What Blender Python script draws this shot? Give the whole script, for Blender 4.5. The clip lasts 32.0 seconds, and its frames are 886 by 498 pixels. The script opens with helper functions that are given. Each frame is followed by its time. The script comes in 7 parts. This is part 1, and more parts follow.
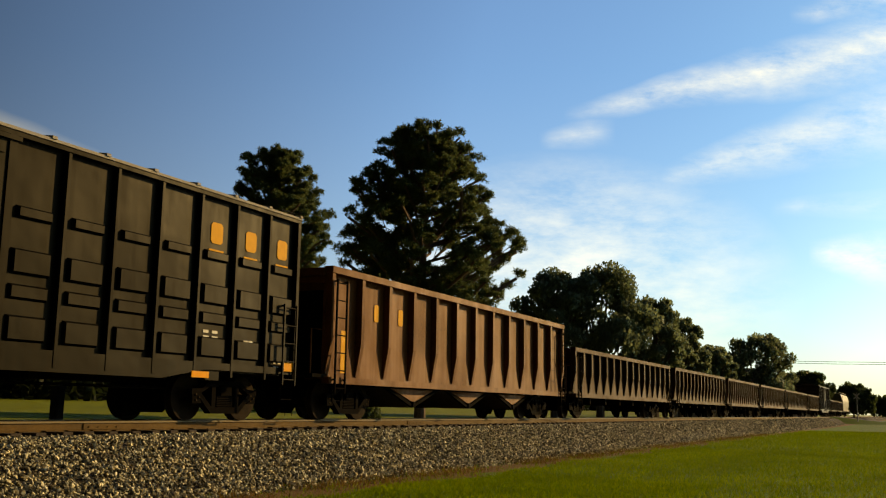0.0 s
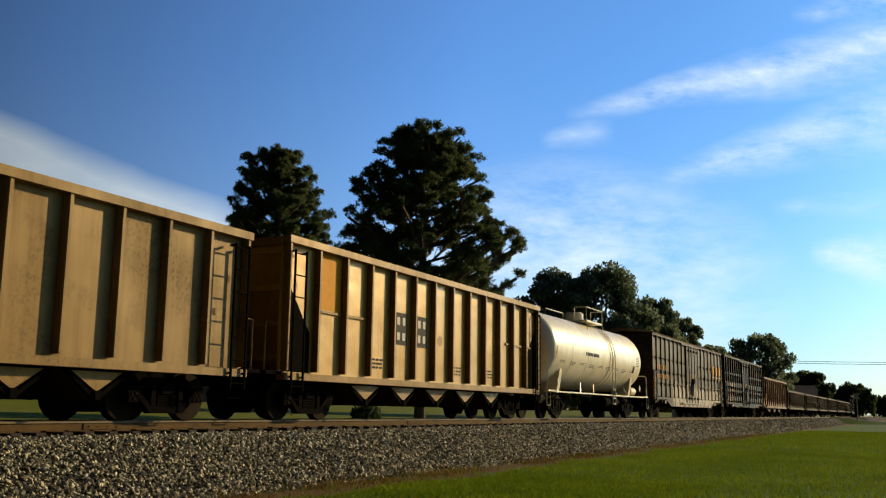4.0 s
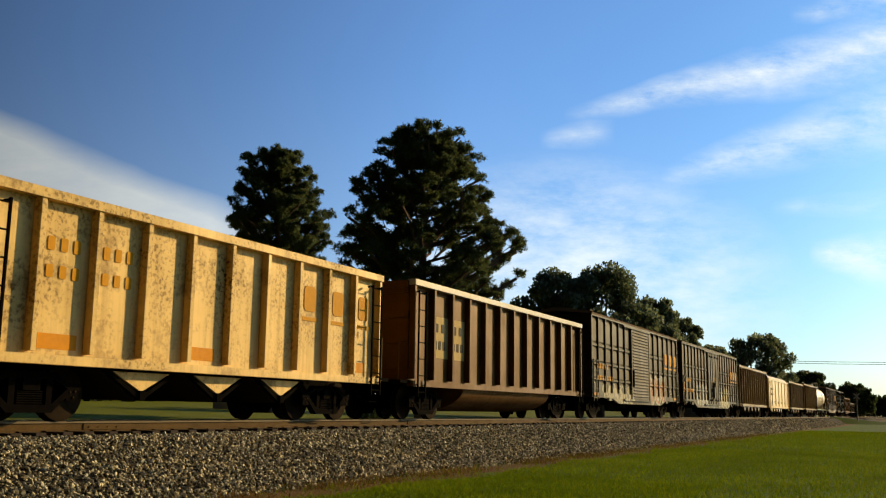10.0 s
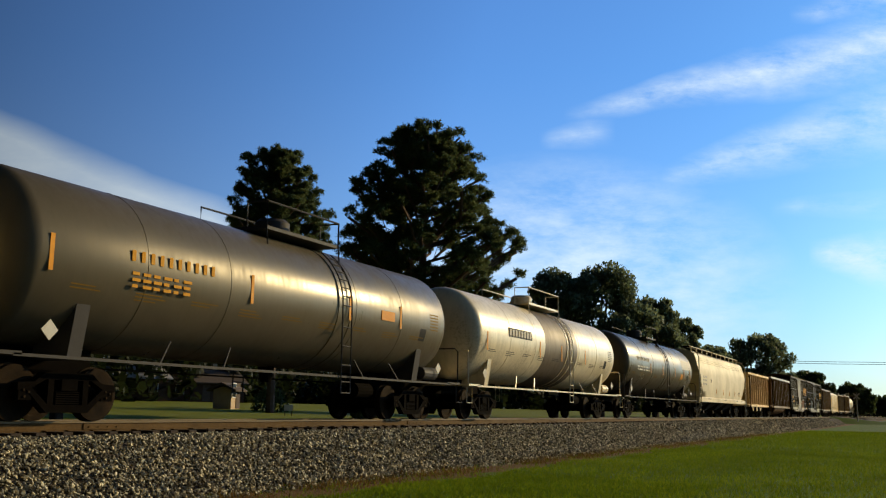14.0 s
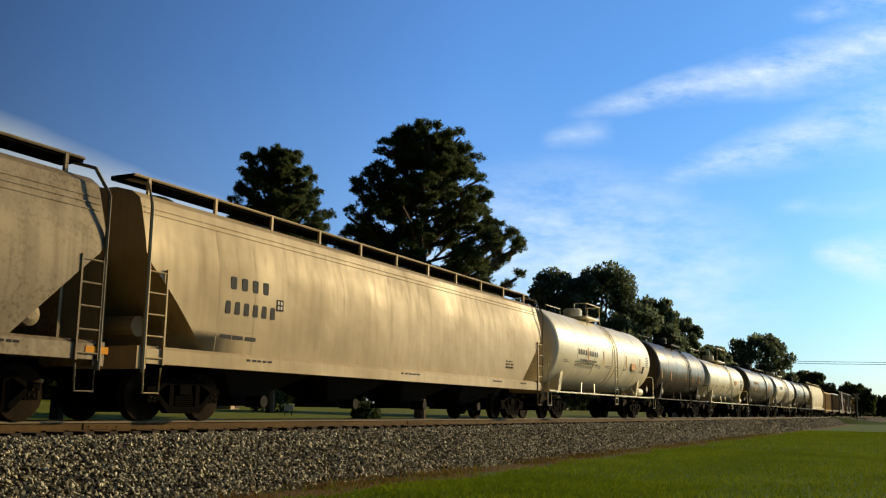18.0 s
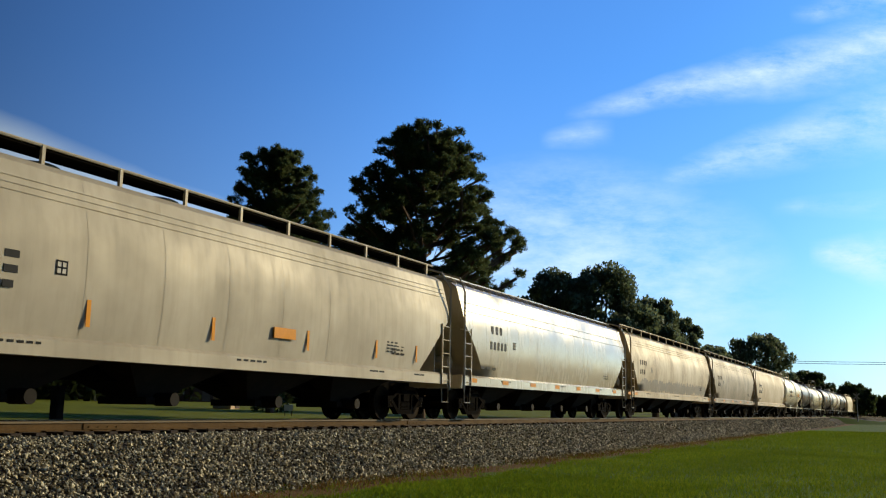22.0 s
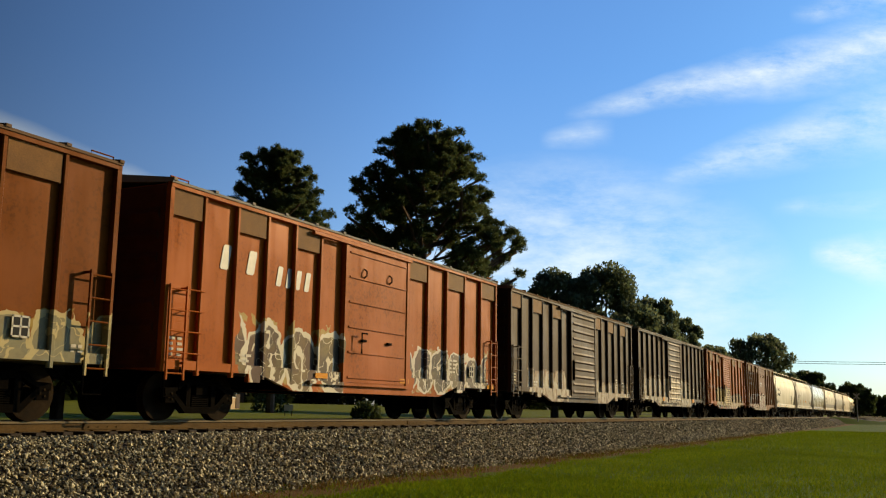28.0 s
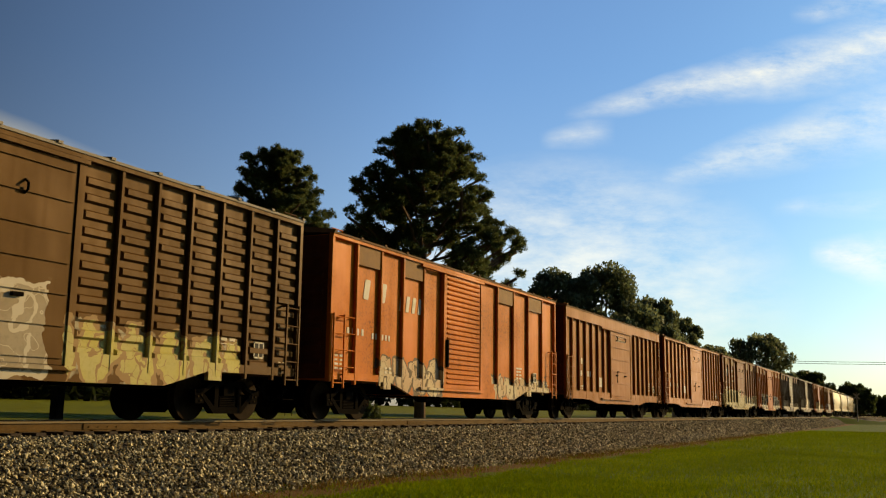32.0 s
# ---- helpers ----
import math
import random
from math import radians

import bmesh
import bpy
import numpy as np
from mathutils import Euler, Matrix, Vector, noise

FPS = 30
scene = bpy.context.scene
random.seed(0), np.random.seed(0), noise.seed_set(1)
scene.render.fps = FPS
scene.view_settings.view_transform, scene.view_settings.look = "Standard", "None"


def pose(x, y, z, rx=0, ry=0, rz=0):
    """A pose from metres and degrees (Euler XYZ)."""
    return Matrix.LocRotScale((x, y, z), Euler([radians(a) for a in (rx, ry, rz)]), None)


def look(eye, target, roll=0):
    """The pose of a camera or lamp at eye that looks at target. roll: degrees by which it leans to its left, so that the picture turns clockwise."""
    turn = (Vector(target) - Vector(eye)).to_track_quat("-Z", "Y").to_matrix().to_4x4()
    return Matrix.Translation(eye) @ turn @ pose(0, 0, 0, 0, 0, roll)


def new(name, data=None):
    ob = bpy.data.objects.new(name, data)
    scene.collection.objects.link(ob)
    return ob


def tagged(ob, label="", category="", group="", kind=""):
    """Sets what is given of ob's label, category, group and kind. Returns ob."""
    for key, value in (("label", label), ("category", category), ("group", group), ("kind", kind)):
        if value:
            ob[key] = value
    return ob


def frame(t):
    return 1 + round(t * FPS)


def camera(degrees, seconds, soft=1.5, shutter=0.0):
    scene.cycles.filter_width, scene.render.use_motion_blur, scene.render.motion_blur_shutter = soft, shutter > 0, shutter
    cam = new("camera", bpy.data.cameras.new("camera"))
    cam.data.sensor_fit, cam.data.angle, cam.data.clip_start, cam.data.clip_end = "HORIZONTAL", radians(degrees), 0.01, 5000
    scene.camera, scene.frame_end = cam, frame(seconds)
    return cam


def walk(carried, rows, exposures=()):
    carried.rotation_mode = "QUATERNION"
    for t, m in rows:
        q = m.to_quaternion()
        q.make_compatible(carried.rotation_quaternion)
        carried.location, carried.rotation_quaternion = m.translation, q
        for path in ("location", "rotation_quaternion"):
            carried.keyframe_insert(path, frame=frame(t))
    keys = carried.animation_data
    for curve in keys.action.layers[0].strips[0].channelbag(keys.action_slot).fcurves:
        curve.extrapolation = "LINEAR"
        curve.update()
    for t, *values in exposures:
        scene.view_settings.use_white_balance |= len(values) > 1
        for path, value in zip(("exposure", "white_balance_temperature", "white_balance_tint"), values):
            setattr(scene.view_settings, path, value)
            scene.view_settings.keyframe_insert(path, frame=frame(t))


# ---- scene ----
# The train stands on its track in these coordinates: X along the track in the direction of travel,
# Y away from the camera across the track, Z up; the lawn lies at z = 0.
TRACK_Y, RAIL_Z = 13.82, 1.12
EYE = (0.0, 0.0, 1.40)
cam = camera(49.5, 32.0, soft=1.2, shutter=0.0)
STAND = look(EYE, (88.620, 43.295, 1.40 + 16.493), 0.8)
walk(cam, [(0.0, STAND), (32.0, STAND)],
     exposures=[(0.0, 0.56, 8500, 8), (1.2, 0.60, 7900, 9), (2.0, 0.52, 6860, 9), (3.0, 0.42, 6240, 8), (7.0, 0.30, 5820, 8), (9.0, 0.36, 6240, 8), (10.0, 0.44, 6760, 9), (11.0, 0.33, 5820, 8), (12.0, 0.30, 5720, 8), (13.0, 0.28, 5930, 8),
                (14.0, 0.26, 5820, 8), (17.0, 0.36, 6340, 8), (19.0, 0.26, 5400, 8), (21.0, 0.28, 5230, 8), (23.0, 0.32, 5520, 8), (25.0, 0.32, 6140, 8), (28.0, 0.38, 6340, 8), (30.0, 0.42, 7380, 9),
                (31.0, 0.46, 8420, 9), (32.0, 0.42, 7800, 9)])

# ---- world and sun ----
SUN_AZ, SUN_EL = 119.0, 18.0     # clockwise from +Y, degrees
world = bpy.data.worlds.new("world")
scene.world = world
world.use_nodes = True


def link(tree, a, b):
    tree.links.new(a, b)


def build_world():
    t = world.node_tree
    n = t.nodes
    n.clear()
    out, bg = n.new("ShaderNodeOutputWorld"), n.new("ShaderNodeBackground")
    sky = n.new("ShaderNodeTexSky")
    sky.sky_type, sky.sun_disc = "NISHITA", False
    sky.sun_elevation, sky.sun_rotation = radians(SUN_EL), radians(SUN_AZ)
    sky.air_density, sky.dust_density, sky.ozone_density = 1.0, 1.2, 4.0
    way = n.new("ShaderNodeTexCoord").outputs["Generated"]

    def dot(vec):
        k = n.new("ShaderNodeVectorMath")
        k.operation = "DOT_PRODUCT"
        k.inputs[1].default_value = vec
        link(t, way, k.inputs[0])
        return k.outputs["Value"]

    # hazy air glows towards the sun's side of the sky
    sunward = dot((math.sin(radians(SUN_AZ)), math.cos(radians(SUN_AZ)), 0.0))
    glow = span(t, sunward, -0.10, 0.56, 0.10, 2.2)
    # and whitens towards the horizon
    height = dot((0.0, 0.0, 1.0))
    haze = span(t, height, 0.02, 0.34, 1.0, 0.0)
    glow = calc(t, "MULTIPLY", glow, span(t, height, 0.42, 0.85, 1.0, 0.3))
    glow = calc(t, "MULTIPLY", glow, span(t, haze, 0.0, 1.0, 1.0, 1.08))
    lit = n.new("ShaderNodeVectorMath")
    lit.operation = "SCALE"
    link(t, blend(t, 1.0, sky.outputs["Color"], blend(t, haze, (0.60, 0.93, 1.22), (0.78, 0.93, 1.08)), "MULTIPLY"), lit.inputs[0])
    link(t, glow, lit.inputs["Scale"])
    # the air reads violet away from the sun and cyan towards it
    hue = blend(t, span(t, sunward, 0.15, 0.80), (1.35, 0.98, 0.90), (0.60, 0.67, 0.69))
    lit2 = blend(t, 1.0, lit.outputs["Vector"], hue, "MULTIPLY")
    # flat map of the north-eastern sky on which the cirrus lies: east right, height up, in tangents
    fwd, right, up = (0.8862, 0.4329, 0.1649), (0.4369, -0.8991, 0.0137), (-0.1543, -0.0598, 0.9862)
    ahead = calc(t, "MAXIMUM", dot(fwd), 0.05)
    u, v = calc(t, "DIVIDE", dot(right), ahead), calc(t, "DIVIDE", dot(up), ahead)
    uv = n.new("ShaderNodeCombineXYZ")
    link(t, u, uv.inputs[0])
    link(t, v, uv.inputs[1])
    wisp = noise_node(t, uv.outputs[0], 13.0, 9.0, 0.68, (0.75, 2.0, 1.0))
    soft = noise_node(t, uv.outputs[0], 3.0, 4.0, 0.55)
    v2 = calc(t, "ADD", v, span(t, soft, 0.25, 0.75, -0.012, 0.012))

    def streak(u0, v0, u1, v1, w0, w1, dense, tail=1.0):
        """A band from (u0, v0) to (u1, v1) that widens from w0 to w1."""
        along_u = span(t, u, u0, u1)
        mid = span(t, u, u0, u1 + 3 * (u1 - u0), v0, v1 + 3 * (v1 - v0))
        width = span(t, u, u0, u1, w0, w1)
        off = calc(t, "DIVIDE", calc(t, "ABSOLUTE", calc(t, "SUBTRACT", v2, mid)), width)
        m = calc(t, "MULTIPLY", span(t, off, 0.0, 1.0, 1.0, 0.0), calc(t, "MULTIPLY", span(t, along_u, 0.0, 0.25), span(t, u, u1, u1 + 0.025, 1.0, tail)))
        return calc(t, "MULTIPLY", m, dense)

    total = streak(0.125, 0.137, 0.46, 0.212, 0.008, 0.050, 0.85)
    for args in ((0.21, 0.063, 0.46, 0.140, 0.012, 0.052, 0.7), (0.38, -0.005, 0.47, -0.006, 0.014, 0.036, 1.0), (0.100, 0.108, 0.155, 0.120, 0.010, 0.022, 0.40, 0.0),
                 (0.36, 0.25, 0.48, 0.258, 0.010, 0.022, 0.6), (0.34, 0.04, 0.46, 0.05, 0.010, 0.018, 0.3)):
        total = calc(t, "MAXIMUM", total, streak(*args))
    # pale bank low in the west
    bank = calc(t, "MULTIPLY", span(t, calc(t, "ADD", v2, calc(t, "MULTIPLY", u, 0.40)), -0.065, -0.035, 1.0, 0.0), span(t, u, -0.17, -0.24))
    veil = calc(t, "ADD", calc(t, "POWER", calc(t, "DIVIDE", calc(t, "SUBTRACT", u, 0.12), 0.26), 2.0), calc(t, "POWER", calc(t, "DIVIDE", calc(t, "ADD", v2, 0.05), 0.15), 2.0))
    total = calc(t, "MAXIMUM", total, span(t, veil, 0.0, 1.0, 0.75, 0.0))
    cover = calc(t, "MULTIPLY", total, span(t, wisp, 0.36, 0.66, 0.05, 1.0))
    cover = calc(t, "MAXIMUM", cover, calc(t, "MULTIPLY", bank, span(t, wisp, 0.3, 0.7, 0.70, 0.96)))
    cover = calc(t, "MULTIPLY", calc(t, "MINIMUM", cover, 1.0), calc(t, "GREATER_THAN", dot(fwd), 0.3))
    white = n.new("ShaderNodeVectorMath")
    white.operation = "SCALE"
    white.inputs[0].default_value = (5.0, 5.4, 5.5)
    link(t, glow, white.inputs["Scale"])
    link(t, blend(t, cover, lit2, white.outputs["Vector"]), bg.inputs["Color"])
    bg.inputs["Strength"].default_value = 0.065
    link(t, bg.outputs["Background"], out.inputs["Surface"])


sun = new("sun", bpy.data.lights.new("sun", "SUN"))
sun.data.energy, sun.data.angle, sun.data.color = 4.2, radians(0.6), (1.0, 0.72, 0.33)
sun.matrix_world = look((math.sin(radians(SUN_AZ)) * math.cos(radians(SUN_EL)) * 200, math.cos(radians(SUN_AZ)) * math.cos(radians(SUN_EL)) * 200,
                         math.sin(radians(SUN_EL)) * 200), (0, 0, 0))


# ---- materials ----
def nodes_of(name):
    m = bpy.data.materials.new(name)
    m.use_nodes = True
    t = m.node_tree
    return m, t, t.nodes["Principled BSDF"]


def noise_node(t, vec, scale, detail=4.0, rough=0.55, stretch=None):
    if stretch:
        mp = t.nodes.new("ShaderNodeMapping")
        mp.inputs["Scale"].default_value = stretch
        link(t, vec, mp.inputs["Vector"])
        vec = mp.outputs["Vector"]
    k = t.nodes.new("ShaderNodeTexNoise")
    k.inputs["Scale"].default_value, k.inputs["Detail"].default_value, k.inputs["Roughness"].default_value = scale, detail, rough
    link(t, vec, k.inputs["Vector"])
    return k.outputs["Fac"]


def span(t, value, lo, hi, a=0.0, b=1.0):
    k = t.nodes.new("ShaderNodeMapRange")
    for key, v in (("From Min", lo), ("From Max", hi), ("To Min", a), ("To Max", b)):
        k.inputs[key].default_value = v
    link(t, value, k.inputs["Value"])
    return k.outputs["Result"]


def calc(t, op, a, b=0.5):
    k = t.nodes.new("ShaderNodeMath")
    k.operation = op
    for i, v in enumerate((a, b)):
        if isinstance(v, (int, float)):
            k.inputs[i].default_value = v
        else:
            link(t, v, k.inputs[i])
    return k.outputs["Value"]


def blend(t, fac, a, b, how="MIX"):
    k = t.nodes.new("ShaderNodeMixRGB")
    k.blend_type = how
    for key, v in (("Fac", fac), ("Color1", a), ("Color2", b)):
        if isinstance(v, (int, float)):
            k.inputs[key].default_value = v
        elif isinstance(v, tuple):
            k.inputs[key].default_value = (*v[:3], 1)
        else:
            link(t, v, k.inputs[key])
    return k.outputs["Color"]


def bump(t, height, strength, distance, shader):
    k = t.nodes.new("ShaderNodeBump")
    k.inputs["Strength"].default_value, k.inputs["Distance"].default_value = strength, distance
    link(t, height, k.inputs["Height"])
    link(t, k.outputs["Normal"], shader.inputs["Normal"])


def coords(t):
    return t.nodes.new("ShaderNodeTexCoord").outputs["Object"]


def rough_surface(name, a, b, scale=6.0, roughness=0.85, metal=0.0, relief=0.3, fine=60.0, shine=0.15):
    """Two colours mixed by coarse and fine noise, with relief."""
    m, t, s = nodes_of(name)
    vec = coords(t)
    big, small = noise_node(t, vec, scale), noise_node(t, vec, fine, 3.0)
    col = blend(t, span(t, big, 0.3, 0.7), a, b)
    col = blend(t, span(t, small, 0.35, 0.65, 0.0, 0.5), col, tuple(0.55 * c for c in a))
    link(t, col, s.inputs["Base Color"])
    s.inputs["Roughness"].default_value, s.inputs["Metallic"].default_value = roughness, metal
    s.inputs["Specular IOR Level"].default_value = shine
    bump(t, small, relief, 0.01, s)
    return m


def deep(color, power):
    """A full, old enamel tone of a colour."""
    k = 0.13 + 0.66 * max(color)
    return tuple(k * c ** power for c in color)


def car_paint(name, base, rust=(0.10, 0.045, 0.02), wear=0.3, streaks=0.35, roughness=0.55, dents=0.25, tags=(), seed=0.0, gloss=None):
    """Weathered enamel on steel: rust blotches, rain streaks, faint dents; tags are sprayed patches
    (x0, x1, z0, z1, fill, second fill, line) in the car's own metres."""
    if gloss is None:
        gloss = min(0.50, 0.10 + 0.5 * max(base))
    base, rust = deep(base, 1.28), deep(rust, 1.2)
    tags = [(*row[:4], *(tuple(0.75 * v for v in c) for c in row[4:])) for row in tags]
    m, t, s = nodes_of(name)
    vec = coords(t)
    shift = t.nodes.new("ShaderNodeVectorMath")
    shift.inputs[1].default_value = (seed * 7.3, seed * 3.1, seed * 1.7)
    link(t, vec, shift.inputs[0])
    v = shift.outputs["Vector"]
    big = noise_node(t, v, 0.55, 5.0)
    grain = noise_node(t, v, 14.0, 5.0)
    streak = noise_node(t, v, 1.0, 4.0, 0.6, (5.5, 5.5, 0.35))
    col = blend(t, span(t, big, 0.35, 0.7), base, tuple(c * 0.72 for c in base))
    col = blend(t, span(t, streak, 0.45, 0.75, 0.0, streaks), col, tuple(0.45 * c + 0.25 * r for c, r in zip(base, rust)))
    spots = calc(t, "MULTIPLY", span(t, grain, 0.5, 0.62), span(t, big, 0.45, 0.7))
    if wear >= 0.25:
        col = blend(t, calc(t, "MULTIPLY", spots, min(1.0, wear * 1.6)), col, rust)
    if wear >= 0.4:
        # broad rust stains with ragged edges
        stain = calc(t, "ADD", noise_node(t, v, 0.9, 3.0), calc(t, "MULTIPLY", grain, 0.25))
        col = blend(t, span(t, stain, 0.66 - 0.12 * (wear > 0.7), 0.80 - 0.12 * (wear > 0.7), 0.0, 0.8 * wear), col, rust)
    sep = t.nodes.new("ShaderNodeSeparateXYZ")
    link(t, vec, sep.inputs[0])
    wob = noise_node(t, v, 2.2, 3.0)
    for k, (x0, x1, z0, z1, fill, second, line) in enumerate(tags):
        # a row of swollen sprayed letters, outlined, over a ragged cloud of the second colour
        wa = calc(t, "ADD", span(t, noise_node(t, v, 1.6 + 0.2 * k, 2.0), 0.2, 0.8, -0.22, 0.22), span(t, noise_node(t, v, 5.0, 2.0), 0.3, 0.7, -0.025, 0.025))
        wb = calc(t, "ADD", span(t, noise_node(t, v, 1.9 + 0.3 * k, 2.0, 0.5, (1.0, 1.0, 1.4)), 0.2, 0.8, -0.20, 0.20), span(t, noise_node(t, v, 6.5, 2.0), 0.3, 0.7, -0.02, 0.02))
        xx, zz = calc(t, "ADD", sep.outputs["X"], wa), calc(t, "ADD", sep.outputs["Z"], wb)
        pitch = 0.82 * (z1 - z0)
        fx = calc(t, "SUBTRACT", calc(t, "MULTIPLY", calc(t, "FRACT", calc(t, "DIVIDE", xx, pitch)), 2.0), 1.0)
        fz = calc(t, "DIVIDE", calc(t, "SUBTRACT", zz, 0.5 * (z0 + z1) - 0.06), 0.46 * (z1 - z0))
        body = calc(t, "ADD", calc(t, "POWER", calc(t, "ABSOLUTE", fx), 2.6), calc(t, "POWER", calc(t, "ABSOLUTE", fz), 2.6))
        # each letter has a counter and a slit of its own
        cell = calc(t, "FLOOR", calc(t, "DIVIDE", xx, pitch))
        lot = calc(t, "FRACT", calc(t, "MULTIPLY", calc(t, "SINE", calc(t, "MULTIPLY", calc(t, "ADD", cell, 3.7 + seed), 12.9898)), 437.58))
        cz = calc(t, "DIVIDE", calc(t, "SUBTRACT", fz, calc(t, "SUBTRACT", lot, 0.45)), 0.30)
        cx = calc(t, "DIVIDE", fx, 0.24)
        hole = calc(t, "ADD", calc(t, "MULTIPLY", cx, cx), calc(t, "MULTIPLY", cz, cz))
        counter = calc(t, "LESS_THAN", calc(t, "ABSOLUTE", calc(t, "SUBTRACT", hole, 0.8)), 0.42)
        slit = calc(t, "MULTIPLY", calc(t, "LESS_THAN", calc(t, "ABSOLUTE", calc(t, "SUBTRACT", fx, calc(t, "MULTIPLY", calc(t, "SUBTRACT", lot, 0.5), 0.7))), 0.055),
                    calc(t, "LESS_THAN", fz, calc(t, "SUBTRACT", calc(t, "MULTIPLY", lot, 0.8), 0.7)))
        swirl = calc(t, "ABSOLUTE", calc(t, "SUBTRACT", noise_node(t, v, 2.4, 1.0), 0.5))
        inside = calc(t, "LESS_THAN", body, 1.0)
        rim = calc(t, "MULTIPLY", calc(t, "GREATER_THAN", body, 0.70), calc(t, "LESS_THAN", body, 1.08))
        inner = calc(t, "MULTIPLY", inside, calc(t, "MAXIMUM", calc(t, "MAXIMUM", counter, slit), calc(t, "LESS_THAN", swirl, 0.006)))
        within = calc(t, "MULTIPLY", calc(t, "MULTIPLY", calc(t, "GREATER_THAN", xx, x0), calc(t, "LESS_THAN", xx, x1)),
                      calc(t, "MULTIPLY", calc(t, "GREATER_THAN", sep.outputs["Z"], z0 - 0.05), calc(t, "LESS_THAN", zz, z1 + 0.25)))
        cloud = calc(t, "MULTIPLY", calc(t, "LESS_THAN", calc(t, "ADD", zz, calc(t, "MULTIPLY", wa, 0.6)), z1 - 0.12), span(t, noise_node(t, v, 1.7, 3.0), 0.50, 0.55))
        col = blend(t, calc(t, "MULTIPLY", calc(t, "MULTIPLY", within, calc(t, "MULTIPLY", cloud, calc(t, "LESS_THAN", body, 1.7))), 0.8), col, second)
        tone = blend(t, span(t, noise_node(t, v, 1.2, 2.0), 0.42, 0.58), fill, tuple(0.7 * a + 0.3 * b for a, b in zip(fill, second)))
        tone = blend(t, span(t, grain, 0.5, 0.7, 0.0, 0.5), tone, tuple(0.7 * c for c in fill))
        col = blend(t, calc(t, "MULTIPLY", calc(t, "MULTIPLY", within, inside), 0.92), col, tone)
        col = blend(t, calc(t, "MULTIPLY", within, calc(t, "MAXIMUM", rim, inner)), col, line)
    link(t, col, s.inputs["Base Color"])
    s.inputs["Specular IOR Level"].default_value = gloss
    s.inputs["Metallic"].default_value = 0.0
    # chalky old paint tints its sheen
    s.inputs["Specular Tint"].default_value = (*(0.04 + 0.96 * c / max(base) for c in base), 1)
    link(t, calc(t, "ADD", span(t, big, 0.3, 0.7, roughness - 0.17, roughness + 0.02), span(t, streak, 0.4, 0.7, 0.0, 0.10)), s.inputs["Roughness"])
    dent = noise_node(t, v, 1.3, 2.0, 0.4)
    h = calc(t, "ADD", calc(t, "MULTIPLY", dent, 1.0), calc(t, "MULTIPLY", grain, 0.012))
    bump(t, h, dents, 0.06, s)
    return m


def plain(name, color, roughness=0.6, metal=0.0):
    m, t, s = nodes_of(name)
    vec = coords(t)
    g = noise_node(t, vec, 9.0, 4.0)
    link(t, blend(t, span(t, g, 0.3, 0.7, 0.0, 0.35), color, tuple(0.6 * c for c in color)), s.inputs["Base Color"])
    s.inputs["Roughness"].default_value, s.inputs["Metallic"].default_value = roughness, metal
    s.inputs["Specular IOR Level"].default_value = 0.06
    return m


build_world()
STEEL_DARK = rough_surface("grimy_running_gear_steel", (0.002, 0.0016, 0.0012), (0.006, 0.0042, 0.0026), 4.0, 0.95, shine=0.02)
WHEEL_STEEL = rough_surface("worn_wheel_steel", (0.007, 0.005, 0.003), (0.030, 0.018, 0.008), 3.0, 0.85, shine=0.04)
YELLOW_PAINT = plain("yellow_stencil_paint", (0.55, 0.25, 0.006))
ORANGE_TAPE = plain("orange_reflector_tape", (0.62, 0.25, 0.006), 0.4)
WHITE_PAINT = plain("white_stencil_paint", (0.56, 0.52, 0.43))
BLACK_PAINT = plain("black_stencil_paint", (0.02, 0.02, 0.02))
GREY_STEEL = plain("galvanized_walkway_steel", (0.30, 0.29, 0.27), 0.5, 0.3)
# Near-black colour carries the shade under the bays; also serves dark marks and rails.
BAY_SHADE_AND_MARK = rough_surface("grimy_hopper_bay", (0.010, 0.008, 0.006), (0.024, 0.018, 0.012), 2.0, 0.85)
# End-wall colours darkened to carry the shade of the sunless ends.
END_SHADE = rough_surface("sooty_end_sheet", (0.010, 0.008, 0.006), (0.026, 0.018, 0.012), 2.0, 0.85)
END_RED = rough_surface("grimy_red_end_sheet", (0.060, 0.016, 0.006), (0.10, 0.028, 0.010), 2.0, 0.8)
BARK = rough_surface("pine_bark", (0.10, 0.07, 0.05), (0.16, 0.11, 0.08), 3.0, 0.95, 0, 0.8, 18.0)


def leaf_material(name, a, b, rough=0.55):
    m, t, s = nodes_of(name)
    geo = t.nodes.new("ShaderNodeNewGeometry")
    big = noise_node(t, coords(t), 0.35, 2.0)
    col = blend(t, geo.outputs["Random Per Island"], a, b)
    col = blend(t, span(t, big, 0.35, 0.7, 0.0, 0.5), col, tuple(0.6 * c for c in a))
    link(t, col, s.inputs["Base Color"])
    s.inputs["Roughness"].default_value, s.inputs["Specular IOR Level"].default_value = rough, 0.08
    thin, both, out = t.nodes.new("ShaderNodeBsdfTranslucent"), t.nodes.new("ShaderNodeMixShader"), t.nodes["Material Output"]
    link(t, col, thin.inputs["Color"])
    both.inputs["Fac"].default_value = 0.45
    link(t, s.outputs["BSDF"], both.inputs[1])
    link(t, thin.outputs["BSDF"], both.inputs[2])
    link(t, both.outputs["Shader"], out.inputs["Surface"])
    return m


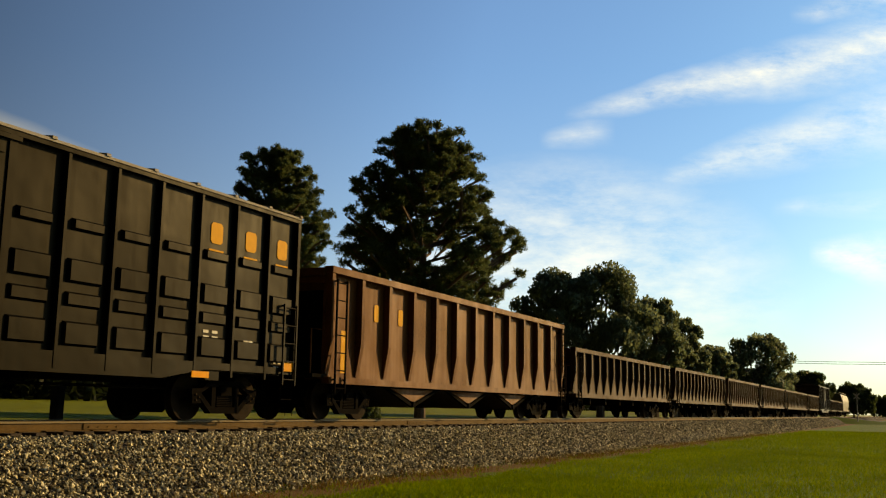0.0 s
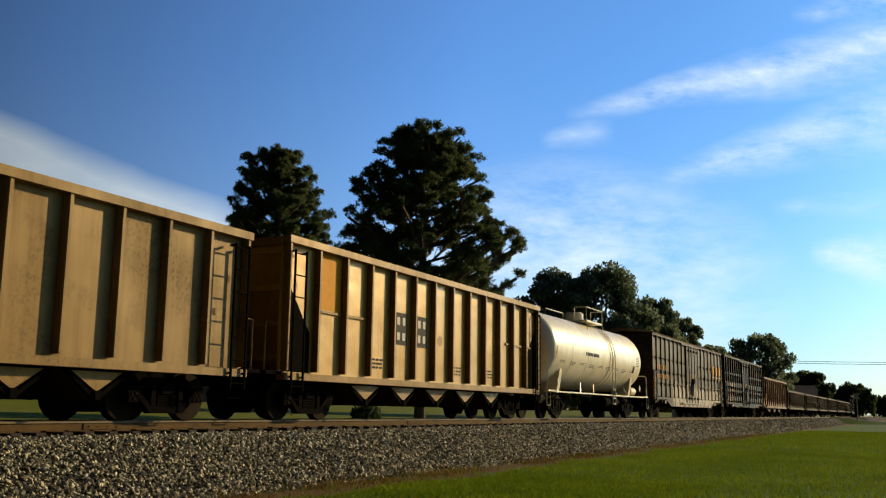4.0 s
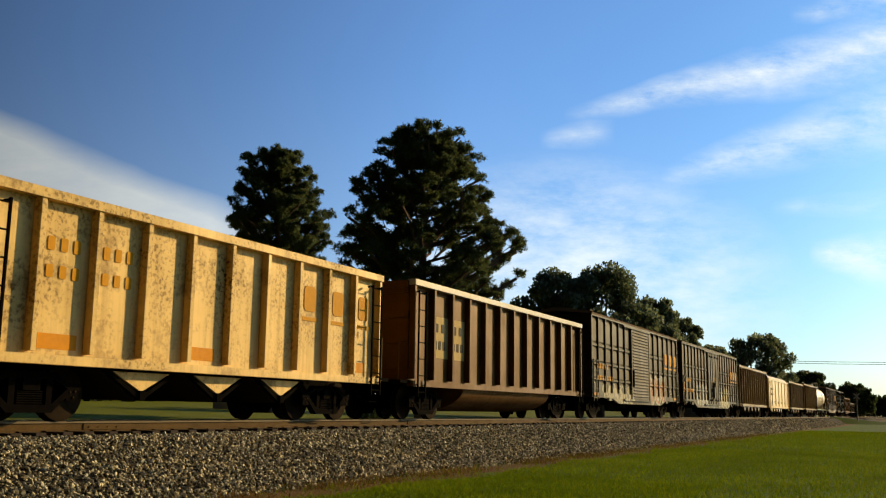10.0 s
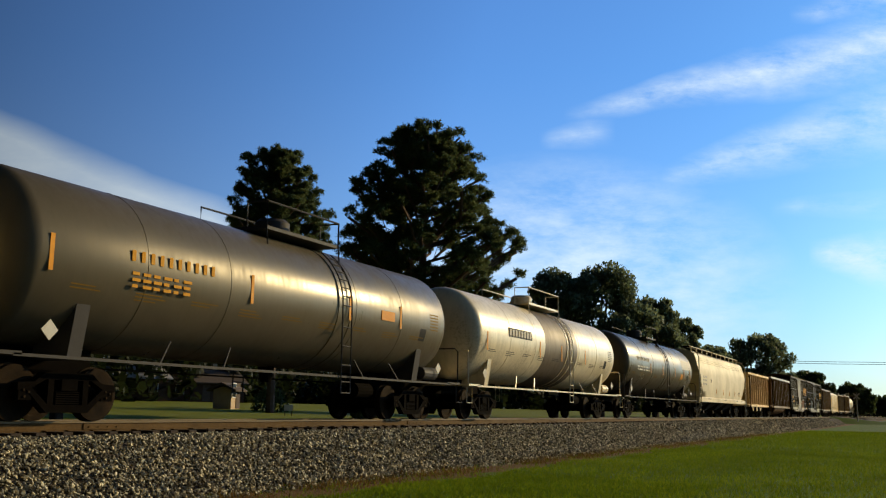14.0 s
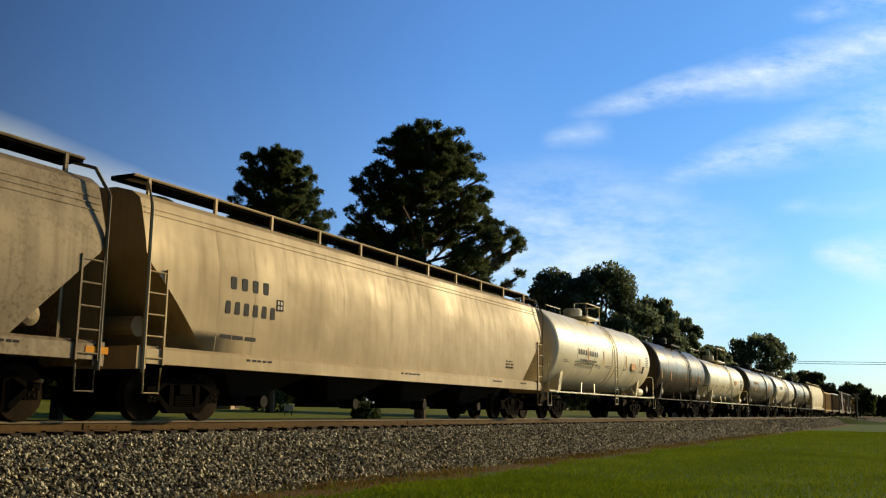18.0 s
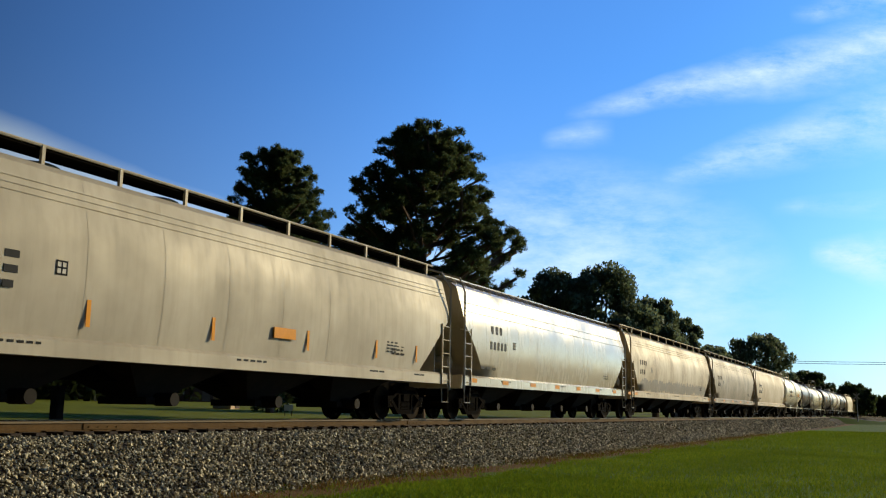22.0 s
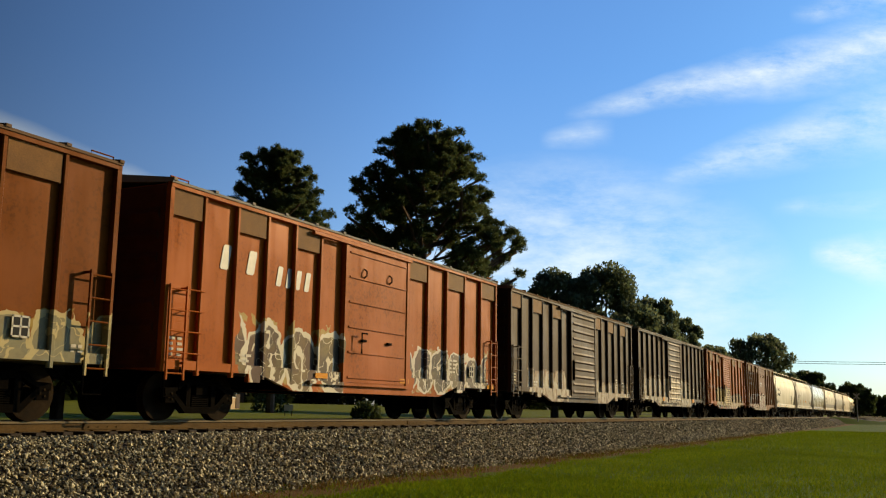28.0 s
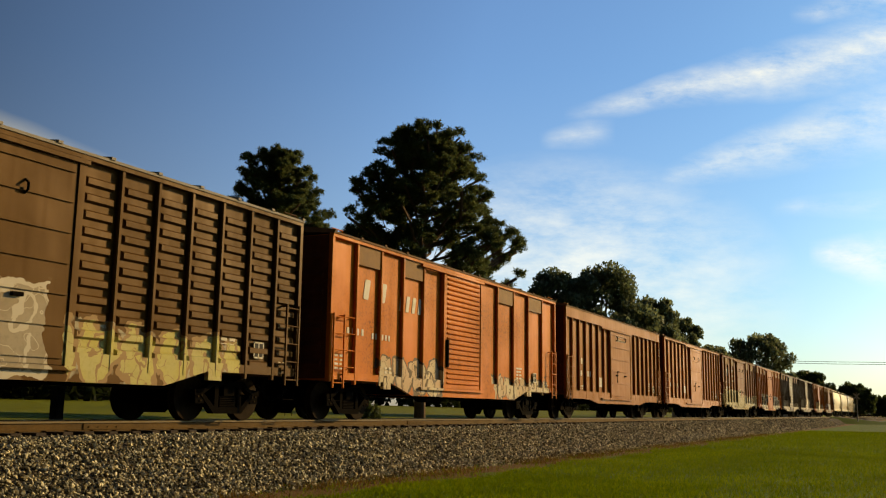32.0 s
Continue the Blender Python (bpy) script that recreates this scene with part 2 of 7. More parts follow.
NEEDLES = leaf_material("pine_needles", (0.064, 0.092, 0.036), (0.155, 0.180, 0.070))
OAK_LEAVES = leaf_material("oak_leaves", (0.12, 0.16, 0.085), (0.26, 0.30, 0.18))
FAR_LEAVES = leaf_material("far_leaves", (0.040, 0.060, 0.024), (0.10, 0.125, 0.04))
# Near-black leaf colours with the deep shade of the wood painted in.
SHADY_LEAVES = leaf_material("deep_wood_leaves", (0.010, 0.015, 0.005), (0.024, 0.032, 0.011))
DRY_WEEDS = leaf_material("dry_weeds", (0.085, 0.055, 0.014), (0.19, 0.12, 0.04), 0.9)
GRASS_BLADES = leaf_material("mown_grass_blades", (0.072, 0.130, 0.003), (0.215, 0.255, 0.009), 0.9)
STONE = None


def stone_material():
    m, t, s = nodes_of("crushed_granite_ballast")
    geo = t.nodes.new("ShaderNodeNewGeometry")
    ramp = t.nodes.new("ShaderNodeValToRGB")
    e = ramp.color_ramp.elements
    e[0].color, e[1].color = (0.045, 0.040, 0.022, 1), (0.78, 0.68, 0.42, 1)
    x = e.new(0.5)
    x.color = (0.22, 0.19, 0.105, 1)
    link(t, geo.outputs["Random Per Island"], ramp.inputs["Fac"])
    g = noise_node(t, coords(t), 60.0, 3.0)
    link(t, blend(t, span(t, g, 0.4, 0.7, 0.0, 0.5), ramp.outputs["Color"], (0.09, 0.075, 0.06)), s.inputs["Base Color"])
    s.inputs["Roughness"].default_value, s.inputs["Specular IOR Level"].default_value = 0.75, 0.3
    return m


STONE = stone_material()


def bed_material():
    """Ballast seen from further off: stone-sized cells with relief."""
    m, t, s = nodes_of("ballast_bed")
    vec = coords(t)
    cells = t.nodes.new("ShaderNodeTexVoronoi")
    cells.inputs["Scale"].default_value = 17.0
    link(t, vec, cells.inputs["Vector"])
    split = t.nodes.new("ShaderNodeSeparateXYZ")
    link(t, cells.outputs["Color"], split.inputs[0])
    # cells coloured near black: shade between stones and under the train is painted in
    col = blend(t, split.outputs["X"], (0.006, 0.005, 0.004), (0.07, 0.058, 0.042))
    big = noise_node(t, vec, 0.6, 4.0)
    col = blend(t, span(t, big, 0.4, 0.7, 0.0, 0.5), col, (0.06, 0.043, 0.028))
    link(t, col, s.inputs["Base Color"])
    s.inputs["Roughness"].default_value, s.inputs["Specular IOR Level"].default_value = 0.95, 0.08
    bump(t, calc(t, "SUBTRACT", 1.0, cells.outputs["Distance"]), 1.0, 0.05, s)
    return m


BED = bed_material()


def ground_material():
    """Mown grass with worn, brown earth along the foot of the ballast."""
    m, t, s = nodes_of("mown_lawn")
    vec = coords(t)
    big, mid, small = noise_node(t, vec, 0.12, 5.0), noise_node(t, vec, 1.1, 4.0), noise_node(t, vec, 24.0, 4.0)
    col = blend(t, span(t, big, 0.3, 0.7), (0.048, 0.105, 0.003), (0.078, 0.128, 0.005))
    col = blend(t, span(t, mid, 0.4, 0.7, 0.0, 0.45), col, (0.030, 0.055, 0.004))
    col = blend(t, span(t, small, 0.45, 0.7, 0.0, 0.5), col, (0.10, 0.125, 0.012))
    sep = t.nodes.new("ShaderNodeSeparateXYZ")
    link(t, vec, sep.inputs[0])
    y = calc(t, "ADD", sep.outputs["Y"], span(t, mid, 0.2, 0.8, -0.9, 0.9))
    earth = blend(t, span(t, small, 0.35, 0.7), (0.085, 0.046, 0.016), (0.15, 0.088, 0.034))
    near = calc(t, "MULTIPLY", span(t, y, 8.3, 8.9), span(t, sep.outputs["Y"], 18.5, 17.5))
    col = blend(t, near, col, earth)
    # the field beyond the track is lighter and yellower
    dry = blend(t, span(t, mid, 0.35, 0.7), (0.150, 0.165, 0.010), (0.095, 0.120, 0.008))
    col = blend(t, span(t, sep.outputs["Y"], 19.0, 23.0), col, dry)
    link(t, col, s.inputs["Base Color"])
    s.inputs["Roughness"].default_value, s.inputs["Specular IOR Level"].default_value = 0.9, 0.08
    bump(t, small, 0.6, 0.04, s)
    return m


LAWN = ground_material()
RAIL_RUST = rough_surface("rusty_rail_web", (0.070, 0.038, 0.009), (0.115, 0.064, 0.016), 2.0, 0.85, 0.0, 0.3, 40.0)
RAIL_HEAD = plain("polished_rail_head", (0.14, 0.105, 0.06), 0.5, 0.2)
TIE_WOOD = rough_surface("creosoted_tie", (0.035, 0.026, 0.02), (0.07, 0.052, 0.038), 3.0, 0.95)
VERGE = rough_surface("verge_grass", (0.04, 0.080, 0.003), (0.065, 0.100, 0.005), 0.5, 0.95, 0, 0.5, 24.0, 0.03)
ASPHALT = rough_surface("weathered_asphalt", (0.05, 0.05, 0.052), (0.09, 0.088, 0.085), 0.8, 0.9)


# ---- mesh helpers ----
class Shape:
    """Vertices and faces of one mesh."""

    def __init__(self):
        self.v, self.f = [], []

    def add(self, verts, faces):
        n = len(self.v)
        self.v += [tuple(p) for p in verts]
        self.f += [tuple(i + n for i in face) for face in faces]
        return self

    def box(self, x0, x1, y0, y1, z0, z1, c=0.0):
        """A box; c chamfers its four edges along z and the front faces' rims."""
        if c <= 0:
            return self.add([(x0, y0, z0), (x1, y0, z0), (x1, y1, z0), (x0, y1, z0), (x0, y0, z1), (x1, y0, z1), (x1, y1, z1), (x0, y1, z1)],
                            [(0, 3, 2, 1), (4, 5, 6, 7), (0, 1, 5, 4), (1, 2, 6, 5), (2, 3, 7, 6), (3, 0, 4, 7)])
        ring = [(x0 + c, y0), (x1 - c, y0), (x1, y0 + c), (x1, y1 - c), (x1 - c, y1), (x0 + c, y1), (x0, y1 - c), (x0, y0 + c)]
        verts = [(x, y, z0) for x, y in ring] + [(x, y, z1) for x, y in ring]
        return self.add(verts, [tuple(range(7, -1, -1)), tuple(range(8, 16))] + [(i, (i + 1) % 8, (i + 1) % 8 + 8, i + 8) for i in range(8)])

    def prism_x(self, ring, x0, x1):
        """A closed (y, z) outline drawn from x0 to x1."""
        k = len(ring)
        return self.add([(x0, y, z) for y, z in ring] + [(x1, y, z) for y, z in ring],
                        [tuple(range(k)), tuple(range(2 * k - 1, k - 1, -1))] + [(i, i + k, (i + 1) % k + k, (i + 1) % k) for i in range(k)])

    def prism_y(self, ring, y0, y1):
        """A closed (x, z) outline drawn from y0 to y1."""
        k = len(ring)
        return self.add([(x, y0, z) for x, z in ring] + [(x, y1, z) for x, z in ring],
                        [tuple(range(k)), tuple(range(2 * k - 1, k - 1, -1))] + [(i, i + k, (i + 1) % k + k, (i + 1) % k) for i in range(k)])

    def tube(self, points, r, sides=6):
        """A round bar along the points."""
        pts = [Vector(p) for p in points]
        rings = []
        for i, p in enumerate(pts):
            d = (pts[min(i + 1, len(pts) - 1)] - pts[max(i - 1, 0)]).normalized()
            a = d.cross(Vector((0, 0, 1)) if abs(d.z) < 0.9 else Vector((1, 0, 0))).normalized()
            b = d.cross(a)
            rings.append([p + r * (math.cos(2 * math.pi * k / sides) * a + math.sin(2 * math.pi * k / sides) * b) for k in range(sides)])
        faces = [tuple(range(sides)), tuple(range(len(rings) * sides - 1, (len(rings) - 1) * sides - 1, -1))]
        for i in range(len(rings) - 1):
            for k in range(sides):
                a, b = i * sides + k, i * sides + (k + 1) % sides
                faces.append((a, a + sides, b + sides, b))
        return self.add([q for ring in rings for q in ring], faces)

    def turned(self, profile, axis="x", sides=32, centre=(0, 0, 0)):
        """A profile of (along, radius) turned about an axis."""
        verts, faces = [], []
        for s, r in profile:
            for k in range(sides):
                a = 2 * math.pi * k / sides
                c, d = r * math.cos(a), r * math.sin(a)
                p = (s, c, d) if axis == "x" else (c, s, d) if axis == "y" else (c, d, s)
                verts.append((p[0] + centre[0], p[1] + centre[1], p[2] + centre[2]))
        for i in range(len(profile) - 1):
            for k in range(sides):
                a, b = i * sides + k, i * sides + (k + 1) % sides
                faces.append((a, b, b + sides, a + sides))
        faces.append(tuple(range(sides - 1, -1, -1)))
        faces.append(tuple(range((len(profile) - 1) * sides, len(profile) * sides)))
        return self.add(verts, faces)

    def mesh(self, name, smooth=False):
        me = bpy.data.meshes.new(name)
        me.from_pydata(self.v, [], self.f)
        bm = bmesh.new()
        bm.from_mesh(me)
        bmesh.ops.recalc_face_normals(bm, faces=bm.faces)
        if smooth:
            for e in bm.edges:
                e.smooth = len(e.link_faces) != 2 or e.calc_face_angle(0.0) < 0.6
            for f in bm.faces:
                f.smooth = True
        bm.to_mesh(me)
        bm.free()
        return me


def part(name, shape, material, parent, label="", smooth=False):
    """Links a shape as one mesh object under a thing or a part."""
    me = shape if isinstance(shape, bpy.types.Mesh) else shape.mesh(name, smooth)
    if material is not None and not me.materials:
        me.materials.append(material)
    ob = new(name, me)
    ob.parent = parent
    return tagged(ob, label)


def again(ob, m, parent=None):
    """A further part on the same mesh, at the pose m in its parent's space."""
    o = new(ob.name.split(".")[0], ob.data)
    o.parent = parent or ob.parent
    o.matrix_basis = m
    if "label" in ob:
        o["label"] = ob["label"]
    return o


HALF_TURN = pose(0, 0, 0, 0, 0, 180)


def both_sides(ob):
    """The same part on the far side of its car."""
    o = again(ob, HALF_TURN @ ob.matrix_basis)
    for child in ob.children:
        again(child, child.matrix_basis.copy(), o)
    return ob


def thing(name, label, category, group="", m=None):
    ob = tagged(new(name), label, category, group)
    ob.empty_display_size = 0.3
    if m is not None:
        ob.matrix_basis = m
    return ob


# ---- running gear ----
WHEEL_R, AXLE_GAP = 0.457, 1.74
WHEELSETS = []


def gear_meshes():
    wheel = [(-0.07, 0.30), (-0.075, 0.42), (-0.07, WHEEL_R), (0.05, WHEEL_R), (0.055, WHEEL_R + 0.028), (0.085, WHEEL_R + 0.028), (0.085, 0.40), (0.05, 0.36),
             (0.04, 0.22), (0.08, 0.14), (0.08, 0.09)]
    w = Shape()
    for side in (-1, 1):
        prof = [(side * 0.76 - side * a, r) for a, r in wheel]
        w.turned(prof, "y", 28)
    w.turned([(-1.08, 0.02), (-1.08, 0.10), (-0.98, 0.10), (-0.97, 0.085), (0.97, 0.085), (0.98, 0.10), (1.08, 0.10), (1.08, 0.02)], "y", 14)
    for side in (-1, 1):
        for k in range(3):
            a = 2 * math.pi * k / 3
            w.turned([(side * 1.075, 0.022), (side * 1.11, 0.022)], "y", 6, (0.062 * math.cos(a), 0, 0.062 * math.sin(a)))
    f = Shape()
    hw = AXLE_GAP / 2
    # cast side frame: bowed top chord, sagging bottom chord, columns, journal boxes
    top = [(-hw - 0.16, 0.50), (-hw - 0.16, 0.62), (-hw + 0.16, 0.64), (-0.50, 0.80), (0.50, 0.80), (hw - 0.16, 0.64), (hw + 0.16, 0.62), (hw + 0.16, 0.50),
           (hw - 0.10, 0.53), (0.48, 0.68), (-0.48, 0.68), (-hw + 0.10, 0.53)]
    low = [(-hw - 0.02, 0.53), (-hw + 0.13, 0.53), (-0.42, 0.27), (0.42, 0.27), (hw - 0.13, 0.53), (hw + 0.02, 0.53), (0.44, 0.14), (-0.44, 0.14)]
    for ring in (top, low):
        f.prism_y(ring, -1.10, -0.94)
    for x in (-1, 1):
        f.box(x * 0.37 - 0.06, x * 0.37 + 0.06, -1.10, -0.94, 0.2, 0.74)
        f.box(x * hw - 0.13, x * hw + 0.13, -1.09, -0.95, 0.34, 0.52)
    s = Shape()
    # three coils side by side, drawn as one ridged pack
    zig = [(-1.02 - 0.055 - 0.022 * (k % 2), 0.27 + 0.0185 * k) for k in range(13)]
    s.prism_x(zig + [(-0.96, z) for _, z in zig[::-1]], -0.25, 0.25)
    b = Shape()
    b.box(-0.17, 0.17, -1.12, 1.12, 0.50, 0.70)
    b.box(-0.30, 0.30, -0.35, 0.35, 0.62, 0.86)
    for x in (-1, 1):
        b.box(x * 0.40 - 0.05, x * 0.40 + 0.05, -0.9, 0.9, 0.30, 0.42)
    return w.mesh("wheelset", True), f.mesh("side_frame"), s.mesh("spring_nest", True), b.mesh("truck_bolster")


WHEELSET_MESH, FRAME_MESH, SPRING_MESH, BOLSTER_MESH = gear_meshes()


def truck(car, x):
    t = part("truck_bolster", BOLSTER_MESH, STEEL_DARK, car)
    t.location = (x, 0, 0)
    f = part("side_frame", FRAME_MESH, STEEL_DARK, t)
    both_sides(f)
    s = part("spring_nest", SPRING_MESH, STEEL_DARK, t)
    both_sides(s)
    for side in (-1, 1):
        w = part("wheelset", WHEELSET_MESH, WHEEL_STEEL, t)
        w.location = (side * AXLE_GAP / 2, 0, WHEEL_R)
        WHEELSETS.append((w, side))


def coupler_mesh():
    s = Shape()
    s.box(-0.75, 0.0, -0.08, 0.08, 0.80, 0.96)
    s.prism_y([(-0.02, 0.72), (0.22, 0.72), (0.22, 1.02), (-0.02, 1.02)], -0.16, 0.05)
    s.box(0.05, 0.24, 0.06, 0.16, 0.74, 1.0)
    s.tube([(-0.1, -0.3, 0.8), (0.05, -0.35, 0.55), (0.25, -0.3, 0.42)], 0.03)
    return s.mesh("coupler")


COUPLER_MESH = coupler_mesh()


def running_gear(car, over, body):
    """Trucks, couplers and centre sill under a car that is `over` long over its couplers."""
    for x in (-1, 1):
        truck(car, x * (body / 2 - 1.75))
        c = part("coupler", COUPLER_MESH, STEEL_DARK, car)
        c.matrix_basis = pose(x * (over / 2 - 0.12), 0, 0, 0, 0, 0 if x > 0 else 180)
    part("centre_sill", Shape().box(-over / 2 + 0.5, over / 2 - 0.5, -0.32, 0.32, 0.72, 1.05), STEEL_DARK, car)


RUNG_CACHE = {}


def ladder(car, x, z0, z1, material, rungs=6, width=0.46, y=-1.64):
    """A side ladder with two stiles, each rung a bar of its own."""
    s = Shape()
    for dx in (0, width):
        s.box(x + dx - 0.02, x + dx + 0.02, y - 0.02, y + 0.02, z0, z1)
        s.box(x + dx - 0.02, x + dx + 0.02, y, y + 0.16, z1 - 0.06, z1 - 0.02)
        s.box(x + dx - 0.02, x + dx + 0.02, y, y + 0.16, z0 + 0.3, z0 + 0.34)
    l = part("ladder", s, material, car)
    key = (round(width, 2), material.name)
    if key not in RUNG_CACHE:
        me = Shape().tube([(0, 0, 0), (width, 0, 0)], 0.016).mesh("rung")
        me.materials.append(material)
        RUNG_CACHE[key] = me
    for k in range(rungs):
        r = part("rung", RUNG_CACHE[key], None, l)
        r.location = (x, y, z0 + 0.12 + (z1 - z0 - 0.2) * k / (rungs - 1))
    both_sides(l)


def stirrup(car, x, material, z0=0.45, z1=1.0):
    part("sill_step", Shape().tube([(x - 0.22, -1.58, z1), (x - 0.2, -1.58, z0), (x + 0.2, -1.58, z0), (x + 0.22, -1.58, z1)], 0.02), material, car)


def bars(car, x, z, w, h, rows, material, y, name="lettering", seed=1, words=3):
    """Stencilled writing too small or private to copy, as plain bars."""
    rnd = random.Random(seed)
    s = Shape()
    step = h / rows
    for r in range(rows):
        px = x
        for _ in range(words):
            ww = w / words * rnd.uniform(0.45, 0.85)
            s.box(px, px + ww, y - 0.006, y + 0.003, z - r * step - step * 0.5, z - r * step)
            px += w / words
    o = part(name, s, material, car)
    o["kind"] = "stuff"
    return o


def emblem(car, x, z, pitch, w, h, count, material, y, underline=True, slant=0.0):
    """Painted company marks and numbers, each drawn as one plain solid block."""
    for k in range(count):
        s = Shape()
        cx, a, b = x + k * pitch, 0.36 * w, (0.44 if h >= 0.45 else 0.38) * h
        c = 0.3 * a
        ring = [(a, c - b), (a, b - c), (a - c, b), (c - a, b), (-a, b - c), (-a, c - b), (c - a, -b), (a - c, -b)]
        s.prism_y([(cx + p + slant * q, z + q) for p, q in ring], y - 0.006, y + 0.003)
        part("company_mark", s, material, car)
        if underline:
            part("mark_underline", Shape().box(cx - w * 0.45, cx + w * 0.45, y - 0.006, y + 0.003, z - h / 2 - 0.18, z - h / 2 - 0.09), material, car)


def stencil_box(car, x, z, y, size=0.34, dark=True):
    """A lubrication stencil: a dark square with a pale frame and small bars."""
    c = size / 2
    plate = part("stencil_square", Shape().box(x - c, x + c, y - 0.004, y + 0.003, z - c, z + c), BLACK_PAINT if dark else WHITE_PAINT, car)
    line = WHITE_PAINT if dark else BLACK_PAINT
    s = Shape()
    for a, b, e, f in ((-c, c, c - 0.03, c), (-c, c, -c, -c + 0.03), (-c, -c + 0.03, -c, c), (c - 0.03, c, -c, c), (-c, c, -0.015, 0.015), (-0.015, 0.015, -c, c)):
        s.box(x + a, x + b, y - 0.008, y - 0.0045, z + e, z + f)
    part("stencil_frame", s, line, plate)


def words(car, x, z, size, lines, material, y):
    """Readable stencilled words."""
    for k, text in enumerate(lines):
        cu = bpy.data.curves.new("stencil", "FONT")
        cu.body, cu.size, cu.extrude, cu.align_x = text, size, 0.003, "CENTER"
        tmp = bpy.data.objects.new("stencil", cu)
        me = bpy.data.meshes.new_from_object(tmp)
        bpy.data.objects.remove(tmp)
        o = part("stencil_words", me, material, car)
        o.matrix_basis = pose(x, y, z - k * size * 1.3, 90, 0, 0)


def tape(car, xs, z, y, w=0.42, h=0.12):
    for x in xs:
        part("reflector", Shape().box(x, x + w, y - 0.006, y + 0.003, z, z + h), ORANGE_TAPE, car, "orange reflector tape")


# ---- box cars ----
GUSSET = rough_surface("rusted_gusset_steel", (0.14, 0.060, 0.012), (0.21, 0.092, 0.018), 2.5, 0.7)


def box_car(spec):
    L, over, z_eave = spec["body"], spec["over"], spec.get("eave", 4.42)
    h, yp, yr = L / 2, 1.49, 1.60
    car = thing("box_car", spec["label"], "freight car", "freight cars of the train")
    paint, trim, plate = spec["paint"], spec.get("trim", spec["paint"]), spec.get("plate", 0.10)
    s = Shape().box(-h, h, -yp, yp, 0.95, z_eave - 0.04)
    part("body", s, paint, car)
    ends, mid = spec.get("sill", (0.95, 0.64))
    s = Shape().prism_y([(-h, 1.12), (h, 1.12), (h, ends), (h - 3.0, ends), (h - 4.2, mid), (-h + 4.2, mid), (-h + 3.0, ends), (-h, ends)], -yr + 0.02, -yp - 0.002)
    both_sides(part("side_sill", s, paint, car))
    s = Shape().box(-h, h, -yr - 0.01, -yp - 0.002, z_eave - plate, z_eave, 0.01)
    both_sides(part("top_plate", s, trim, car))
    roof = Shape().prism_x([(-yr - 0.03, z_eave - 0.02), (-yr - 0.03, z_eave + 0.03), (0, z_eave + 0.24), (yr + 0.03, z_eave + 0.03), (yr + 0.03, z_eave - 0.02), (0, z_eave + 0.12)], -h, h)
    part("roof", roof, spec["roof"], car)
    n = int(L / 1.15)
    me = None
    for k in range(n + 1):
        x = -h + 0.06 + (L - 0.12) * k / n
        if me is None:
            ring = [(-yr - 0.05, z_eave + 0.02), (-yr - 0.05, z_eave + 0.07), (0, z_eave + 0.29), (yr + 0.05, z_eave + 0.07), (yr + 0.05, z_eave + 0.02), (0, z_eave + 0.22)]
            me = Shape().prism_x(ring, -0.05, 0.05).mesh("roof_rib")
        r = part("roof_rib", me, spec["roof"], car)
        r.location.x = x
    for x in (-h + 0.05, h - 0.05):
        both_sides(part("corner_post", Shape().box(x - 0.05, x + 0.05, -yr, -yp - 0.002, 0.9, z_eave - plate), paint, car))
    d0, d1 = spec["door"]
    nl, nr = spec["ribs"]
    for x0, x1, cnt in ((-h, d0 - 0.12, nl), (d1 + 0.12, h, nr)):
        step = (x1 - x0) / cnt
        for k in range(1, cnt + (1 if x0 == -h else 0)):
            x = x0 + step * k if x0 == -h else x0 + step * k
            w = spec.get("rib_w", 0.05)
            both_sides(part("side_rib", Shape().box(x - w, x + w, -yr + 0.01, -yp - 0.002, spec.get("rib_foot", 0.85), z_eave - plate, 0.02), paint, car))
        for k in range(cnt):
            xa, xb = x0 + step * k + 0.12, x0 + step * (k + 1) - 0.12
            for z, hh, frac, deep in spec.get("waffles", ()):
                wdt = (xb - xa) * frac
                xm = (xa + xb) / 2
                s = Shape()
                a, b, c, e, y0, y1 = xm - wdt / 2, xm + wdt / 2, z - hh / 2, z + hh / 2, -yp - 0.002, -yp - deep
                i = 0.035
                s.add([(a, y0, c), (b, y0, c), (b, y0, e), (a, y0, e), (a + i, y1, c + i), (b - i, y1, c + i), (b - i, y1, e - i), (a + i, y1, e - i)],
                      [(4, 5, 6, 7), (0, 1, 5, 4), (1, 2, 6, 5), (2, 3, 7, 6), (3, 0, 4, 7)])
                part("pressed_panel", s, paint, car)
            if spec.get("gussets") and k % 2 == spec["gussets"] % 2:
                s = Shape().box(xa - 0.06, xb + 0.06, -yr + 0.04, -yp - 0.002, z_eave - 0.60, z_eave - plate, 0.01)
                part("gusset_plate", s, GUSSET, car, "rust-brown gusset plate")
    for x in (-h + 0.07, h - 0.63):
        part("roof_handhold", Shape().tube([(x, -yr + 0.1, z_eave + 0.02), (x, -yr + 0.1, z_eave + 0.12), (x + 0.5, -yr + 0.1, z_eave + 0.12), (x + 0.5, -yr + 0.1, z_eave + 0.02)], 0.014), trim, car)
    # door
    z0, z1 = 0.90, z_eave - plate - 0.08
    dm = spec.get("door_paint", paint)
    door = part("door", Shape().box(d0, d1, -yr - 0.005, -yp - 0.004, z0, z1, 0.015), dm, car)
    style = spec.get("door_style", "plug")
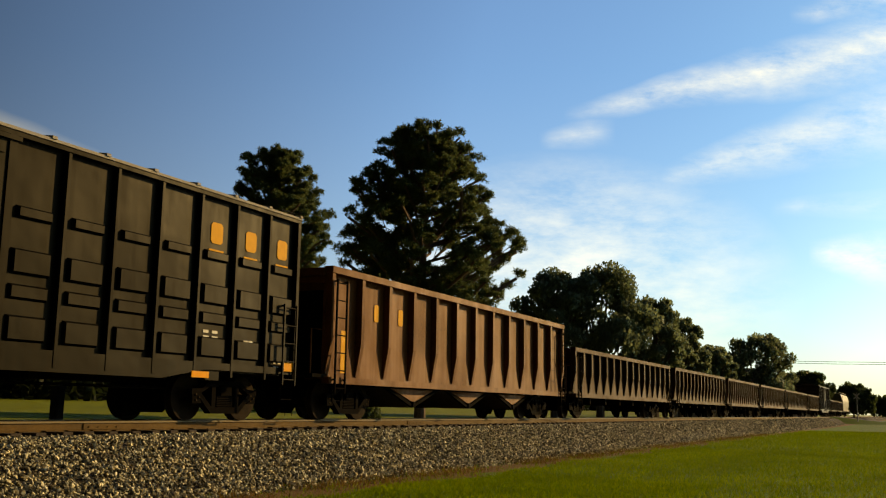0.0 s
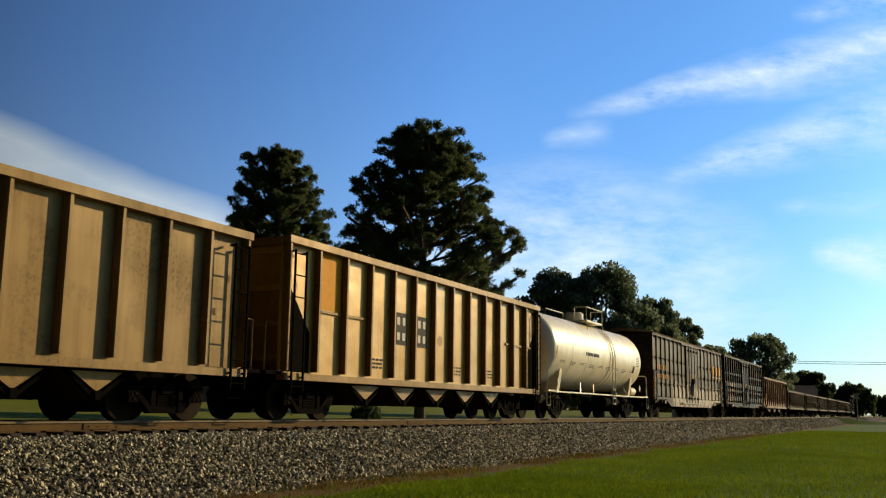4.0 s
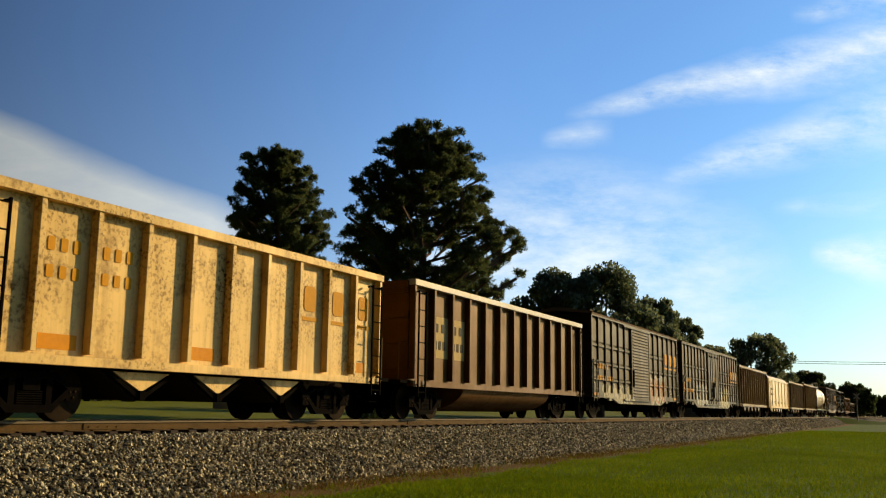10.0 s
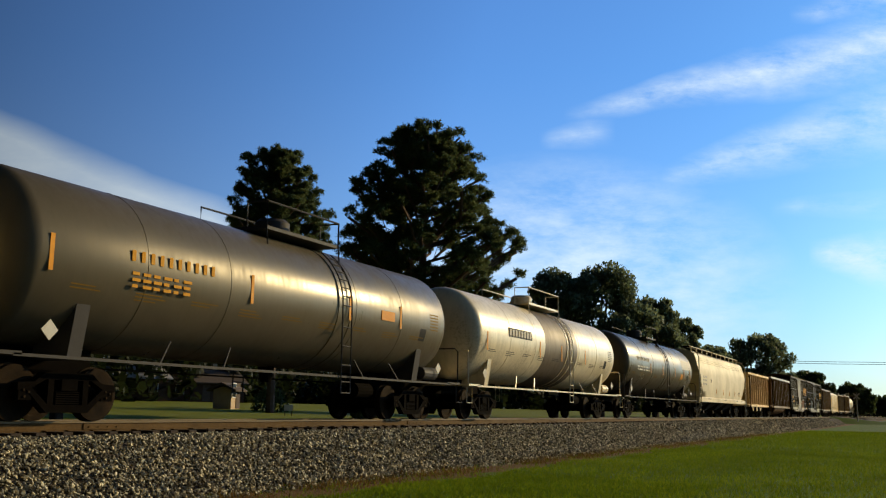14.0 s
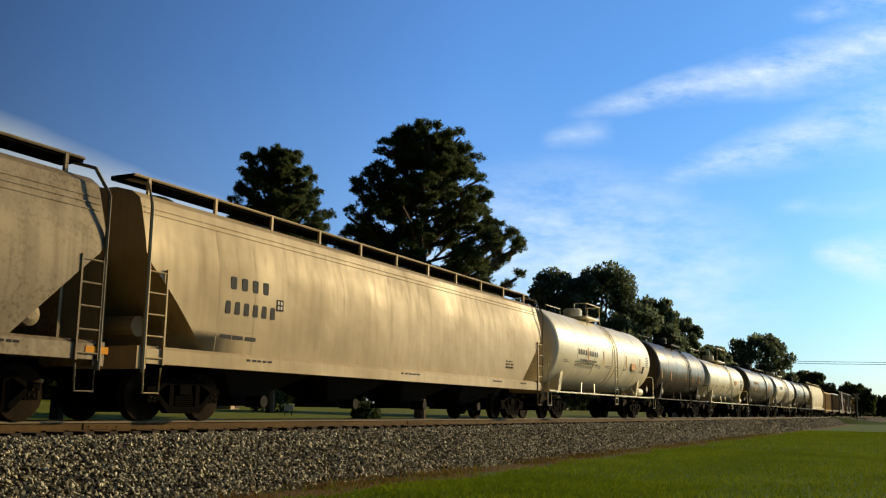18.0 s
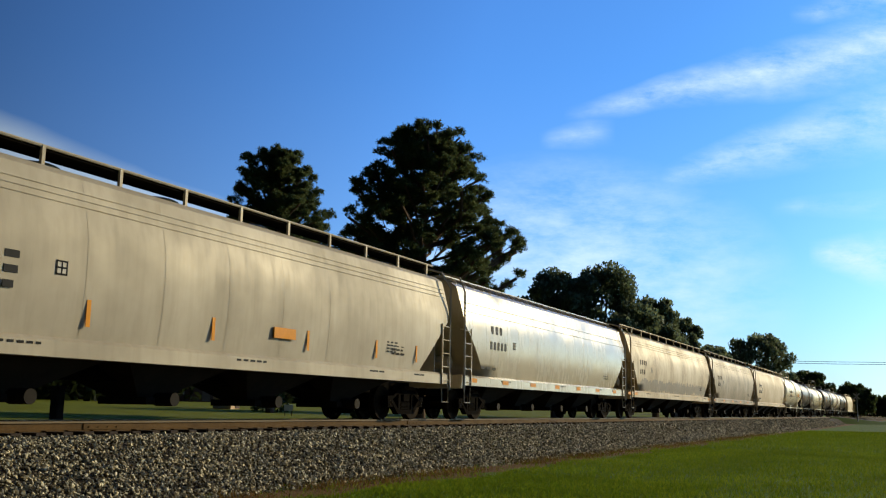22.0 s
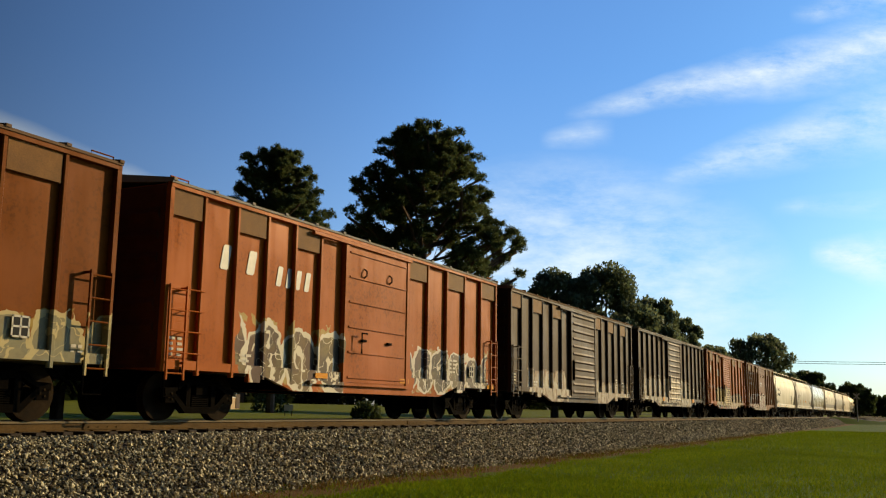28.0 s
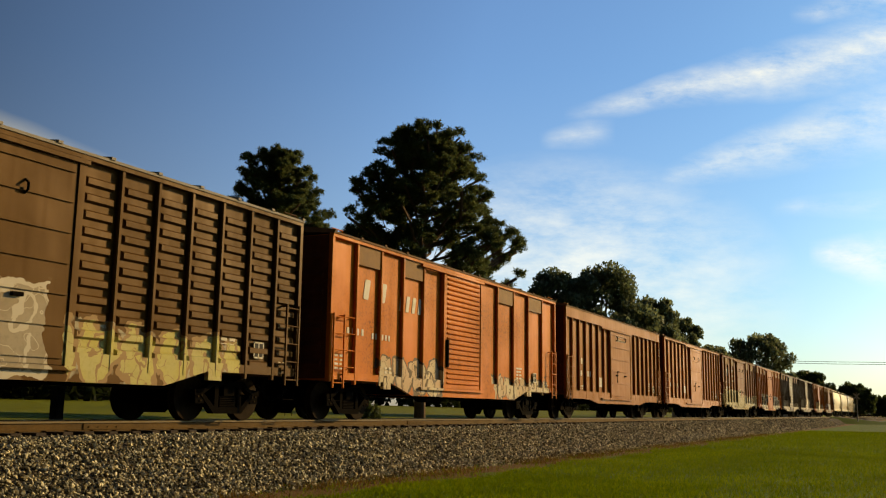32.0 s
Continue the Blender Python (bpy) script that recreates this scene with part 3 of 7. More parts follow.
    if style == "plug":
        rods = spec.get("rods", (0.10, 0.30, 0.88))
        wide = d1 - d0
        for k in range(spec.get("bars", 5)):
            z = z0 + 0.12 + (z1 - z0 - 0.3) * k / (spec.get("bars", 5) - 1) if not rods else (1.30, 1.95, 2.75, z1 - 0.22, 1.62)[k % 5]
            part("door_bar", Shape().box(d0 + 0.06, d1 - 0.06, -yr - 0.035, -yr - 0.004, z - 0.022, z + 0.022), dm, door)
        for f in rods:
            x = d0 + wide * f
            part("lock_rod", Shape().tube([(x, -yr - 0.07, z0), (x, -yr - 0.07, z1)], 0.026), dm, door)
            for z in (1.15, z1 - 0.25):
                part("rod_bracket", Shape().box(x - 0.09, x + 0.09, -yr - 0.10, -yr - 0.004, z - 0.05, z + 0.05, 0.01), STEEL_DARK, door)
        if rods:
            part("gear_box", Shape().box(d0 + 0.42 * wide, d0 + 0.54 * wide, -yr - 0.12, -yr - 0.004, 1.32, 2.35, 0.02), dm, door)
            part("hand_wheel", Shape().turned([(-yr - 0.15, 0.13), (-yr - 0.15, 0.16), (-yr - 0.13, 0.16), (-yr - 0.13, 0.13)], "y", 16, (d0 + 0.48 * wide, 0, 2.2)), STEEL_DARK, door)
            # dark plate stands for the shaded recess low in the door
            part("door_panel", Shape().box(d0 + 0.16 * wide, d0 + 0.40 * wide, -yr - 0.03, -yr - 0.004, 1.36, 1.90, 0.01), STEEL_DARK, door)
            for x0, x1, zt, rows in ((0.34, 0.46, 2.62, 3), (0.60, 0.80, 2.65, 3)):
                bars(door, d0 + wide * x0, zt, wide * (x1 - x0), 0.36, rows, YELLOW_PAINT, -yr - 0.008, seed=rows, words=2)
        else:
            for f in (0.25, 0.68):
                part("door_grip", Shape().tube([(d0 + wide * f, -yr - 0.004, 3.72), (d0 + wide * f, -yr - 0.08, 3.66), (d0 + wide * f, -yr - 0.08, 3.55), (d0 + wide * f, -yr - 0.004, 3.50)], 0.022), STEEL_DARK, door)
                part("door_stop", Shape().box(d0 + wide * f - 0.10, d0 + wide * f + 0.10, -yr - 0.07, -yr - 0.004, 1.90, 1.96), STEEL_DARK, door)
        part("crank", Shape().tube([(d0 + 0.5, -yr - 0.14, 1.6), (d0 + 0.5, -yr - 0.14, 2.1), (d0 + 0.75, -yr - 0.14, 2.1)], 0.025), STEEL_DARK, door)
    else:
        cnt = 22 if style == "louver" else 11
        for k in range(cnt):
            z = z0 + 0.15 + (z1 - z0 - 0.3) * k / (cnt - 1)
            g = 0.045 if style == "louver" else 0.07
            s = Shape().prism_x([(-yr - 0.004, z - g), (-yr - 0.05, z - g * 0.2), (-yr - 0.004, z + g)], d0 + 0.12, d1 - 0.12)
            part("door_louver", s, dm, door)
        part("latch", Shape().box(d0 + 0.02, d0 + 0.1, -yr - 0.09, -yr, 1.5, 2.3), STEEL_DARK, door)
    for z in (z0 - 0.05, z1 + 0.02):
        both_sides(part("door_track", Shape().box(d0 - 1.6, d1 + 0.2, -yr - 0.07, -yr + 0.012, z - 0.035, z + 0.035), paint, car))
    for x in (d0 - 0.08, d1 + 0.08):
        both_sides(part("door_post", Shape().box(x - 0.07, x + 0.07, -yr - 0.03, -yp - 0.004, 0.8, z_eave - plate), paint, car))
    # the ends' shade is put into the dark colour of these sheets
    for x in (-1, 1):
        for k in range(7):
            z = 1.3 + 0.42 * k
            part("end_corrugation", Shape().prism_y([(x * (h + 0.02), z - 0.13), (x * (h + 0.09), z), (x * (h + 0.02), z + 0.13)], -1.38, 1.38), spec.get("end", END_SHADE), car)
        part("end_sheet", Shape().box(*sorted((x * (h + 0.002), x * (h + 0.022))), -yp, yp, 0.96, z_eave - 0.06), spec.get("end", END_SHADE), car)
    for x in (-h + 0.10, h - 0.56):
        ladder(car, x, 0.75, spec.get("ladder_top", 2.5), trim, 5)
        stirrup(car, x + 0.23, STEEL_DARK)
    # stencils on the panels beside the door
    nlw, nrw = (d0 - 0.12 + h) / nl, (h - d1 - 0.12) / nr
    stencil_box(car, h - 1.5 * nrw, 1.45, -yp - 0.045, 0.34)
    bars(car, h - 2.5 * nrw - 0.26, 1.75, 0.52, 0.45, 4, WHITE_PAINT, -yp - 0.006, seed=int(10 * L), words=2)
    bars(car, -h + 0.5 * nlw - 0.22, 1.55, 0.44, 0.40, 4, WHITE_PAINT, -yp - 0.006, seed=int(10 * L) + 1, words=2)
    bars(car, -h + 2.5 * nlw - 0.22, 1.35, 0.44, 0.22, 2, WHITE_PAINT, -yp - 0.006, seed=int(10 * L) + 2, words=2)
    bars(car, h - 0.5 * nrw - 0.15, 1.25, 0.3, 0.2, 2, WHITE_PAINT, -yp - 0.006, seed=int(10 * L) + 3, words=2)
    for k in range(4):
        part("grab_iron", Shape().tube([(-h + 0.62, -yp - 0.01, 1.25 + 0.4 * k), (-h + 0.62, -yr - 0.03, 1.25 + 0.4 * k), (-h + 1.05, -yr - 0.03, 1.25 + 0.4 * k), (-h + 1.05, -yp - 0.01, 1.25 + 0.4 * k)], 0.014), paint, car)
    for x in (-1, 1):
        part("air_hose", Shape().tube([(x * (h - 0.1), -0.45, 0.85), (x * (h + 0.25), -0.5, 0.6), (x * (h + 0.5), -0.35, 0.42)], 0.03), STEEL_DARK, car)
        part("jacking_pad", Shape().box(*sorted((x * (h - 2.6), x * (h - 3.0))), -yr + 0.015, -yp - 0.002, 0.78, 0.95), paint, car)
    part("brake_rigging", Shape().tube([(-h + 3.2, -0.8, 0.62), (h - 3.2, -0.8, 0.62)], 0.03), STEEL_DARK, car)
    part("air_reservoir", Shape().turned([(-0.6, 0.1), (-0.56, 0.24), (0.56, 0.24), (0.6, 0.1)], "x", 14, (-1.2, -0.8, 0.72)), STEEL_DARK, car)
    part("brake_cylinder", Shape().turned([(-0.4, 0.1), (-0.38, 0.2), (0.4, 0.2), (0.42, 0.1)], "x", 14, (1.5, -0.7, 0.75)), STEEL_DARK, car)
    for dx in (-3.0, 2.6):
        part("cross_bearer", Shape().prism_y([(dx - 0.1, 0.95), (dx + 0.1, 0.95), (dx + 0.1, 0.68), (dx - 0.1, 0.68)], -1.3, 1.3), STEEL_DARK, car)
    running_gear(car, over, L)
    return car


# ---- open hoppers and gondolas ----
def panel(h, n, k):
    """Middle of the k-th panel between the ribs of an open car."""
    return -h + 0.10 + (2 * h - 0.20) * (k + 0.5) / n


def bay(h, d1, n, k):
    """Middle of the k-th panel ahead of a box car's door."""
    return d1 + 0.12 + (h - d1 - 0.12) * (k + 0.5) / n


def open_car(spec):
    L, over, z_top, z_bot = spec["body"], spec["over"], spec.get("top", 3.75), spec.get("bottom", 1.0)
    h, yp, yr = L / 2, spec.get("panel_y", 1.42), 1.60
    car = thing(spec.get("name", "open_hopper_car"), spec["label"], "freight car", "freight cars of the train")
    paint, trim = spec["paint"], spec.get("trim", spec["paint"])
    both_sides(part("side_sheet", Shape().box(-h, h, -yp, -yp + 0.05, z_bot, z_top), paint, car))
    e = spec.get("slope", 0.0)
    for x in (-1, 1):
        s = Shape().prism_y([(x * h, z_top), (x * (h - 0.06), z_top), (x * (h - e - 0.06), z_bot), (x * (h - e), z_bot)], -yp + 0.05, yp - 0.05)
        part("end_sheet", s, paint, car)
        part("end_cap", Shape().box(x * h - 0.08, x * h + 0.08, -yp, yp, z_top - 0.16, z_top + 0.02), trim, car)
        for k in range(4):
            z = z_bot + 0.45 + k * (z_top - z_bot - 0.7) / 3
            xx = h - e * (z_top - z) / (z_top - z_bot)
            part("end_rib", Shape().box(x * xx - 0.06, x * xx + 0.06, -yp, yp, z - 0.07, z + 0.07), paint, car)
    part("floor_plate", Shape().box(-h + e, h - e, -yp + 0.05, yp - 0.05, z_bot + 0.0, z_bot + 0.06), paint, car)
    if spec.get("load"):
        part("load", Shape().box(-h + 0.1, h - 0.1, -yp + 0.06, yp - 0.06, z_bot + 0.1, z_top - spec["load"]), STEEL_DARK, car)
    both_sides(part("top_chord", Shape().box(-h, h, -yr - 0.02, -yp + 0.06, z_top - 0.10, z_top + 0.06, 0.015), spec.get("chord", trim), car))
    both_sides(part("side_sill", Shape().box(-h, h, -yr, -yp + 0.05, z_bot - 0.10, z_bot + 0.05, 0.015), trim, car))
    if spec.get("flange"):
        both_sides(part("sloped_flange", Shape().prism_x([(-yp - 0.03, z_top + 0.05), (-yp - 0.06, z_top), (-1.22, z_top + 0.27), (-1.20, z_top + 0.36)], -h + 0.25, h - 0.25), trim, car))
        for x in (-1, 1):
            # solid dark plate stands for a shaded opening in the end
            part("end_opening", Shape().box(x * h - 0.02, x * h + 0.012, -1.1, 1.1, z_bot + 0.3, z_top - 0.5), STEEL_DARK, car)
    n, w = spec["ribs"], spec.get("rib_w", 0.06)
    for k in range(n + 1):
        x = -h + 0.10 + (L - 0.20) * k / n
        if spec.get("tapered"):
            s = Shape().prism_x([(-yp, z_top - 0.1), (-yr, z_top - 0.1), (-yr, z_bot + 0.9), (-yp - 0.04, z_bot + 0.1), (-yp, z_bot + 0.1)], x - w, x + w)
        else:
            s = Shape().box(x - w, x + w, -yr + 0.01, -yp - 0.002, z_bot + 0.1, z_top - 0.1, 0.012)
        both_sides(part("side_rib", s, spec.get("rib_paint", paint), car))
    for zz in spec.get("mid_rails", ()):
        x0, x1, z = zz
        both_sides(part("belt_rail", Shape().box(x0, x1, -yp - 0.05, -yp - 0.002, z - 0.03, z + 0.03), trim, car))
    kind = spec.get("under", "pockets")
    if kind == "pockets":
        m = spec.get("pockets", 5)
        a, b = -h + 2.9, h - 2.9
        for k in range(m):
            x = a + (b - a) * (k + 0.5) / m
            wd = (b - a) / m * 0.44
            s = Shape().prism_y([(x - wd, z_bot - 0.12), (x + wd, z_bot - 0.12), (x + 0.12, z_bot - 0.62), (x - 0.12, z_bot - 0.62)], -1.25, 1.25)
            # pocket coloured dark to stand for the shade beneath the car
            p = part("discharge_pocket", s, BAY_SHADE_AND_MARK, car)
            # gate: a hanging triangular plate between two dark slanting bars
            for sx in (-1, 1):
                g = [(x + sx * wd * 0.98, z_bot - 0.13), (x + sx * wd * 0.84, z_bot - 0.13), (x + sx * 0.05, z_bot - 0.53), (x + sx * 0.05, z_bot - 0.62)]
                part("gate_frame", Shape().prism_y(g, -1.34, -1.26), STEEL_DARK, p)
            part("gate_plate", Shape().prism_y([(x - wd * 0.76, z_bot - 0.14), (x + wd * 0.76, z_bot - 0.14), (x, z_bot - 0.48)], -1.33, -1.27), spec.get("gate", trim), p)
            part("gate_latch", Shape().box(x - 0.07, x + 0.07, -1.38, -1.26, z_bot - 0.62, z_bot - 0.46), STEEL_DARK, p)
    elif kind == "tub":
        ring = [(1.45 * math.cos(a), z_bot - 0.05 + 0.72 * math.sin(a)) for a in [math.pi + math.pi * k / 14 for k in range(15)]]
        part("tub", Shape().prism_x(ring, -h + 3.6, h - 3.6), spec.get("tub", paint), car, "", True)
    else:
        for dx in [-h + 2.6 + i * (L - 5.2) / 5 for i in range(6)]:
            part("cross_bearer", Shape().box(dx - 0.08, dx + 0.08, -1.4, 1.4, z_bot - 0.35, z_bot - 0.1), STEEL_DARK, car)
    for x in (-h + 0.16, h - 0.62):
        ladder(car, x, 0.62, z_top - 0.25, spec.get("ladder_paint", STEEL_DARK), 7, 0.44, -1.66)
        stirrup(car, x + 0.22, STEEL_DARK)
    for x in (-1, 1):
        part("end_platform", Shape().box(x * h - 0.05 + (0 if x > 0 else -0.5), x * h + 0.05 + (0.5 if x > 0 else 0), -1.5, 1.5, 0.98, 1.06), STEEL_DARK, car)
        s = Shape()
        for y in (-1.35, 1.35):
            s.tube([(x * (h + 0.42), y, 1.0), (x * (h + 0.42), y, 2.1), (x * (h + 0.02), y, 2.1)], 0.022)
        part("end_handrail", s, trim, car)
    running_gear(car, over, L)
    return car


# ---- covered hoppers ----
def flank(bulge, z, zt=4.28):
    """Where the bulging side of a covered hopper lies at the height z."""
    u = (z - 1.32) / (zt - 1.74)
    return -(1.46 + bulge * math.sin(math.pi * min(1, u * 0.95 + 0.05)) - 0.10 * max(0, u - 0.7) / 0.3) - 0.001


def covered_hopper(spec):
    L, over = spec["body"], spec["over"]
    h = L / 2
    car = thing("covered_hopper_car", spec["label"], "freight car", "freight cars of the train")
    paint, trim = spec["paint"], spec.get("trim", spec["paint"])
    bulge = spec.get("bulge", 0.10)
    zt = spec.get("top", 4.28)
    prof = []
    for k in range(13):
        u = k / 12
        z = 1.32 + u * (zt - 0.42 - 1.32)
        y = 1.46 + bulge * math.sin(math.pi * min(1, u * 0.95 + 0.05)) - 0.10 * max(0, u - 0.7) / 0.3
        prof.append((y, z))
    prof += [(1.30, zt - 0.24), (1.10, zt - 0.10), (0.72, zt), (0.0, zt + 0.02)]

    def reach(z):
        return h - (0.0 if z > 2.9 else 1.75 * ((2.9 - z) / 1.58) ** 0.9)

    ring = [(-y, z) for y, z in prof] + [(y, z) for y, z in prof[-2::-1]]
    s = Shape()
    k = len(ring)
    cols = 12
    verts = []
    for i in range(cols + 1):
        for y, z in ring:
            verts.append(((2 * i / cols - 1) * reach(z), y, z))
    faces = [(i * k + j, (i + 1) * k + j, (i + 1) * k + j + 1, i * k + j + 1) for i in range(cols) for j in range(k - 1)]
    for j in range(k // 2):
        faces.append((j, j + 1, k - 2 - j, k - 1 - j))
        o = cols * k
        faces.append((o + j, o + k - 1 - j, o + k - 2 - j, o + j + 1))
    faces.append((0, k - 1, cols * k + k - 1, cols * k))
    s.add(verts, faces)
    part("body", s, paint, car, "", True)
    # weld seams of the side sheets
    for i in range(1, spec.get("sheets", 9)):
        x = -h + 0.9 + (L - 1.8) * i / spec.get("sheets", 9)
        pts = [(x, -y - 0.004, z) for y, z in prof[:14]]
        sh = Shape()
        for a, b in zip(pts, pts[1:]):
            sh.add([(a[0] - 0.007, a[1], a[2]), (a[0] + 0.007, a[1], a[2]), (b[0] + 0.007, b[1], b[2]), (b[0] - 0.007, b[1], b[2])], [(0, 1, 2, 3)])
        part("weld_seam", sh, paint, car)
    for dz in spec.get("lines", (0.20, 0.32, 0.44)):
        z = zt - 0.30 - dz
        yb = 0.0
        for (ya, za), (yc, zb) in zip(prof, prof[1:]):
            if za <= z <= zb:
                yb = ya + (yc - ya) * (z - za) / (zb - za)
        both_sides(part("roof_seam", Shape().box(-h + 0.05, h - 0.05, -yb - 0.014, -yb + 0.02, z, z + 0.016), paint, car))
    zs = spec.get("sill_z", (1.02, 1.34))
    both_sides(part("side_sill", Shape().prism_x([(-1.58, zs[0]), (-1.58, zs[1] - 0.06), (-1.50, zs[1]), (-1.36, zs[1]), (-1.36, zs[0])], -h, h), trim, car))
    m = spec.get("hoppers", 4)
    a, b = -h + 2.5, h - 2.5
    for i in range(m):
        x, wd = a + (b - a) * (i + 0.5) / m, (b - a) / m * 0.5
        sh = Shape()
        sh.add([(x - wd, -1.36, 1.2), (x + wd, -1.36, 1.2), (x + wd, 1.36, 1.2), (x - wd, 1.36, 1.2), (x - 0.3, -0.35, 0.42), (x + 0.3, -0.35, 0.42), (x + 0.3, 0.35, 0.42), (x - 0.3, 0.35, 0.42)],
               [(0, 1, 5, 4), (1, 2, 6, 5), (2, 3, 7, 6), (3, 0, 4, 7), (4, 5, 6, 7)])
        # underbody shade is put into the bay's dark colour
        hp = part("hopper_bay", sh, BAY_SHADE_AND_MARK, car)
        part("outlet_gate", Shape().box(x - 0.36, x + 0.36, -0.62, 0.62, 0.30, 0.44), BAY_SHADE_AND_MARK, hp)
        part("outlet_tube", Shape().turned([(-1.0, 0.02), (-1.0, 0.13), (-0.55, 0.13), (-0.55, 0.02)], "y", 14, (x, 0, 0.40)), BAY_SHADE_AND_MARK, hp)
    # end frames: slanting posts, ladders, bulkhead
    for x in (-1, 1):
        sh = Shape().prism_y([(x * (h - 0.03), 1.3), (x * (h + 0.03), 1.3), (x * (h + 0.03), zt - 0.35), (x * (h - 0.03), zt - 0.35)], -0.6, 0.6)
        part("end_post", sh, trim, car)
        part("end_sill", Shape().box(x * h - 0.12, x * h + 0.12, -1.58, 1.58, 0.92, 1.32), trim, car)
        for y in (-1, 1):
            part("corner_post", Shape().tube([(x * (h - 0.02), y * 1.60, 0.85), (x * (h - 0.02), y * 1.60, zt - 0.45), (x * (h - 0.15), y * 1.36, zt + 0.02), (x * (h - 0.15), y * 0.75, zt + 0.20)], 0.035), trim, car)
        part("air_reservoir", Shape().turned([(-0.5, 0.1), (-0.46, 0.2), (0.46, 0.2), (0.5, 0.1)], "y", 14, (x * (h - 0.75), -0.3, 1.75)), trim, car)
    for x in (-h + 0.04, h - 0.52):
        ladder(car, x, 1.0, 2.75, trim, 5, 0.48, -1.60)
        stirrup(car, x + 0.24, trim, 0.5, 0.95)
    stencil_box(car, -h + 4.1, 2.45, flank(bulge, 2.45), 0.24, False)
    for k, (x, w) in enumerate(((-h + 3.0, 0.9), (-0.6, 1.1), (h - 4.6, 0.8), (h - 2.2, 0.6))):
        bars(car, x, 1.24, w, 0.08, 1, BLACK_PAINT, -1.584, seed=int(10 * L) + k, words=5)
    bars(car, h - 3.4, 1.95, 0.7, 0.3, 3, BAY_SHADE_AND_MARK, flank(bulge, 1.85), seed=int(7 * L), words=3)
    # roof walk with its side posts
    walk_z = zt + 0.24
    if spec.get("roof_walk", True):
        for y in (-1.0, 0.45):
            part("running_board", Shape().box(-h + 0.1, h - 0.1, y, y + 0.55, walk_z - 0.07, walk_z + 0.015), STEEL_DARK, car)
        for y in (-1.02, 1.02):
            part("edge_rail", Shape().tube([(-h + 0.1, y, walk_z), (h - 0.1, y, walk_z)], 0.028), trim, car)
            cnt = 11
            for i in range(cnt):
                x = -h + 0.5 + (L - 1.0) * i / (cnt - 1)
                part("walk_post", Shape().box(x - 0.035, x + 0.035, y - 0.03, y + 0.03, zt - 0.12, walk_z + 0.01), trim, car)
        for i in range(6):
            x = -h + 1.6 + (L - 3.2) * i / 5
            part("hatch", Shape().turned([(zt + 0.0, 0.5), (zt + 0.12, 0.5), (zt + 0.16, 0.42), (zt + 0.16, 0.05)], "z", 16, (x, 0, 0)), trim, car)
    else:
        for i in range(26):
            x = -h + 0.4 + (L - 0.8) * i / 25
            part("walk_bracket", Shape().tube([(x, -1.12, zt - 0.09), (x + 0.18, -0.80, zt + 0.13)], 0.022), trim, car)
        part("running_board", Shape().box(-h + 0.1, h - 0.1, -0.85, -0.4, zt + 0.10, zt + 0.14), trim, car)
    running_gear(car, over, L)
    return car


# ---- tank cars ----
def wrap(car, name, x0, x1, a0, a1, r, zc, material, label=""):
    """A painted patch that follows the tank's near flank, between angles in degrees above the horizontal."""
    s = Shape()
    n = 8
    pts = [(-(r * math.cos(radians(a0 + (a1 - a0) * k / n))), zc + r * math.sin(radians(a0 + (a1 - a0) * k / n))) for k in range(n + 1)]
    s.add([(x, y, z) for x in (x0, x1) for y, z in pts], [(k, k + 1, n + 2 + k, n + 1 + k) for k in range(n)])
    return part(name, s, material, car, label, True)


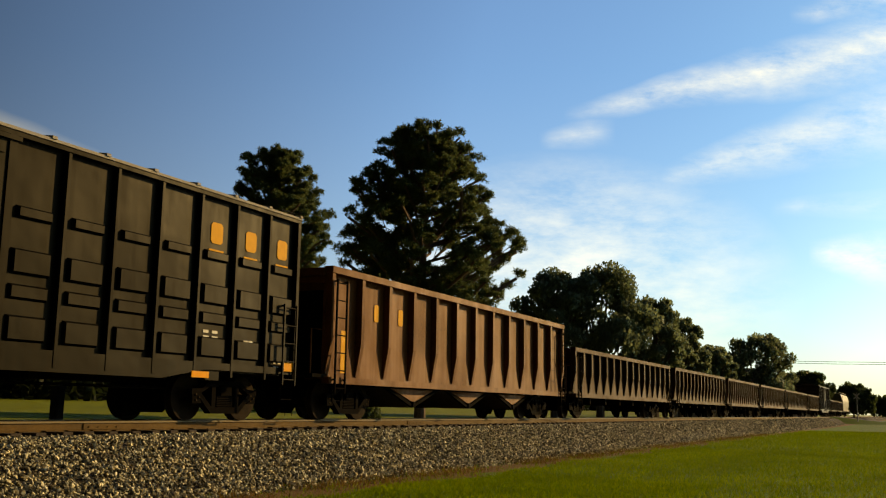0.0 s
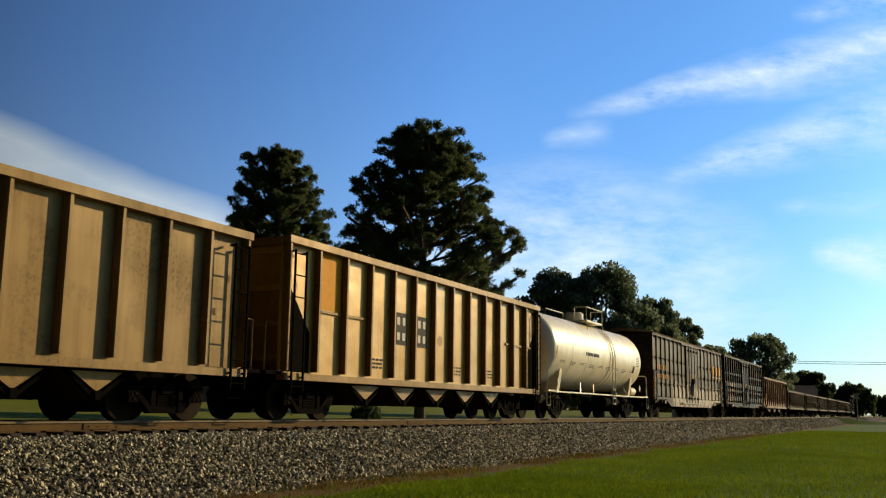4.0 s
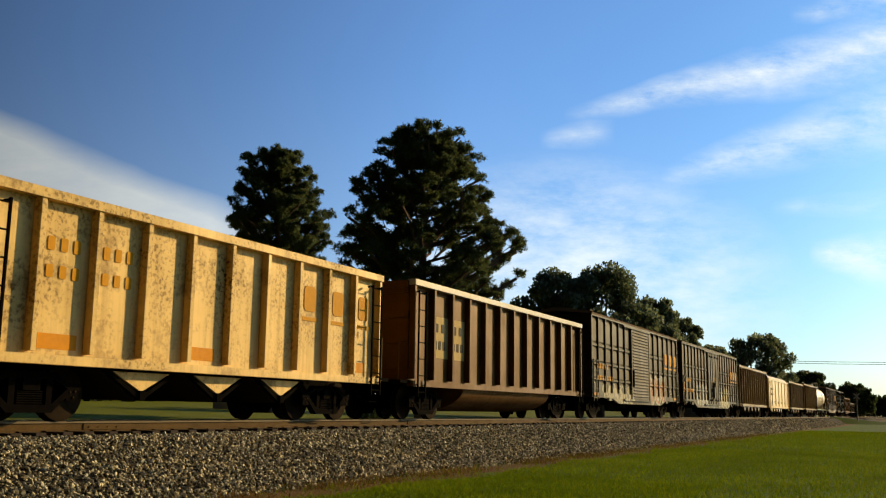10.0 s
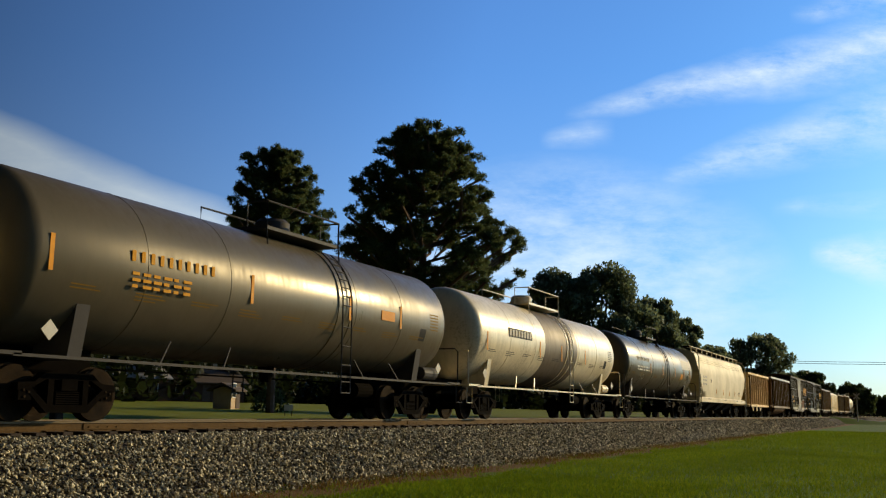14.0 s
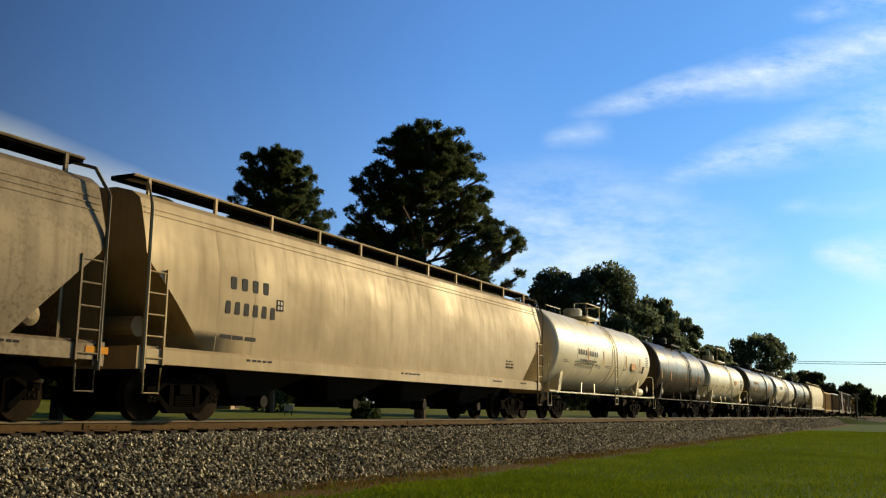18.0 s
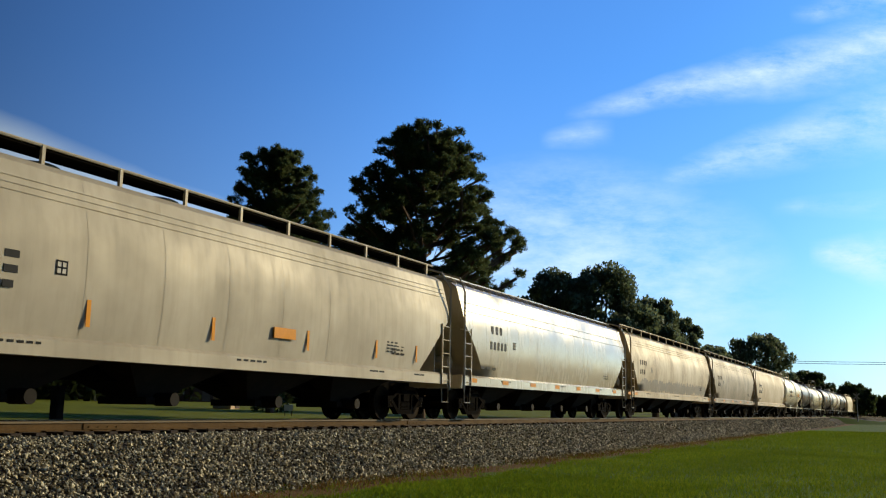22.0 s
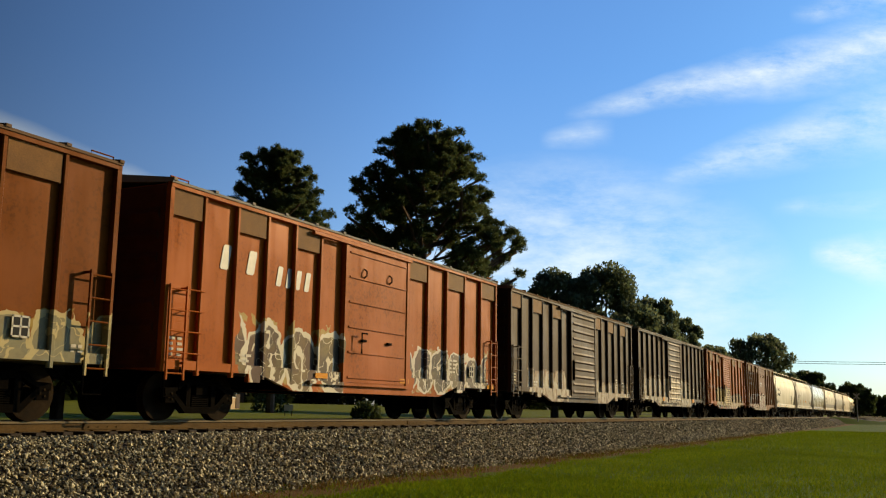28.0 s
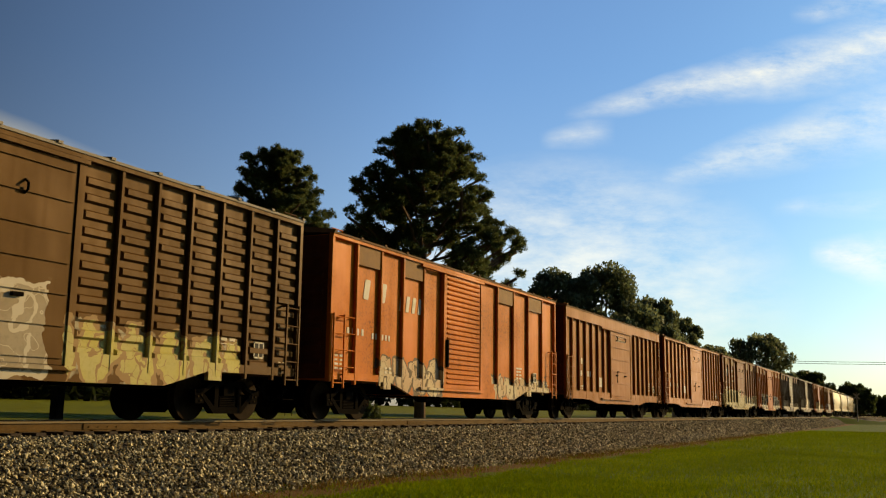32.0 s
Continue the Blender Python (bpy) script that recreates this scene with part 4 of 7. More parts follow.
def tank_car(spec):
    L, over, R, zc = spec["body"], spec["over"], spec.get("radius", 1.52), spec.get("centre", 2.74)
    h = L / 2
    car = thing("tank_car", spec["label"], "freight car", "freight cars of the train")
    paint, trim = spec["paint"], spec.get("trim", spec["paint"])
    head = [(h - 0.62 + 0.62 * math.sin(a), R * math.cos(a)) for a in [math.pi / 2 * k / 8 for k in range(9)]]
    head[-1] = (h, 0.05)
    cut = spec.get("bands", ())
    edges = [-(h - 0.62)] + [c for c, _ in cut] + [h - 0.62]
    mats = [spec.get("head_paint", paint)] + [m for _, m in cut]
    for i in range(len(edges) - 1):
        x0, x1 = edges[i], edges[i + 1]
        prof = [(x0 + (x1 - x0) * k / 6, R) for k in range(7)]
        if i == 0:
            prof = [(-a, r) for a, r in head[::-1]][:-1] + prof
        if i == len(edges) - 2:
            prof = prof + head[1:]
        part("tank_shell", Shape().turned(prof, "x", 48, (0, 0, zc)), mats[i], car, "", True)
    for x in spec.get("seams", (-h * 0.62, -h * 0.32, h * 0.3, h * 0.6)):
        part("weld_seam", Shape().turned([(x - 0.02, R - 0.01), (x - 0.02, R + 0.006), (x + 0.02, R + 0.006), (x + 0.02, R - 0.01)], "x", 48, (0, 0, zc)), paint, car, "", True)
    # side walk rail, saddles
    part("walk_rail", Shape().box(-h + 0.2, h - 0.2, -1.56, -1.50, 1.0, 1.05), trim, car)
    part("walk_rail", Shape().box(-h + 0.2, h - 0.2, 1.50, 1.56, 1.0, 1.04), BAY_SHADE_AND_MARK, car)
    for x in (-1, 1):
        part("saddle", Shape().prism_x([(-1.15, 1.02), (1.15, 1.02), (1.30, 1.95), (0.9, 1.55), (-0.9, 1.55), (-1.30, 1.95)], x * (h - 1.75) - 0.15, x * (h - 1.75) + 0.15), trim, car)
        part("stub_sill", Shape().box(*sorted((x * (h - 2.9), x * (over / 2 - 0.45))), -0.35, 0.35, 0.78, 1.25), STEEL_DARK, car)
        part("end_platform", Shape().box(*sorted((x * (h - 0.35), x * (over / 2 - 0.35))), -1.56, 1.56, 1.02, 1.08), trim, car)
        for y in (-1, 1):
            a = over / 2 - 0.38
            part("end_handrail", Shape().tube([(x * a, y * 1.5, 1.0), (x * a, y * 1.5, 2.0), (x * (a - 0.1), y * 1.45, 2.1), (x * (a - 0.1), y * 0.5, 2.1)], 0.024), trim, car)
            part("sill_step", Shape().tube([(x * a - 0.2, y * 1.55, 1.0), (x * a - 0.2, y * 1.55, 0.5), (x * a + 0.2, y * 1.55, 0.5), (x * a + 0.2, y * 1.55, 1.0)], 0.02), trim, car)
        part("placard", Shape().prism_y([(x * (h - 0.9), 1.28), (x * (h - 0.9) + 0.17, 1.45), (x * (h - 0.9), 1.62), (x * (h - 0.9) - 0.17, 1.45)], -1.50, -1.485), WHITE_PAINT, car, "white diamond placard")
        part("brake_rod", Shape().tube([(x * (h - 3.4), -1.54, 1.04), (x * (h - 3.75), -1.44, 1.45)], 0.022), trim, car)
        part("brake_rod", Shape().tube([(x * (h - 5.2), -1.54, 1.04), (x * (h - 5.5), -1.44, 1.45)], 0.022), trim, car)
    ink = spec.get("ink", BLACK_PAINT)
    wrap(car, "stencil_square", h - 2.05, h - 1.70, -22, -9, R + 0.004, zc, BLACK_PAINT)
    for r in range(6):
        wrap(car, "stencil_line", h - 1.5, h - 0.98, 7 - 3.2 * r, 8.2 - 3.2 * r, R + 0.004, zc, ink)
    for k in range(9):
        x = -h + 1.3 + (L - 3.9) * k / 8
        for r in range(2 + k % 2):
            wrap(car, "stencil_line", x, x + 0.55 + 0.12 * ((k * 7 + r) % 3), -19 - 2.4 * r, -18.2 - 2.4 * r, R + 0.004, zc, ink)
    # dome platform
    cx, w = spec.get("dome_x", 0.0), spec.get("dome_w", 2.4)
    zt = zc + R
    part("dome_platform", Shape().box(cx - w / 2, cx + w / 2, -0.95, 0.95, zt - 0.02, zt + 0.06), spec.get("dome_paint", trim), car)
    part("valve_housing", Shape().turned([(zt, 0.42), (zt + 0.42, 0.42), (zt + 0.5, 0.34), (zt + 0.5, 0.05)], "z", 18, (cx, 0, 0)), spec.get("valve", trim), car, "", True)
    part("relief_valve", Shape().turned([(zt, 0.10), (zt + 0.3, 0.10), (zt + 0.34, 0.14), (zt + 0.4, 0.14), (zt + 0.4, 0.03)], "z", 10, (cx + 0.8, 0.2, 0)), trim, car)
    rail_h = spec.get("rail", 0.62)
    for y in (-0.95, 0.95):
        part("platform_rail", Shape().tube([(cx - w / 2, y, zt), (cx - w / 2, y, zt + rail_h), (cx + w / 2, y, zt + rail_h), (cx + w / 2, y, zt)], 0.024), spec.get("dome_paint", trim), car)
    for x in (cx - w / 2, cx + w / 2):
        part("platform_rail", Shape().tube([(x, -0.95, zt + rail_h), (x, -0.4, zt + rail_h), (x, -0.4, zt + 0.05)], 0.024), spec.get("dome_paint", trim), car)
        s = Shape()
        s.tube([(x, -0.95, zt + 0.02), (x, -1.0, zc + 1.1)], 0.02)
        part("platform_leg", s, trim, car)
    # curved ladder down the near and far flank
    lx = spec.get("ladder_x", cx + w / 2 - 0.5)
    for side in (-1, 1):
        arc = [(side * (R + 0.07) * math.sin(a), zc + (R + 0.07) * math.cos(a)) for a in [0.62 + 0.96 * k / 7 for k in range(8)]]
        arc.append((side * (R + 0.07), 1.2))
        arc.append((side * (R + 0.07), 0.62))
        s = Shape()
        for dx in (0, 0.42):
            s.tube([(lx + dx, y, z) for y, z in arc], 0.02)
        l = part("ladder", s, spec.get("ladder_paint", trim), car)
        key = ("tank", spec.get("ladder_paint", trim).name)
        if key not in RUNG_CACHE:
            me = Shape().tube([(0, 0, 0), (0.42, 0, 0)], 0.016).mesh("rung")
            me.materials.append(spec.get("ladder_paint", trim))
            RUNG_CACHE[key] = me
        for k in range(1, 8):
            r = part("rung", RUNG_CACHE[key], None, l)
            r.location = (lx, arc[k][0], arc[k][1])
        for z in (2.2, 1.75, 1.3, 0.9, 0.64):
            r = part("rung", RUNG_CACHE[key], None, l)
            r.location = (lx, side * (R + 0.07), z)
    part("strap", Shape().turned([(lx - 0.08, R), (lx - 0.08, R + 0.012), (lx + 0.0, R + 0.012), (lx + 0.0, R)], "x", 48, (0, 0, zc)), spec.get("strap", paint), car, "", True)
    part("strap", Shape().turned([(lx + 0.5, R), (lx + 0.5, R + 0.012), (lx + 0.58, R + 0.012), (lx + 0.58, R)], "x", 48, (0, 0, zc)), spec.get("strap", paint), car, "", True)
    part("outlet_valve", Shape().turned([(zc - R - 0.35, 0.12), (zc - R - 0.2, 0.16), (zc - R + 0.05, 0.2)], "z", 12, (cx, 0, 0)), STEEL_DARK, car)
    part("brake_cylinder", Shape().turned([(-0.4, 0.1), (-0.38, 0.2), (0.4, 0.2), (0.42, 0.1)], "x", 14, (h - 3.6, -0.5, 0.75)), STEEL_DARK, car)
    part("air_reservoir", Shape().turned([(-0.45, 0.1), (-0.42, 0.19), (0.42, 0.19), (0.45, 0.1)], "x", 14, (h - 0.5, -0.9, 1.32)), trim, car)
    running_gear_tank(car, over, h)
    return car


def running_gear_tank(car, over, h):
    for x in (-1, 1):
        truck(car, x * (h - 1.75))
        c = part("coupler", COUPLER_MESH, STEEL_DARK, car)
        c.matrix_basis = pose(x * (over / 2 - 0.12), 0, 0, 0, 0, 0 if x > 0 else 180)


# ---- ground, track, road ----
def ground_height(x, y):
    """The lawn, the bank of the track, and the gently rising field behind it."""
    if y < 17.5:
        return 0.0
    if y < 20.0:
        return 0.45 * (y - 17.5) / 2.5
    if y < 80.0:
        return 0.45 + 1.5 * (y - 20.0) / 60.0
    return 1.95 + 0.004 * (y - 80.0)


def build_ground():
    ys = [-2500, -400, -60, -20, -4, 2, 6, 9, 10.5, 14, 17.5, 18.5, 20, 24, 30, 40, 55, 80, 140, 400, 2500]
    xs = [-2500, -800, -200, -60, -20, 0, 10, 20, 30, 45, 60, 90, 130, 200, 320, 600, 1200, 2500]
    s = Shape()
    k = len(ys)
    s.add([(x, y, ground_height(x, y)) for x in xs for y in ys], [(i * k + j, (i + 1) * k + j, (i + 1) * k + j + 1, i * k + j + 1) for i in range(len(xs) - 1) for j in range(k - 1)])
    g = new("ground", s.mesh("ground", True))
    g.data.materials.append(LAWN)
    tagged(g, "mown green lawn and field with a worn brown edge", "ground", kind="structure")


build_ground()
BED_TOP = RAIL_Z - 0.19
T0, T1 = -640.0, 900.0


def build_bed():
    ring = [(-3.75, -0.02), (-2.15, BED_TOP - 0.14), (-1.35, BED_TOP - 0.03), (1.35, BED_TOP - 0.03), (2.2, BED_TOP + 0.02), (4.3, BED_TOP + 0.07), (5.6, 0.25), (4.0, -0.2), (-3.75, -0.2)]
    s = Shape()
    xs = [T0, -200, -60, 0, 30, 60, 120, 240, 480, T1]
    for a, b in zip(xs, xs[1:]):
        s.add([(a, TRACK_Y + y, z) for y, z in ring[:7]] + [(b, TRACK_Y + y, z) for y, z in ring[:7]], [(i, i + 7, i + 8, i + 1) for i in range(6)])
    bed = new("ballast_bank", s.mesh("ballast_bank"))
    bed.data.materials.append(BED)
    tagged(bed, "bank of crushed grey granite ballast under the track", "ballast", kind="structure")
    return bed


bed = build_bed()


def build_track():
    track = thing("railway_track", "rusty steel rails on wooden ties with polished heads", "railway track")
    track["kind"] = "structure"
    track.location = (0, TRACK_Y, RAIL_Z)
    prof = [(-0.075, -0.185), (0.075, -0.185), (0.075, -0.17), (0.012, -0.15), (0.010, -0.045), (0.034, -0.035), (-0.034, -0.035), (-0.010, -0.045), (-0.012, -0.15), (-0.075, -0.17)]
    for side in (-1, 1):
        y = side * 0.755
        r = part("rail", Shape().prism_x([(y + a, z) for a, z in prof], T0, T1), RAIL_RUST, track)
        part("rail_head", Shape().prism_x([(y - 0.036, -0.036), (y + 0.036, -0.036), (y + 0.036, -0.008), (y + 0.024, 0.0), (y - 0.024, 0.0), (y - 0.036, -0.008)], T0, T1), RAIL_HEAD, r)
    for x in (13.0, 25.0, 37.0, 49.0):
        j = Shape().box(x - 0.45, x + 0.45, -0.785, -0.762, -0.145, -0.05)
        for k in range(4):
            j.turned([(-0.80, 0.015), (-0.785, 0.015)], "y", 6, (x - 0.33 + 0.22 * k, 0, -0.10))
        part("joint_bar", j, RAIL_RUST, track)
    me = Shape().box(-0.11, 0.11, -1.30, 1.30, -0.36, -0.165, 0.012).mesh("tie")
    plate = Shape().box(-0.09, 0.09, -0.90, -0.61, -0.165, -0.150).mesh("tie_plate")
    rnd = random.Random(5)
    for k in range(150):
        t = part("tie", me, TIE_WOOD, track)
        t.location = (6.0 + 0.52 * k + rnd.uniform(-0.02, 0.02), rnd.uniform(-0.04, 0.04), rnd.uniform(-0.012, 0.004))
        if k < 90:
            part("tie_plate", plate, RAIL_RUST, t)
    far = Shape()
    for x in [T0 + 1 + 0.9 * k for k in range(int((5 - T0) / 0.9))] + [84.5 + 0.52 * k for k in range(700)]:
        far.box(x - 0.11, x + 0.11, -1.30, 1.30, -0.3, -0.165)
    o = part("far_ties", far, TIE_WOOD, track)
    o["kind"] = "stuff"
    return track


build_track()


def scatter(name, label, category, material, template_v, template_f, place, parent=None):
    """Many small copies of one shape, joined: place gives rows of x, y, z, size, and turn angles."""
    tv, tf = np.array(template_v), np.array(template_f)
    n, k = len(place), len(tv)
    p = np.array(place)
    a, b = p[:, 4], p[:, 5]
    ca, sa, cb, sb = np.cos(a), np.sin(a), np.cos(b), np.sin(b)
    v = tv[None, :, :] * p[:, 6:9][:, None, :] * p[:, 3][:, None, None]
    x = v[:, :, 0] * cb[:, None] + v[:, :, 2] * sb[:, None]
    z = -v[:, :, 0] * sb[:, None] + v[:, :, 2] * cb[:, None]
    y = v[:, :, 1]
    vv = np.stack([x * ca[:, None] - y * sa[:, None] + p[:, 0:1], x * sa[:, None] + y * ca[:, None] + p[:, 1:2], z + p[:, 2:3]], axis=2)
    faces = (tf[None, :, :] + (np.arange(n) * k)[:, None, None]).reshape(-1, tf.shape[1])
    me = bpy.data.meshes.new(name)
    me.from_pydata(vv.reshape(-1, 3).tolist(), [], faces.tolist())
    me.materials.append(material)
    ob = new(name, me)
    ob.parent = parent
    return tagged(ob, label, category, kind="stuff")


def build_stones():
    rnd = np.random.RandomState(3)
    tv = [(1, 0, -.1), (0.2, 0.9, 0), (-0.9, 0.3, .1), (-0.3, -0.9, -.1), (0.15, 0.1, 0.75), (0.1, -0.1, -0.7), (.7, -.7, .3)]
    tf = [(0, 1, 4), (1, 2, 4), (2, 3, 4), (3, 6, 4), (6, 0, 4), (1, 0, 5), (2, 1, 5), (3, 2, 5), (6, 3, 5), (0, 6, 5)]
    rows = []
    for x0, x1, dens, size in ((4.0, 16, 560, 0.034), (16, 28, 460, 0.037), (28, 48, 260, 0.046), (48, 80, 170, 0.066), (80, 150, 70, 0.10)):
        n = int((x1 - x0) * 2.6 * dens)
        x = rnd.uniform(x0, x1, n)
        u = rnd.uniform(0, 1, n) * 2.75
        y = np.where(u < 2.0, -4.1 + u * 0.975, -2.15 + (u - 2.0) * 1.05)
        z = np.where(y < -2.15, (y + 3.75) / 1.6 * (BED_TOP - 0.14), BED_TOP - 0.14 + (y + 2.15) * 0.12)
        z = np.maximum(z, 0.0) + rnd.uniform(-0.02, 0.035, n) * (1 - 0.6 * (y > -2.0))
        keep = (y > -3.7) | (rnd.uniform(0, 1, n) < 0.35)
        keep &= ~((y > -1.34) & (rnd.uniform(0, 1, n) < 0.6))
        s = size * rnd.uniform(0.55, 1.4, n)
        rows.append(np.stack([x, y + TRACK_Y, z, s, rnd.uniform(0, 6.28, n), rnd.uniform(0, 6.28, n), rnd.uniform(0.7, 1.3, n), rnd.uniform(0.6, 1.1, n), rnd.uniform(0.6, 1.2, n)], axis=1)[keep])
    scatter("ballast_stones", "angular grey and tan crushed granite stones", "ballast", STONE, tv, tf, np.concatenate(rows))


build_stones()


def build_grass():
    rnd = np.random.RandomState(9)
    tv = [(-0.09, 0, 0), (0.09, 0, 0), (0.03, 0.12, 0.65), (0.0, 0.35, 1.0)]
    tf = [(0, 1, 2), (0, 2, 3)]
    rows = []
    for x0, x1, y0, y1, n, size in ((6, 20, 3.5, 10.2, 50000, 0.055), (14, 40, 0.0, 10.1, 70000, 0.07), (40, 90, 0, 10.0, 40000, 0.10)):
        x, y = rnd.uniform(x0, x1, n), rnd.uniform(y0, y1, n)
        edge = 8.62 + 0.4 * np.sin(x * 0.9) * np.sin(x * 0.37 + 1.0)
        keep = (y < edge) | (rnd.uniform(0, 1, n) < 0.12)
        rows.append(np.stack([x, y, np.zeros(n) - 0.005, size * rnd.uniform(0.5, 1.5, n), rnd.uniform(0, 6.28, n), rnd.uniform(-0.5, 0.5, n), np.ones(n), np.ones(n), np.ones(n)], axis=1)[keep])
    # coarse weeds along the foot of the ballast
    n = 9000
    x = rnd.uniform(6, 70, n)
    y = 9.55 + rnd.normal(0, 0.38, n)
    dry = np.stack([x, y, np.zeros(n), 0.10 * rnd.uniform(0.4, 1.5, n), rnd.uniform(0, 6.28, n), rnd.uniform(-0.8, 0.8, n), np.ones(n), np.ones(n), np.ones(n)], axis=1)[(np.sin(x * 1.3) + np.sin(x * 0.47) + np.sin(x * 3.1)) > -0.5]
    scatter("dry_weeds", "dry brown weeds at the foot of the ballast", "weeds", DRY_WEEDS, tv, tf, dry)
    scatter("grass", "short mown sunlit green grass", "grass", GRASS_BLADES, tv, tf, np.concatenate(rows))


build_grass()


def build_road():
    ys = [-120, -40, -8, 3, 8.5, 10.6, 12.2, 15.4, 18.0, 24, 40, 90]
    zs = [0.03, 0.03, 0.05, 0.25, 0.75, 1.0, RAIL_Z - 0.02, RAIL_Z - 0.02, 0.95, 0.75, 1.0, 2.1]
    s = Shape()
    x0, x1 = 174.0, 181.0
    k = len(ys)
    s.add([(x, y, z) for x in (x0, x1) for y, z in zip(ys, zs)], [(i, k + i, k + i + 1, i + 1) for i in range(k - 1)])
    bank = Shape()
    for near, foot in ((x0, x0 - 6.0), (x1, x1 + 6.0)):
        bank.add([(near, y, z - 0.004) for y, z in zip(ys, zs)] + [(foot, y, -0.1) for y in ys], [(i, k + i, k + i + 1, i + 1) for i in range(k - 1)])
    verge = new("road_bank", bank.mesh("road_bank", True))
    verge.data.materials.append(VERGE)
    tagged(verge, "grassy bank beside the asphalt road", "verge", kind="structure")
    road = new("road", s.mesh("road"))
    road.data.materials.append(ASPHALT)
    tagged(road, "grey asphalt road ramping up to the level crossing", "road", kind="structure")


build_road()


# ---- trees ----
def tree_base(name, label, x, y, group=""):
    return thing(name, label, "tree", group, pose(x, y, ground_height(x, y)))


def limb_pts(rnd, z, az, length, rise):
    p = [(0, 0, z)]
    for k in range(1, 4):
        f = k / 3
        a = az + rnd.uniform(-0.15, 0.15)
        p.append((length * f * math.cos(a), length * f * math.sin(a), z + rise * f ** 1.4 + rnd.uniform(-0.1, 0.1)))
    return p


def needle_template(rnd, count, length):
    v, f = [], []
    for k in range(count):
        d = Vector((rnd.gauss(0, 1), rnd.gauss(0, 1), rnd.gauss(0.25, 1))).normalized()
        side = d.cross(Vector((rnd.gauss(0, 1), rnd.gauss(0, 1), rnd.gauss(0, 1)))).normalized() * 0.11
        b = d * 0.18
        n = len(v)
        v += [tuple(b - side), tuple(b + side), tuple(d * rnd.uniform(0.75, 1.15) * length)]
        f.append((n, n + 1, n + 2))
    return v, f


ACROSS = (0.437, -0.899)


def pine(x, y, table, trunk_r, seed, label, limbs=60, pads=4, leaf=0.30):
    """A loblolly pine: forking limbs that carry rounded pads of needle tufts. The table gives the height and the
    crown's reach to its north-western and south-eastern side."""
    rnd = random.Random(seed)
    t = tree_base("pine_tree", label, x, y)
    top, low = table[0][0], table[-1][0]
    stem = [(0, 0, -0.3, trunk_r), (0.08, 0.05, top * 0.3, trunk_r * 0.82), (-0.1, -0.12, top * 0.52, trunk_r * 0.62), (0.12, 0.1, top * 0.72, trunk_r * 0.42), (0, 0, top - 1.0, 0.05)]
    s = Shape()
    for p, q in zip(stem, stem[1:]):
        s.add([(o[0] + o[3] * math.cos(k * math.pi / 5), o[1] + o[3] * math.sin(k * math.pi / 5), o[2]) for o in (p, q) for k in range(10)],
              [(k, (k + 1) % 10, (k + 1) % 10 + 10, k + 10) for k in range(10)])
    part("trunk", s, BARK, t, "", True)

    def reach(z, az):
        side = math.cos(az) * ACROSS[0] + math.sin(az) * ACROSS[1]
        for (z0, a0, b0), (z1, a1, b1) in zip(table, table[1:]):
            if z0 >= z >= z1:
                f = (z0 - z) / (z0 - z1)
                a, b = a0 + (a1 - a0) * f, b0 + (b1 - b0) * f
                return a + (b - a) * (0.5 + 0.5 * side)
        return 0.4

    spots = []
    for i in range(limbs):
        z_tip = low + (top - low) * (i + rnd.random()) / limbs
        az = i * 2.39996 + rnd.uniform(-0.5, 0.5)
        r = reach(z_tip, az) * rnd.uniform(0.76, 1.04)
        rise = 0.42 * r + rnd.uniform(0.1, 0.7)
        zb = max(low - 1.5, min(z_tip - rise, top - 1.2))
        pts = limb_pts(rnd, zb, az, r, z_tip - zb)
        limb = part("limb", Shape().tube(pts, 0.035 + 0.012 * r, 5), BARK, t) if r > 0.7 else None
        for k in range(pads):
            f = 1.0 - 0.66 * k / pads + (rnd.uniform(-0.08, 0.04) if k else 0.0)
            off = 0.0 if k == 0 else rnd.gauss(0, 0.20 * r + 0.12)
            px, py = r * f * math.cos(az) - off * math.sin(az), r * f * math.sin(az) + off * math.cos(az)
            pz = zb + (z_tip - zb) * f ** 1.4 + rnd.uniform(-0.1, 0.35)
            if limb and k and k < 3:
                g = 0.45 * f
                part("branch", Shape().tube([(r * g * math.cos(az), r * g * math.sin(az), zb + (z_tip - zb) * g ** 1.4), (px, py, pz - 0.1)], 0.025, 4), BARK, limb)
            size = rnd.uniform(0.32, 0.60)
            for _ in range(int(30 * size / 0.5)):
                d = Vector((rnd.gauss(0, 1), rnd.gauss(0, 1), rnd.gauss(0.25, 0.8))).normalized() * size * rnd.random() ** 0.4
                spots.append((px + d.x, py + d.y, pz + 0.72 * d.z, leaf * rnd.uniform(0.6, 1.15)))
    tv, tf = needle_template(rnd, 22, 1.0)
    rows = [(a, c, z, r, rnd.uniform(0, 6.28), rnd.uniform(-0.6, 0.6), 1.0, 1.0, 0.85) for a, c, z, r in spots]
    scatter("crown", "", "", NEEDLES, tv, tf, rows, t)
    return t


